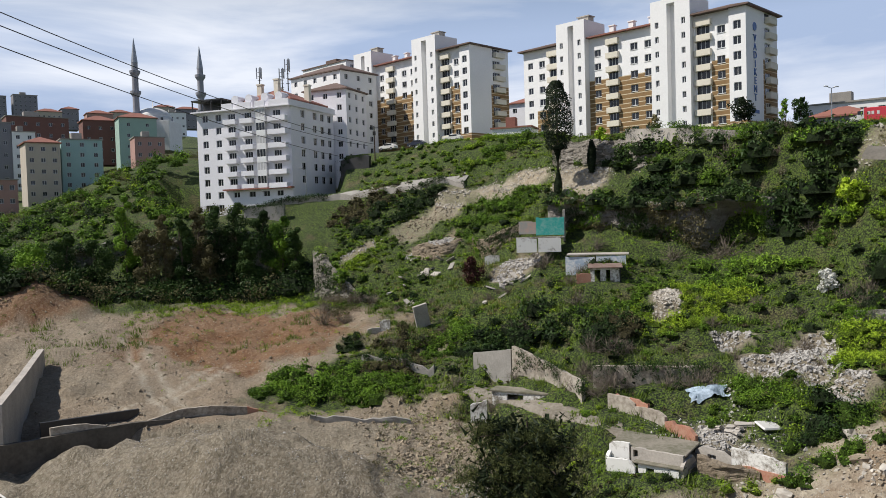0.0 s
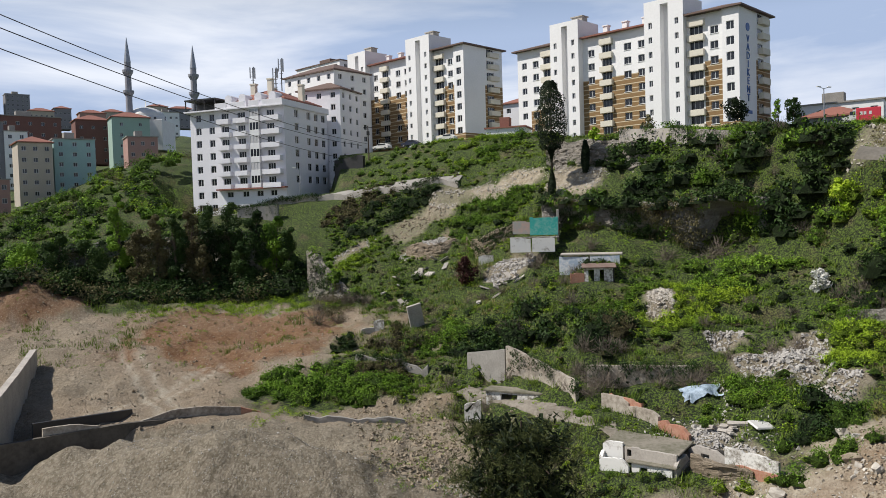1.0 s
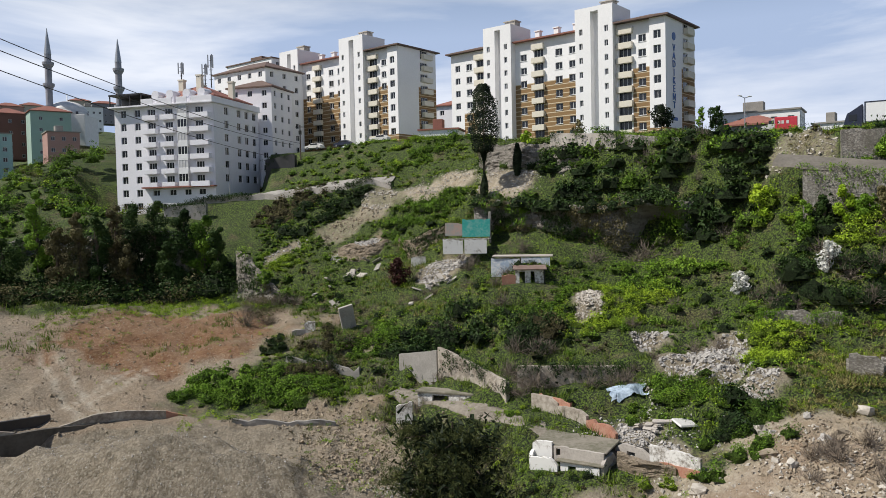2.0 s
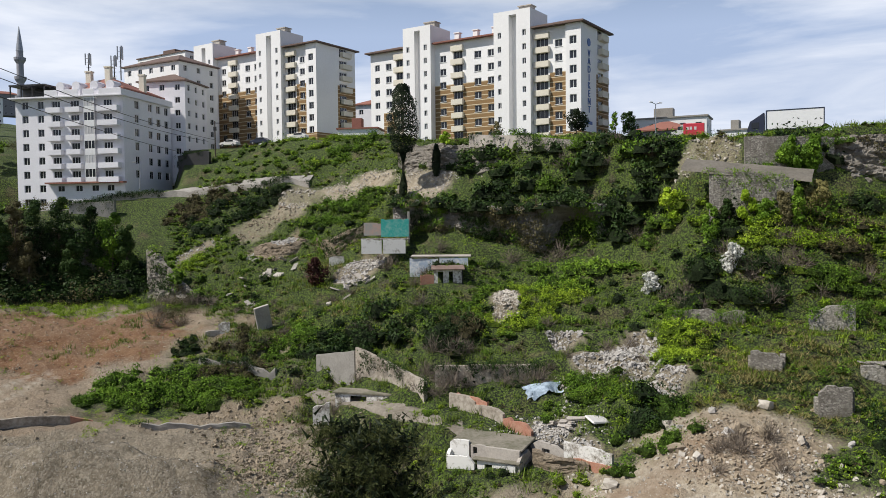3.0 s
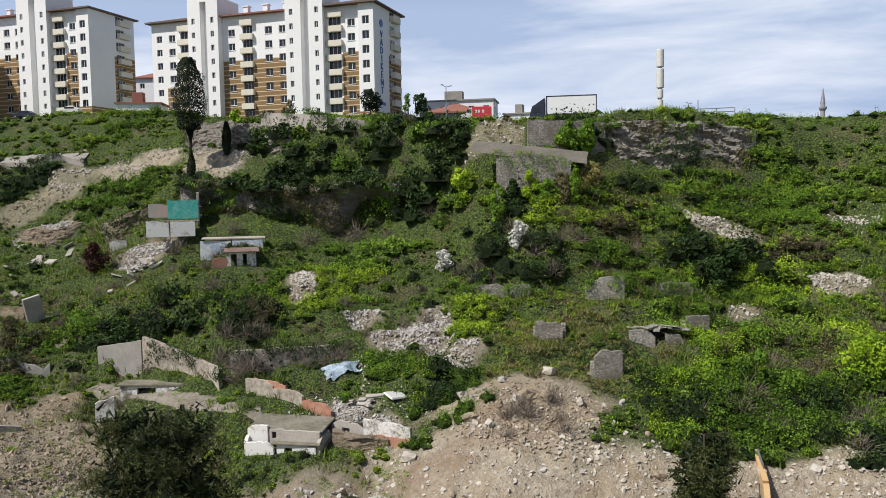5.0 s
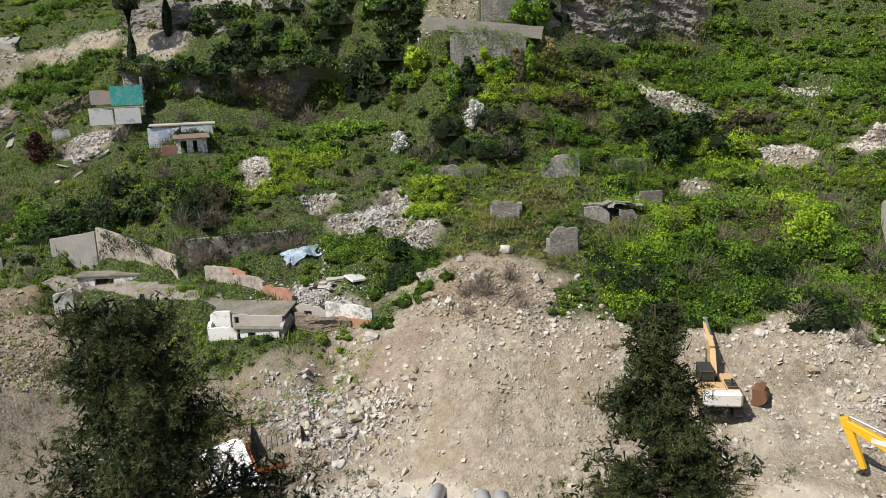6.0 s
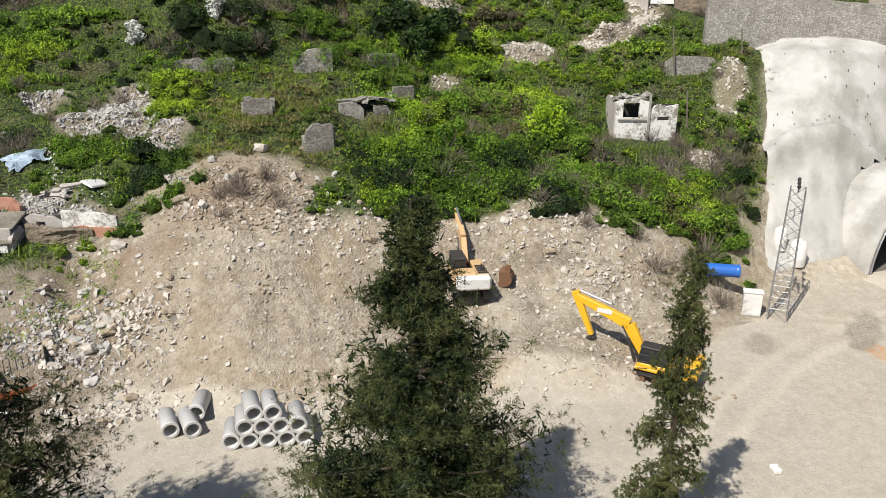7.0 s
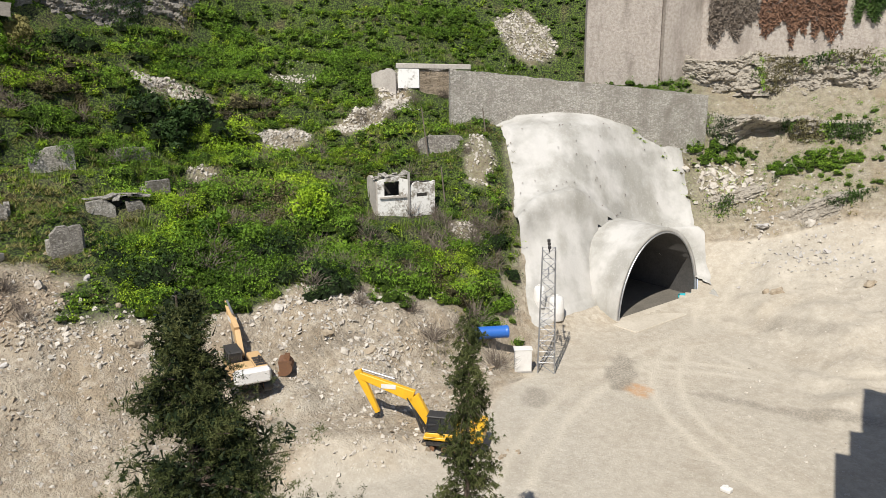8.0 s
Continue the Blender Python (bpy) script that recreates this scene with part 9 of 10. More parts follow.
tagged(grid_mesh("tarpaulin", X, Y, height(X, Y) + 0.3 + 0.12 * rough_of(X, Y, 0.8, 3), tarp_white), "crumpled pale blue tarpaulin spread in a ruin", "tarpaulin")
# stone stubs and the ruined huts of the upper terraces
for x, y, w, h, turn, label in ((41.1, 62.1, 2.6, 1.7, -35, "square stone stub on the dry terrace"), (42.4, 54.9, 2.4, 2.6, -30, "grey stone stub with a white corner"), (55.2, 57.6, 2.2, 1.6, -25, "broken stone stub in the shrubs"), (80.6, 39.4, 5.6, 2.0, -62, "rough stone wall stub above the cut slope")):
    o = ruin("stone_stub", x, y, turn, label)
    wall_slab("wall", (-w / 2, 0), (w / 2, 0), -0.6, h, 0.5, MASONRY, o, worn=0.5)
    wall_slab("wall", (w / 2, 0.25), (w / 2, 1.6), -0.6, h * 0.8, 0.45, MASONRY, o, worn=0.5)
    wall_slab("wall", (-w / 2, 0.25), (-w / 2, 1.2), -0.6, h * 0.6, 0.45, PALE_STONE, o, worn=0.4)
r10 = ruin("collapsed_hut", 50.2, 57.6, -32, "collapsed stone hut with fallen roof slabs")
wall_slab("wall", (-2.6, 0), (-0.2, 0), -0.6, 1.4, 0.5, PALE_STONE, r10, worn=0.4)
wall_slab("wall", (0.8, 0), (2.4, 0.2), -0.6, 1.2, 0.5, MASONRY, r10, worn=0.5)
wall_slab("inner_wall", (-2.4, 1.2), (2.4, 1.2), -0.6, 1.2, 0.4, DARK_HOLE, r10)
for k in range(7):
    bm = bmesh.new()
    box(bm, -1.0, 1.0, -0.3, 0.3, 0, 0.12, bevel=0.02, m=pose(-1.8 + 0.65 * k, 0.5 + 0.2 * (k % 2), 1.35 + 0.1 * (k % 3), 8 * (k % 3) - 6, 10 - 6 * (k % 4), 25 * k))
    part("fallen_slab", bm, PALE_STONE, r10)
r11 = ruin("hillside_house", 70.6, 39.2, -46, "small grey ruined house with one dark window", 11.7)
wall_slab("front_wall", (-2.8, 0), (0.4, 0), -0.8, 3.5, 0.3, OLD_WHITE, r11, [(0.7, 2.3, 1.5, 3.0)], 0.45)
wall_slab("front_wall", (0.5, 0.1), (3.4, 0.3), -0.8, 2.9, 0.3, OLD_WHITE, r11, [(0.9, 2.1, 1.2, 1.6)], 0.6)
wall_slab("side_wall", (-2.8, 0), (-3.0, 3.2), -0.8, 3.4, 0.3, PALE_CONCRETE, r11, worn=0.5)
wall_slab("inner_wall", (-2.7, 1.4), (3.3, 1.6), -0.8, 2.7, 0.3, DARK_HOLE, r11)
wall_slab("corner_post", (0.4, -0.1), (0.62, -0.1), -0.8, 3.9, 0.24, CONCRETE, r11, worn=0.05)
for k in range(12):
    bm = bmesh.new()
    box(bm, -0.5, 0.5, -0.28, 0.28, 0, 0.14, bevel=0.03, m=pose(-2.7 + 0.28 * k, 0.35 + 0.5 * (k % 3), 3.2 + 0.12 * (k % 4), 14 * (k % 3) - 10, 12 - 9 * (k % 4), 37 * k))
    part("fallen_slab", bm, PALE_STONE, r11)
bm = bmesh.new()
box(bm, -2.6, 0.2, -0.35, 0.1, 1.3, 1.45)
part("sill", bm, PALE_CONCRETE, r11)
r12 = ruin("upper_ruin", 86.8, 46.2, -62, "roofless concrete house shell at the wall's end", 22.6)
wall_slab("wall", (-5.4, 1.2), (-2.4, 0), -1.0, 3.0, 0.35, PALE_CONCRETE, r12, worn=0.8)
wall_slab("wall", (-2.2, 0), (0.4, 0), 0.6, 3.0, 0.35, CHALK, r12, worn=0.2)
wall_slab("rubble_infill", (0.4, 0.25), (6.4, 0.2), -1.0, 2.9, 0.4, EARTH_ROCK, r12, worn=0.6)
bm = bmesh.new()
box(bm, -2.5, 6.6, -0.25, 0.55, 2.9, 3.5, bevel=0.06, m=pose(0, 0, 0, 0, 1.5, 0))
part("lintel_beam", bm, PALE_CONCRETE, r12)
wall_slab("inner_wall", (-2.2, 2.0), (5.0, 2.0), -0.6, 3.0, 0.35, ROCK, r12)


def leaning_pole(x, y, h, lx, ly, label):
    bm = bmesh.new()
    rod(bm, (0, 0, -0.4), (lx, ly, h), 0.09, 0.06, 8)
    ob = part("wooden_pole", bm, TWIG)
    ob.matrix_world = Matrix.Translation((x, y, ground_z(x, y)))
    tagged(ob, label, "pole", "old poles")


leaning_pole(79.0, 40.6, 5.4, -0.6, 0.5, "thin leaning wooden pole on the slope")
leaning_pole(75.0, 36.6, 3.6, -0.3, 0.3, "short leaning wooden pole on the slope")
leaning_pole(83.5, 35.5, 3.0, -0.3, 0.3, "thin pole above the sprayed slope")

# concrete darkened to paint in the shade on the bay wall's face
SHADE_CONCRETE = plain("damp dark concrete", (0.13, 0.115, 0.095), (0.06, 0.052, 0.042), 0.4, 2.0, 0.9, spread=(0.4, 0.65), bump=0.4)
# ---- the near left: heap walls, kerb wall and rail ----
wall_run("yard_wall", [(-49.0, 95.0), (-42.8, 77.4), (-40.0, 69.5)], 3.2, 0.7, PALE_CONCRETE, "long pale concrete yard wall beside the track", level=(13.8, 13.1, 12.7), sink=2.5, ragged=0.03)
wall_run("bay_wall", [(-40.5, 67.9), (-39.8, 69.4), (-36.7, 72.2), (-33.5, 74.9), (-30.3, 77.3), (-25.9, 79.9), (-19.1, 82.8)], 2.2, 0.5, SHADE_CONCRETE, "bay wall in shade-dark concrete curving behind the gravel heap", level=(9.20, 9.10, 9.10, 9.00, 8.70, 8.50, 7.70), ragged=0.03, sink=4)
wall_run("parapet", [(-36.9, 72.4), (-35.5, 73.5), (-33.6, 74.9), (-33.0, 75.4)], 1.0, 0.3, STAINED, "broken pale parapet on the bay wall", "parapet", level=(9.80, 9.80, 9.70, 9.20), ragged=0.04, sink=1.6, step=0.4)
wall_run("parapet", [(-30.4, 77.4), (-28.8, 78.4), (-25.9, 80.1), (-21.1, 82.2)], 1.0, 0.3, STAINED, "pale panelled parapet on the curved bay wall", "parapet", level=(8.80, 9.60, 9.50, 9.00), ragged=0.03, sink=1.6, step=0.4)
wall_run("parapet", [(-21.1, 82.2), (-19.2, 82.9)], 1.0, 0.32, BRICK_RED, "red brick end of the parapet", "parapet", level=(9.00, 8.30), ragged=0.05, sink=1.6, step=0.4)
for x, y, z in ((-25.0, 80.1, 8.3), (-22.7, 81.2, 8.0), (-19.4, 82.5, 7.6)):
    bm = bmesh.new()
    box(bm, -0.16, 0.16, -0.3, 0.3, -3.4, 0.0, bevel=0.02)
    ob = part("pier", bm, PALE_CONCRETE)
    ob.matrix_world = pose(x, y, z, 0, 0, 10)
    tagged(ob, "short concrete pier against the bay wall", "pier", "bay piers")
wall_run("dark_beam", [(-38.9, 74.5), (-31.8, 80.5)], 1.1, 0.4, DARK_METAL, "long dark steel beam behind the bay wall", "beam", level=(9.80, 9.50), sink=0.3, ragged=0.0)


def rail_run(pts, label):
    r = thing("pipe_rail", pose(pts[0][0], pts[0][1], ground_z(*pts[0])), label, "railing")
    o = Vector((pts[0][0], pts[0][1], ground_z(*pts[0])))
    bm = bmesh.new()
    P = [Vector((x, y, ground_z(x, y) + 0.9)) - o for x, y in pts]
    for a, b in zip(P, P[1:]):
        rod(bm, a, b, 0.09, n=8)
        rod(bm, a - Vector((0, 0, 0.4)), b - Vector((0, 0, 0.4)), 0.06, n=6)
    part("rail", bm, OFF_WHITE, r)
    for p in P:
        bm = bmesh.new()
        rod(bm, p - Vector((0, 0, 1.1)), p, 0.07, n=6)
        part("post", bm, OFF_WHITE, r)


rail_run([(-39.5, 66.0), (-36.5, 63.8), (-33.5, 61.8), (-30.5, 60.0), (-27.5, 58.4), (-24.5, 57.0)], "white pipe railing along the yard edge")

# ---- plateau: traffic, lamps and far buildings ----
TRUCK_BLUE = plain("dark blue lorry paint", (0.02, 0.025, 0.05), (0.03, 0.035, 0.06), 1.0, 8.0, 0.35, bump=0)
VAN_RED = plain("red van paint", (0.62, 0.05, 0.07), (0.55, 0.04, 0.06), 1.0, 8.0, 0.35, bump=0)


def wheel(x, y, r, parent, width=0.3):
    bm = bmesh.new()
    rod(bm, (x, y - width / 2, r), (x, y + width / 2, r), r, n=20)
    t = part("wheel", bm, BLACK, parent)
    bm = bmesh.new()
    rod(bm, (x, y - width / 2 - 0.02, r), (x, y + width / 2 + 0.02, r), r * 0.5, n=14)
    part("rim", bm, GREY_METAL, t)


def lorry(m):
    t = thing("box_lorry", m, "dark lorry with a white box body on the plateau road", "lorry")
    bm = bmesh.new()
    box(bm, 2.4, 9.6, -1.25, 1.25, 1.35, 3.95, bevel=0.04)
    part("box_body", bm, plain("white box panel", (0.84, 0.84, 0.84), (0.78, 0.78, 0.78), 0.5, 4.0, 0.4, bump=0), t)
    bm = bmesh.new()
    for z in (1.3, 3.9):
        box(bm, 2.36, 9.64, -1.29, -1.2, z, z + 0.12)
    for x in (2.36, 9.5):
        box(bm, x, x + 0.14, -1.3, -1.2, 1.3, 4.02)
    part("box_edge", bm, TRUCK_BLUE, t)
    bm = bmesh.new()
    vs = [(0.0, 0.55), (0.0, 1.5), (0.35, 2.65), (0.7, 2.8), (2.1, 3.75), (2.2, 3.75), (2.2, 0.55)]
    a = [bm.verts.new((x, -1.2, z)) for x, z in vs]
    b = [bm.verts.new((x, 1.2, z)) for x, z in vs]
    for k in range(len(vs)):
        bm.faces.new((a[k], a[(k + 1) % len(vs)], b[(k + 1) % len(vs)], b[k]))
    bm.faces.new(a)
    bm.faces.new(list(reversed(b)))
    bmesh.ops.recalc_face_normals(bm, faces=bm.faces)
    bmesh.ops.bevel(bm, geom=bm.edges[:], offset=0.06, segments=2, affect="EDGES")
    cab = part("cab", bm, TRUCK_BLUE, t)
    bm = bmesh.new()
    box(bm, 0.55, 1.5, -1.24, 1.24, 1.65, 2.45)
    part("side_window", bm, DARK_GLASS, cab)
    bm = bmesh.new()
    box(bm, 0.4, 9.5, -0.9, 0.9, 0.75, 1.3)
    box(bm, 3.6, 6.8, -1.2, -1.1, 0.6, 1.05)
    part("chassis", bm, BLACK, t)
    for x in (1.3, 7.6):
        for y in (-1.05, 1.05):
            wheel(x, y, 0.5, t)


lorry(pose(63.4, 100.4, 38.0, 0, 0, -36))


def van(m):
    t = thing("delivery_van", m, "small red delivery van with a white nose", "van")
    bm = bmesh.new()
    box(bm, 1.9, 5.2, -0.95, 0.95, 0.45, 2.45, bevel=0.08)
    part("body", bm, VAN_RED, t)
    bm = bmesh.new()
    vs = [(0, 0.45), (0, 1.1), (0.9, 1.35), (1.5, 2.2), (1.9, 2.3), (1.9, 0.45)]
    a = [bm.verts.new((x, -0.92, z)) for x, z in vs]
    b = [bm.verts.new((x, 0.92, z)) for x, z in vs]
    for k in range(6):
        bm.faces.new((a[k], a[(k + 1) % 6], b[(k + 1) % 6], b[k]))
    bm.faces.new(a)
    bm.faces.new(list(reversed(b)))
    bmesh.ops.recalc_face_normals(bm, faces=bm.faces)
    part("nose", bm, OFF_WHITE, t)
    bm = bmesh.new()
    box(bm, 1.05, 1.8, -0.94, 0.94, 1.45, 2.0)
    part("side_window", bm, DARK_GLASS, t)
    bm = bmesh.new()
    for x in (2.4, 2.9, 3.6):
        box(bm, x, x + 0.35, -0.97, -0.95, 1.4, 1.9)
    part("lettering_bar", bm, OFF_WHITE, t)
    for x in (0.9, 4.2):
        for y in (-0.85, 0.85):
            wheel(x, y, 0.36, t, 0.24)


van(pose(62.2, 120.5, 40.2, 0, 0, -28))


def parked_car(m, mat, label):
    c = thing("parked_car", m, label, "car", "parked cars")
    bm = bmesh.new()
    vs = [(0, 0.35), (0.05, 0.85), (1.1, 1.0), (1.7, 1.45), (3.2, 1.48), (3.9, 1.05), (4.2, 0.95), (4.25, 0.35)]
    a = [bm.verts.new((x, -0.85, z)) for x, z in vs]
    b = [bm.verts.new((x, 0.85, z)) for x, z in vs]
    n = len(vs)
    for k in range(n):
        bm.faces.new((a[k], a[(k + 1) % n], b[(k + 1) % n], b[k]))
    bm.faces.new(a)
    bm.faces.new(list(reversed(b)))
    bmesh.ops.recalc_face_normals(bm, faces=bm.faces)
    bmesh.ops.bevel(bm, geom=bm.edges[:], offset=0.05, segments=1, affect="EDGES")
    part("body", bm, mat, c)
    bm = bmesh.new()
    box(bm, 1.5, 3.4, -0.87, 0.87, 1.05, 1.38)
    part("side_window", bm, DARK_GLASS, c)
    for x in (0.8, 3.4):
        for y in (-0.8, 0.8):
            wheel(x, y, 0.32, c, 0.2)


for x, y, turn, mat, label in ((1.0, 172.0, -30, OFF_WHITE, "white car parked before the estate"), (-7.0, 176.0, -30, TRUCK_BLUE, "dark car parked before the estate"), (-13.5, 179.0, -30, OFF_WHITE, "white van-like car parked before the estate")):
    parked_car(pose(x, y, ground_z(x, y) + 0.3, 0, 0, turn), mat, label)


def lamp_post(x, y, h, z=None, arms=1):
    l = thing("street_lamp", pose(x, y, ground_z(x, y) if z is None else z, 0, 0, 20), "grey street lamp post with a short arm", "street lamp", "street lamps")
    bm = bmesh.new()
    rod(bm, (0, 0, -0.3), (0, 0, h), 0.1, 0.06, 8)
    part("pole", bm, GREY_METAL, l)
    for s in (-1, 1)[:arms]:
        bm = bmesh.new()
        rod(bm, (0, 0, h), (s * 1.0, 0, h + 0.25), 0.05, n=6)
        part("arm", bm, GREY_METAL, l)
        bm = bmesh.new()
        box(bm, s * 1.0 - 0.35, s * 1.0 + 0.35, -0.14, 0.14, h + 0.2, h + 0.34, bevel=0.04)
        part("lamp_head", bm, OFF_WHITE, l)


lamp_post(57.0, 115.5, 6.6, arms=2)
lamp_post(-27.0, 158.0, 7.0)
lamp_post(133.0, 142.0, 7.0, arms=2)


def flue(x, y, h):
    f = thing("white_mast", pose(x, y, ground_z(x, y)), "tall white mast built of drum segments", "mast")
    bm = bmesh.new()
    lathe(bm, [(0.5, -0.5), (0.5, h)], 14)
    part("core", bm, GREY_METAL, f)
    for z0, z1, r in ((0.0, 2.2, 0.72), (3.0, 5.6, 0.72), (5.9, 7.5, 0.72), (7.9, 9.8, 0.72), (10.2, 14.5, 0.86), (14.9, h, 0.86)):
        bm = bmesh.new()
        lathe(bm, [(r * 0.95, z0), (r, z0 + 0.1), (r, z1 - 0.1), (r * 0.95, z1)], 16)
        part("drum", bm, OFF_WHITE, f)


flue(124.0, 141.5, 18.8)


def sign_gantry(x, y, turn, w, h):
    g = thing("sign_gantry", pose(x, y, ground_z(x, y), 0, 0, turn), "thin grey road gantry far off on the plateau", "gantry")
    bm = bmesh.new()
    for z in (h, h - 1.0):
        rod(bm, (0, 0, z), (w, 0, z), 0.12, n=6)
    part("beam", bm, GREY_METAL, g)
    for k in (0.0, 0.5, 1.0):
        bm = bmesh.new()
        rod(bm, (w * k, 0, -0.5), (w * k, 0, h + (2.5 if k == 0.5 else 0)), 0.14, n=6)
        part("post", bm, GREY_METAL, g)


sign_gantry(152.0, 172.6, -43, 19.0, 9.0)
TOWN_WALLS = {"beige": plain("beige house wall", (0.50, 0.44, 0.36), (0.42, 0.37, 0.31), 0.2, 3.0, 0.9, bump=0.1), "teal": plain("pale turquoise house wall", (0.36, 0.52, 0.50), (0.30, 0.44, 0.43), 0.2, 3.0, 0.9, bump=0.1), "pink": plain("salmon house wall", (0.42, 0.25, 0.21), (0.36, 0.22, 0.19), 0.2, 3.0, 0.9, bump=0.1),
              "green": plain("pale green house wall", (0.34, 0.47, 0.40), (0.30, 0.41, 0.35), 0.2, 3.0, 0.9, bump=0.1), "brick": plain("unfinished brick house wall", (0.20, 0.095, 0.075), (0.16, 0.08, 0.065), 0.3, 3.0, 0.9, bump=0.2), "grey": plain("grey house wall", (0.26, 0.25, 0.27), (0.2, 0.195, 0.21), 0.2, 3.0, 0.9, bump=0.1), "white": WHITE_WALL}
for x, y, z, w, h, kind, rows, cols, gable, label in (
    (-118.3, 226.4, 34.0, 9.0, 19.4, "beige", 6, 3, True, "beige town house with a red roof edge"),
    (-112.9, 236.4, 34.0, 11.5, 21.2, "teal", 7, 3, False, "turquoise town house on the far slope"),
    (-102.1, 265.4, 40.0, 9.6, 18.5, "pink", 5, 3, False, "salmon pink town house on the far slope"),
    (-123.5, 306.0, 50.0, 13.9, 20.9, "green", 5, 2, True, "pale green town house below the mosque"),
    (-158.0, 289.9, 50.0, 21.0, 20.5, "brick", 5, 5, False, "unfinished red brick building on the far slope"),
    (-141.5, 315.1, 54.0, 13.0, 17.5, "brick", 4, 3, True, "brown brick house on the far slope"),
    (-142.7, 264.9, 42.0, 7.0, 19.5, "white", 6, 2, False, "narrow white house with stacked balconies"),
    (-152.3, 258.2, 40.0, 11.7, 24.4, "grey", 6, 3, False, "dark grey house in shade on the far slope"),
    (-301.8, 564.4, 98.0, 15.5, 27.7, "grey", 9, 5, False, "distant grey apartment tower on the ridge"),
    (-316.0, 557.7, 98.0, 11.4, 26.6, "grey", 9, 4, False, "distant grey apartment tower at the ridge end"),
    (-115.7, 199.9, 31.0, 7.9, 10.4, "pink", 3, 3, False, "low reddish house at the foot of the far slope"),
    (-253.1, 499.5, 90.0, 14.7, 13.5, "beige", 3, 5, True, "distant beige house on the ridge"),
    (-257.3, 542.0, 97.0, 10.7, 14.0, "grey", 3, 4, True, "distant grey house on the ridge"),
    (-202.6, 457.1, 82.0, 14.0, 13.0, "pink", 3, 4, True, "distant reddish house on the ridge"),
    (-157.6, 453.4, 80.0, 12.7, 13.6, "white", 3, 4, False, "distant white house on the ridge"),
    (-214.5, 517.3, 91.0, 13.8, 13.0, "beige", 3, 4, True, "distant pale house on the ridge"),
    (-194.9, 588.6, 101.0, 17.8, 14.4, "grey", 3, 5, True, "distant grey row house on the ridge"),
    (-235.8, 659.1, 114.0, 16.2, 14.3, "beige", 3, 5, True, "distant row house on the ridge"),
    (70.5, 155.0, 41.0, 15.5, 6.6, "white", 2, 5, False, "low white building on the plateau"),
    (63.2, 136.1, 39.5, 9.5, 3.6, "grey", 1, 3, True, "low dark-roofed house on the plateau"),
    (88.0, 150.0, 41.0, 6.5, 4.0, "white", 1, 2, False, "small white house on the plateau"),
):
    turn = math.degrees(math.atan2(-x, y))
    stepped_house(pose(x, y, z, 0, 0, turn + (8 if x < 0 else -12)), w, 11.0 if x < 0 else 8.0, h, TOWN_WALLS[kind], ROOF_RED if gable else CONCRETE, label, rows, cols, 3, gable)


def mosque():
    m = thing("mosque", pose(-121.0, 336.0, 66.0), "grey-white mosque with a leaded dome on the ridge", "mosque")
    bm = bmesh.new()
    box(bm, -9, 9, -7, 9, -6, 6.5, bevel=0.1)
    part("hall", bm, OFF_WHITE, m)
    bm = bmesh.new()
    lathe(bm, [(8.0, 6.5), (8.0, 8.0)] + [(7.6 * math.cos(a), 8.0 + 4.6 * math.sin(a)) for a in [math.pi / 2 * k / 10 for k in range(10)]] + [(0.2, 12.7), (0.1, 15.5)], 32)
    part("dome", bm, OFF_WHITE, m, smooth=True)
    for k in range(8):
        bm = bmesh.new()
        box(bm, -0.5, 0.5, -0.2, 0.2, 6.6, 7.8, m=pose(0, 0, 0, 0, 0, 45 * k) @ Matrix.Translation((0, -8.0, 0)))
        part("drum_window", bm, DARK_GLASS, m)


def minaret(x, y, z, h, rings):
    m = thing("minaret", pose(x, y, z), "tall grey stone minaret with ringed balconies", "minaret", "minarets")
    grey = plain("grey minaret stone", (0.33, 0.33, 0.36), (0.27, 0.27, 0.3), 0.3, 3.0, 0.9, bump=0.1)
    bm = bmesh.new()
    lathe(bm, [(1.6, 0), (1.35, h * 0.25), (1.25, h * 0.78)], 16)
    part("shaft", bm, grey, m)
    for f in rings:
        bm = bmesh.new()
        lathe(bm, [(1.25, h * f - 1.4), (2.1, h * f), (2.2, h * f + 1.0), (1.3, h * f + 1.0)], 16)
        part("balcony", bm, grey, m)
    bm = bmesh.new()
    lathe(bm, [(1.35, h * 0.78), (0.7, h * 0.9), (0.08, h)], 16)
    part("spire", bm, GREY_METAL, m)


mosque()
minaret(-125.6, 330.0, 60.0, 46.7, (0.32, 0.51, 0.69))
minaret(-100.1, 335.0, 60.0, 43.7, (0.36, 0.53, 0.70))
minaret(391.0, 311.5, 45.0, 39.6, (0.5, 0.7))

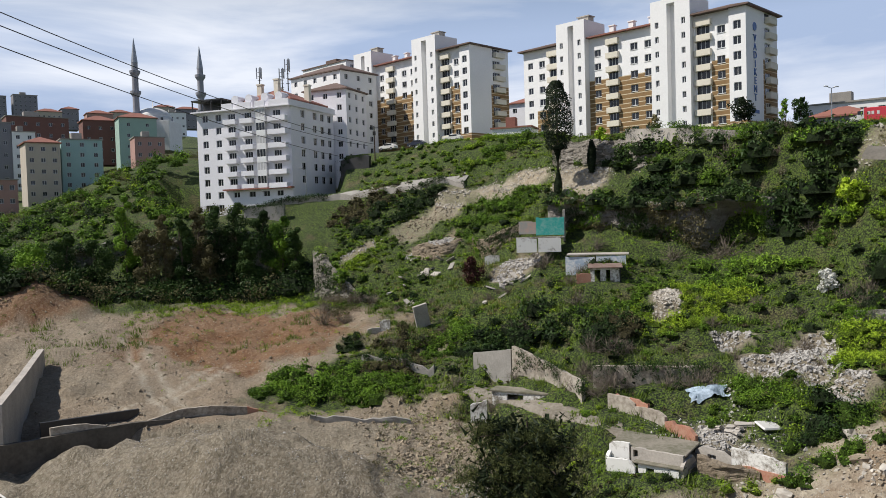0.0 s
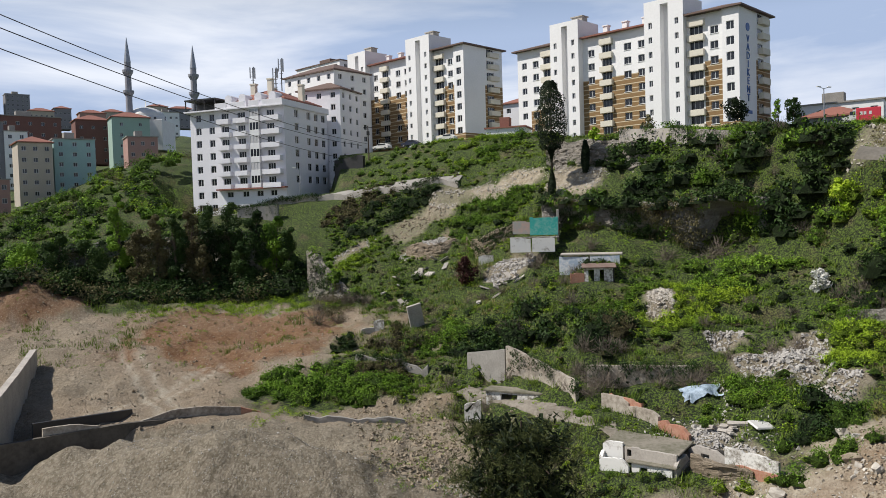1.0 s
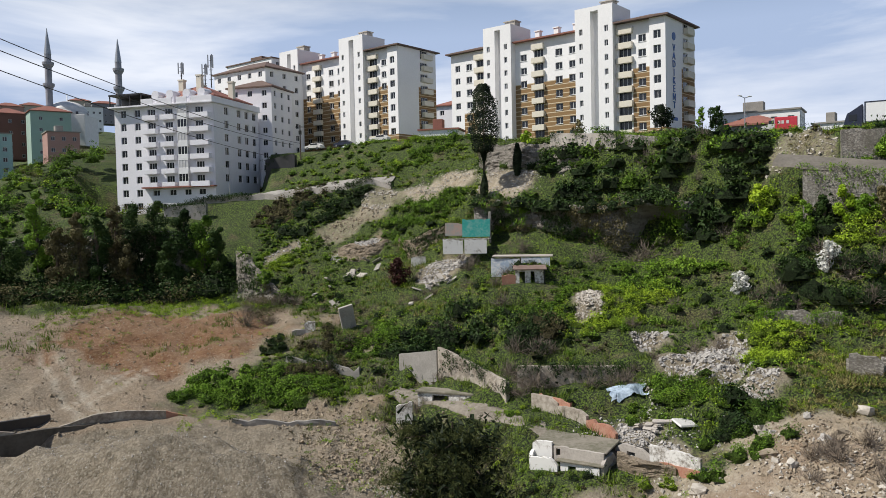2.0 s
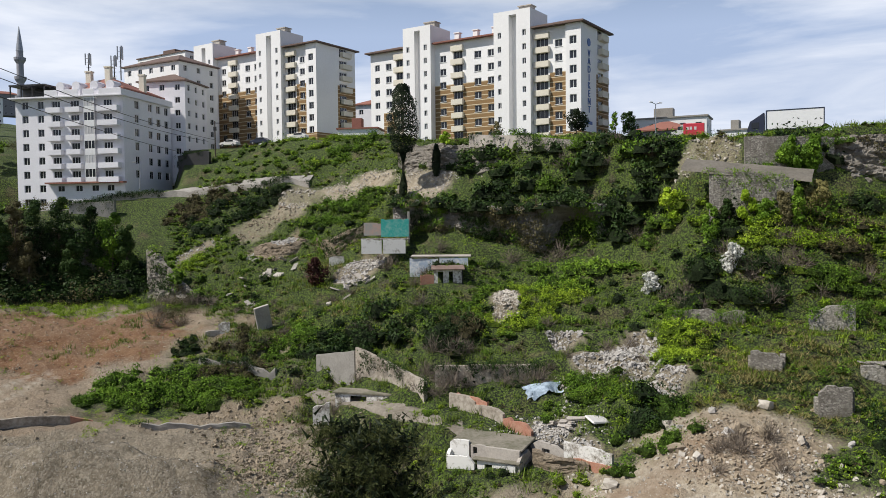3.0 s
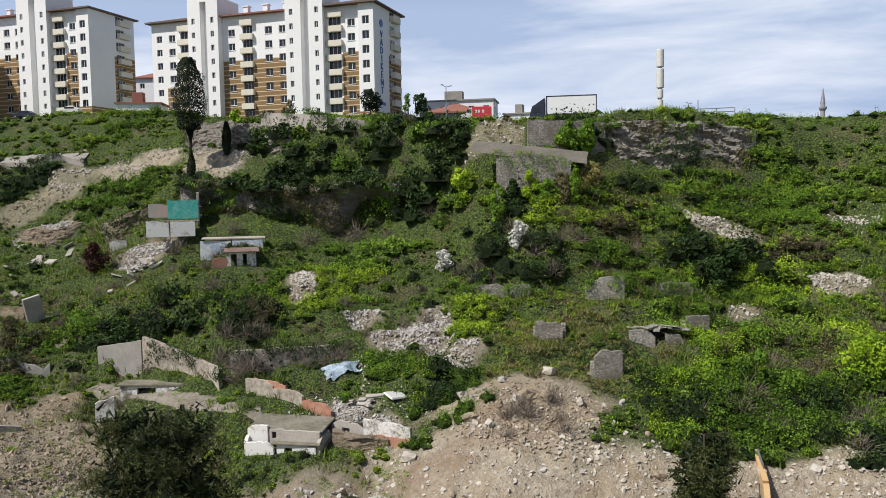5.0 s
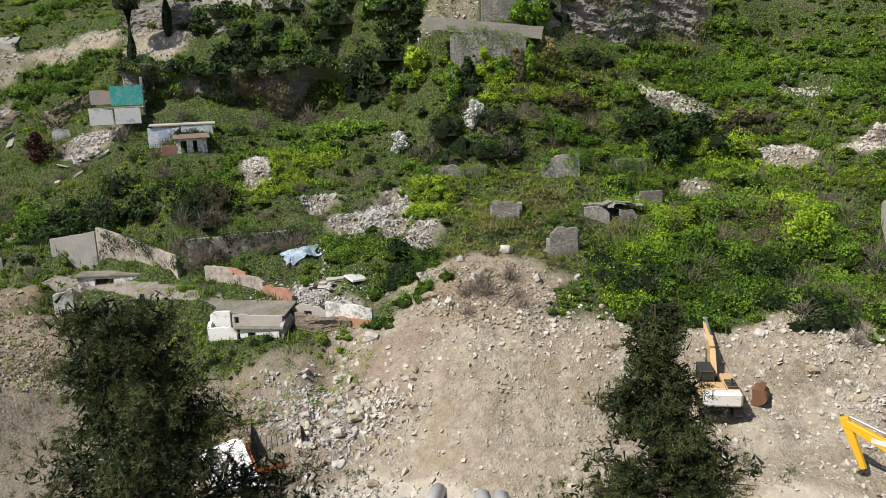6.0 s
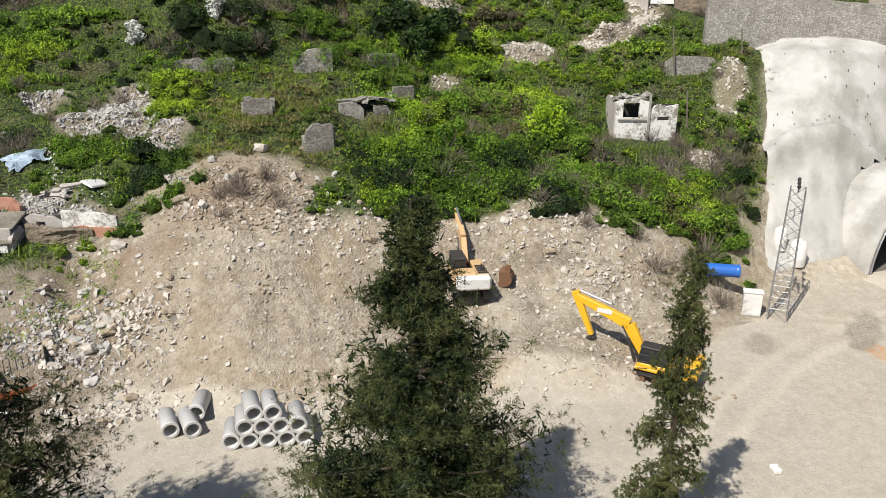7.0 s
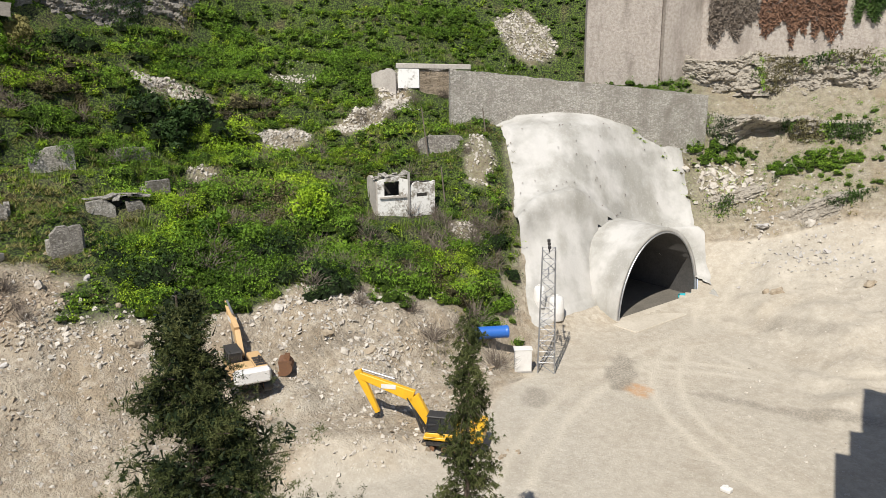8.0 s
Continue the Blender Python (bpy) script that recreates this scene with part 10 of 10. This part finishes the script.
# ---- power lines over the valley ----
def cable(points, label):
    cu = bpy.data.curves.new("power_cable", "CURVE")
    cu.dimensions, cu.bevel_depth, cu.bevel_resolution = "3D", 0.045, 1
    a, b, sag = points
    sp = cu.splines.new("POLY")
    n = 40
    sp.points.add(n)
    for k in range(n + 1):
        p = Vector(a).lerp(Vector(b), k / n) - Vector((0, 0, sag * 4 * (k / n) * (1 - k / n)))
        sp.points[k].co = (*p, 1)
    tmp = bpy.data.objects.new("power_cable", cu)
    me = bpy.data.meshes.new_from_object(tmp)
    bpy.data.objects.remove(tmp)
    me.materials.clear()
    me.materials.append(BLACK)
    tagged(new("power_cable", me), label, "cable", "power cables")


def far_point(bearing, rise, d):
    return (d * math.sin(radians(bearing)), d * math.cos(radians(bearing)), EYE + d * math.tan(radians(rise)))


cable((far_point(-42.0, 18.2, 62), far_point(-4.7, 5.5, 172), 2.0), "thin dark power cable over the valley")
cable((far_point(-42.0, 17.2, 60), far_point(-5.2, 5.4, 172), 2.0), "thin dark power cable over the valley")
cable((far_point(-42.0, 15.8, 61), far_point(-6.8, 4.6, 168), 1.4), "thin dark power cable over the valley")


def cable_pole(x, y, h):
    p = thing("power_pole", pose(x, y, ground_z(x, y)), "dark power pole carrying the cables by the estate", "power pole")
    bm = bmesh.new()
    rod(bm, (0, 0, -0.5), (0, 0, h), 0.16, 0.11, 8)
    part("pole", bm, BARK, p)
    bm = bmesh.new()
    box(bm, -1.0, 1.0, -0.08, 0.08, h - 0.5, h - 0.35)
    box(bm, -0.3, 0.3, -0.3, 0.3, h - 2.0, h - 1.2)
    part("crossarm", bm, BLACK, p)


cable_pole(-14.2, 171.5, 7.5)


# ---- the neighbouring block behind the site, seen only by its shadow ----
def neighbour():
    n = thing("neighbour_block", pose(0, 0, 0), "plain apartment block standing beside the site", "building")
    bm = bmesh.new()
    box(bm, 24.0, 46.0, -34.0, -6.9, -1, 28.2)
    part("tower", bm, WHITE_WALL, n)
    bm = bmesh.new()
    box(bm, 22.0, 42.4, -6.85, -5.7, -1, 24.0)
    box(bm, 20.0, 41.0, -5.65, -4.5, -1, 21.0)
    part("stepped_wing", bm, WHITE_WALL, n)


neighbour()
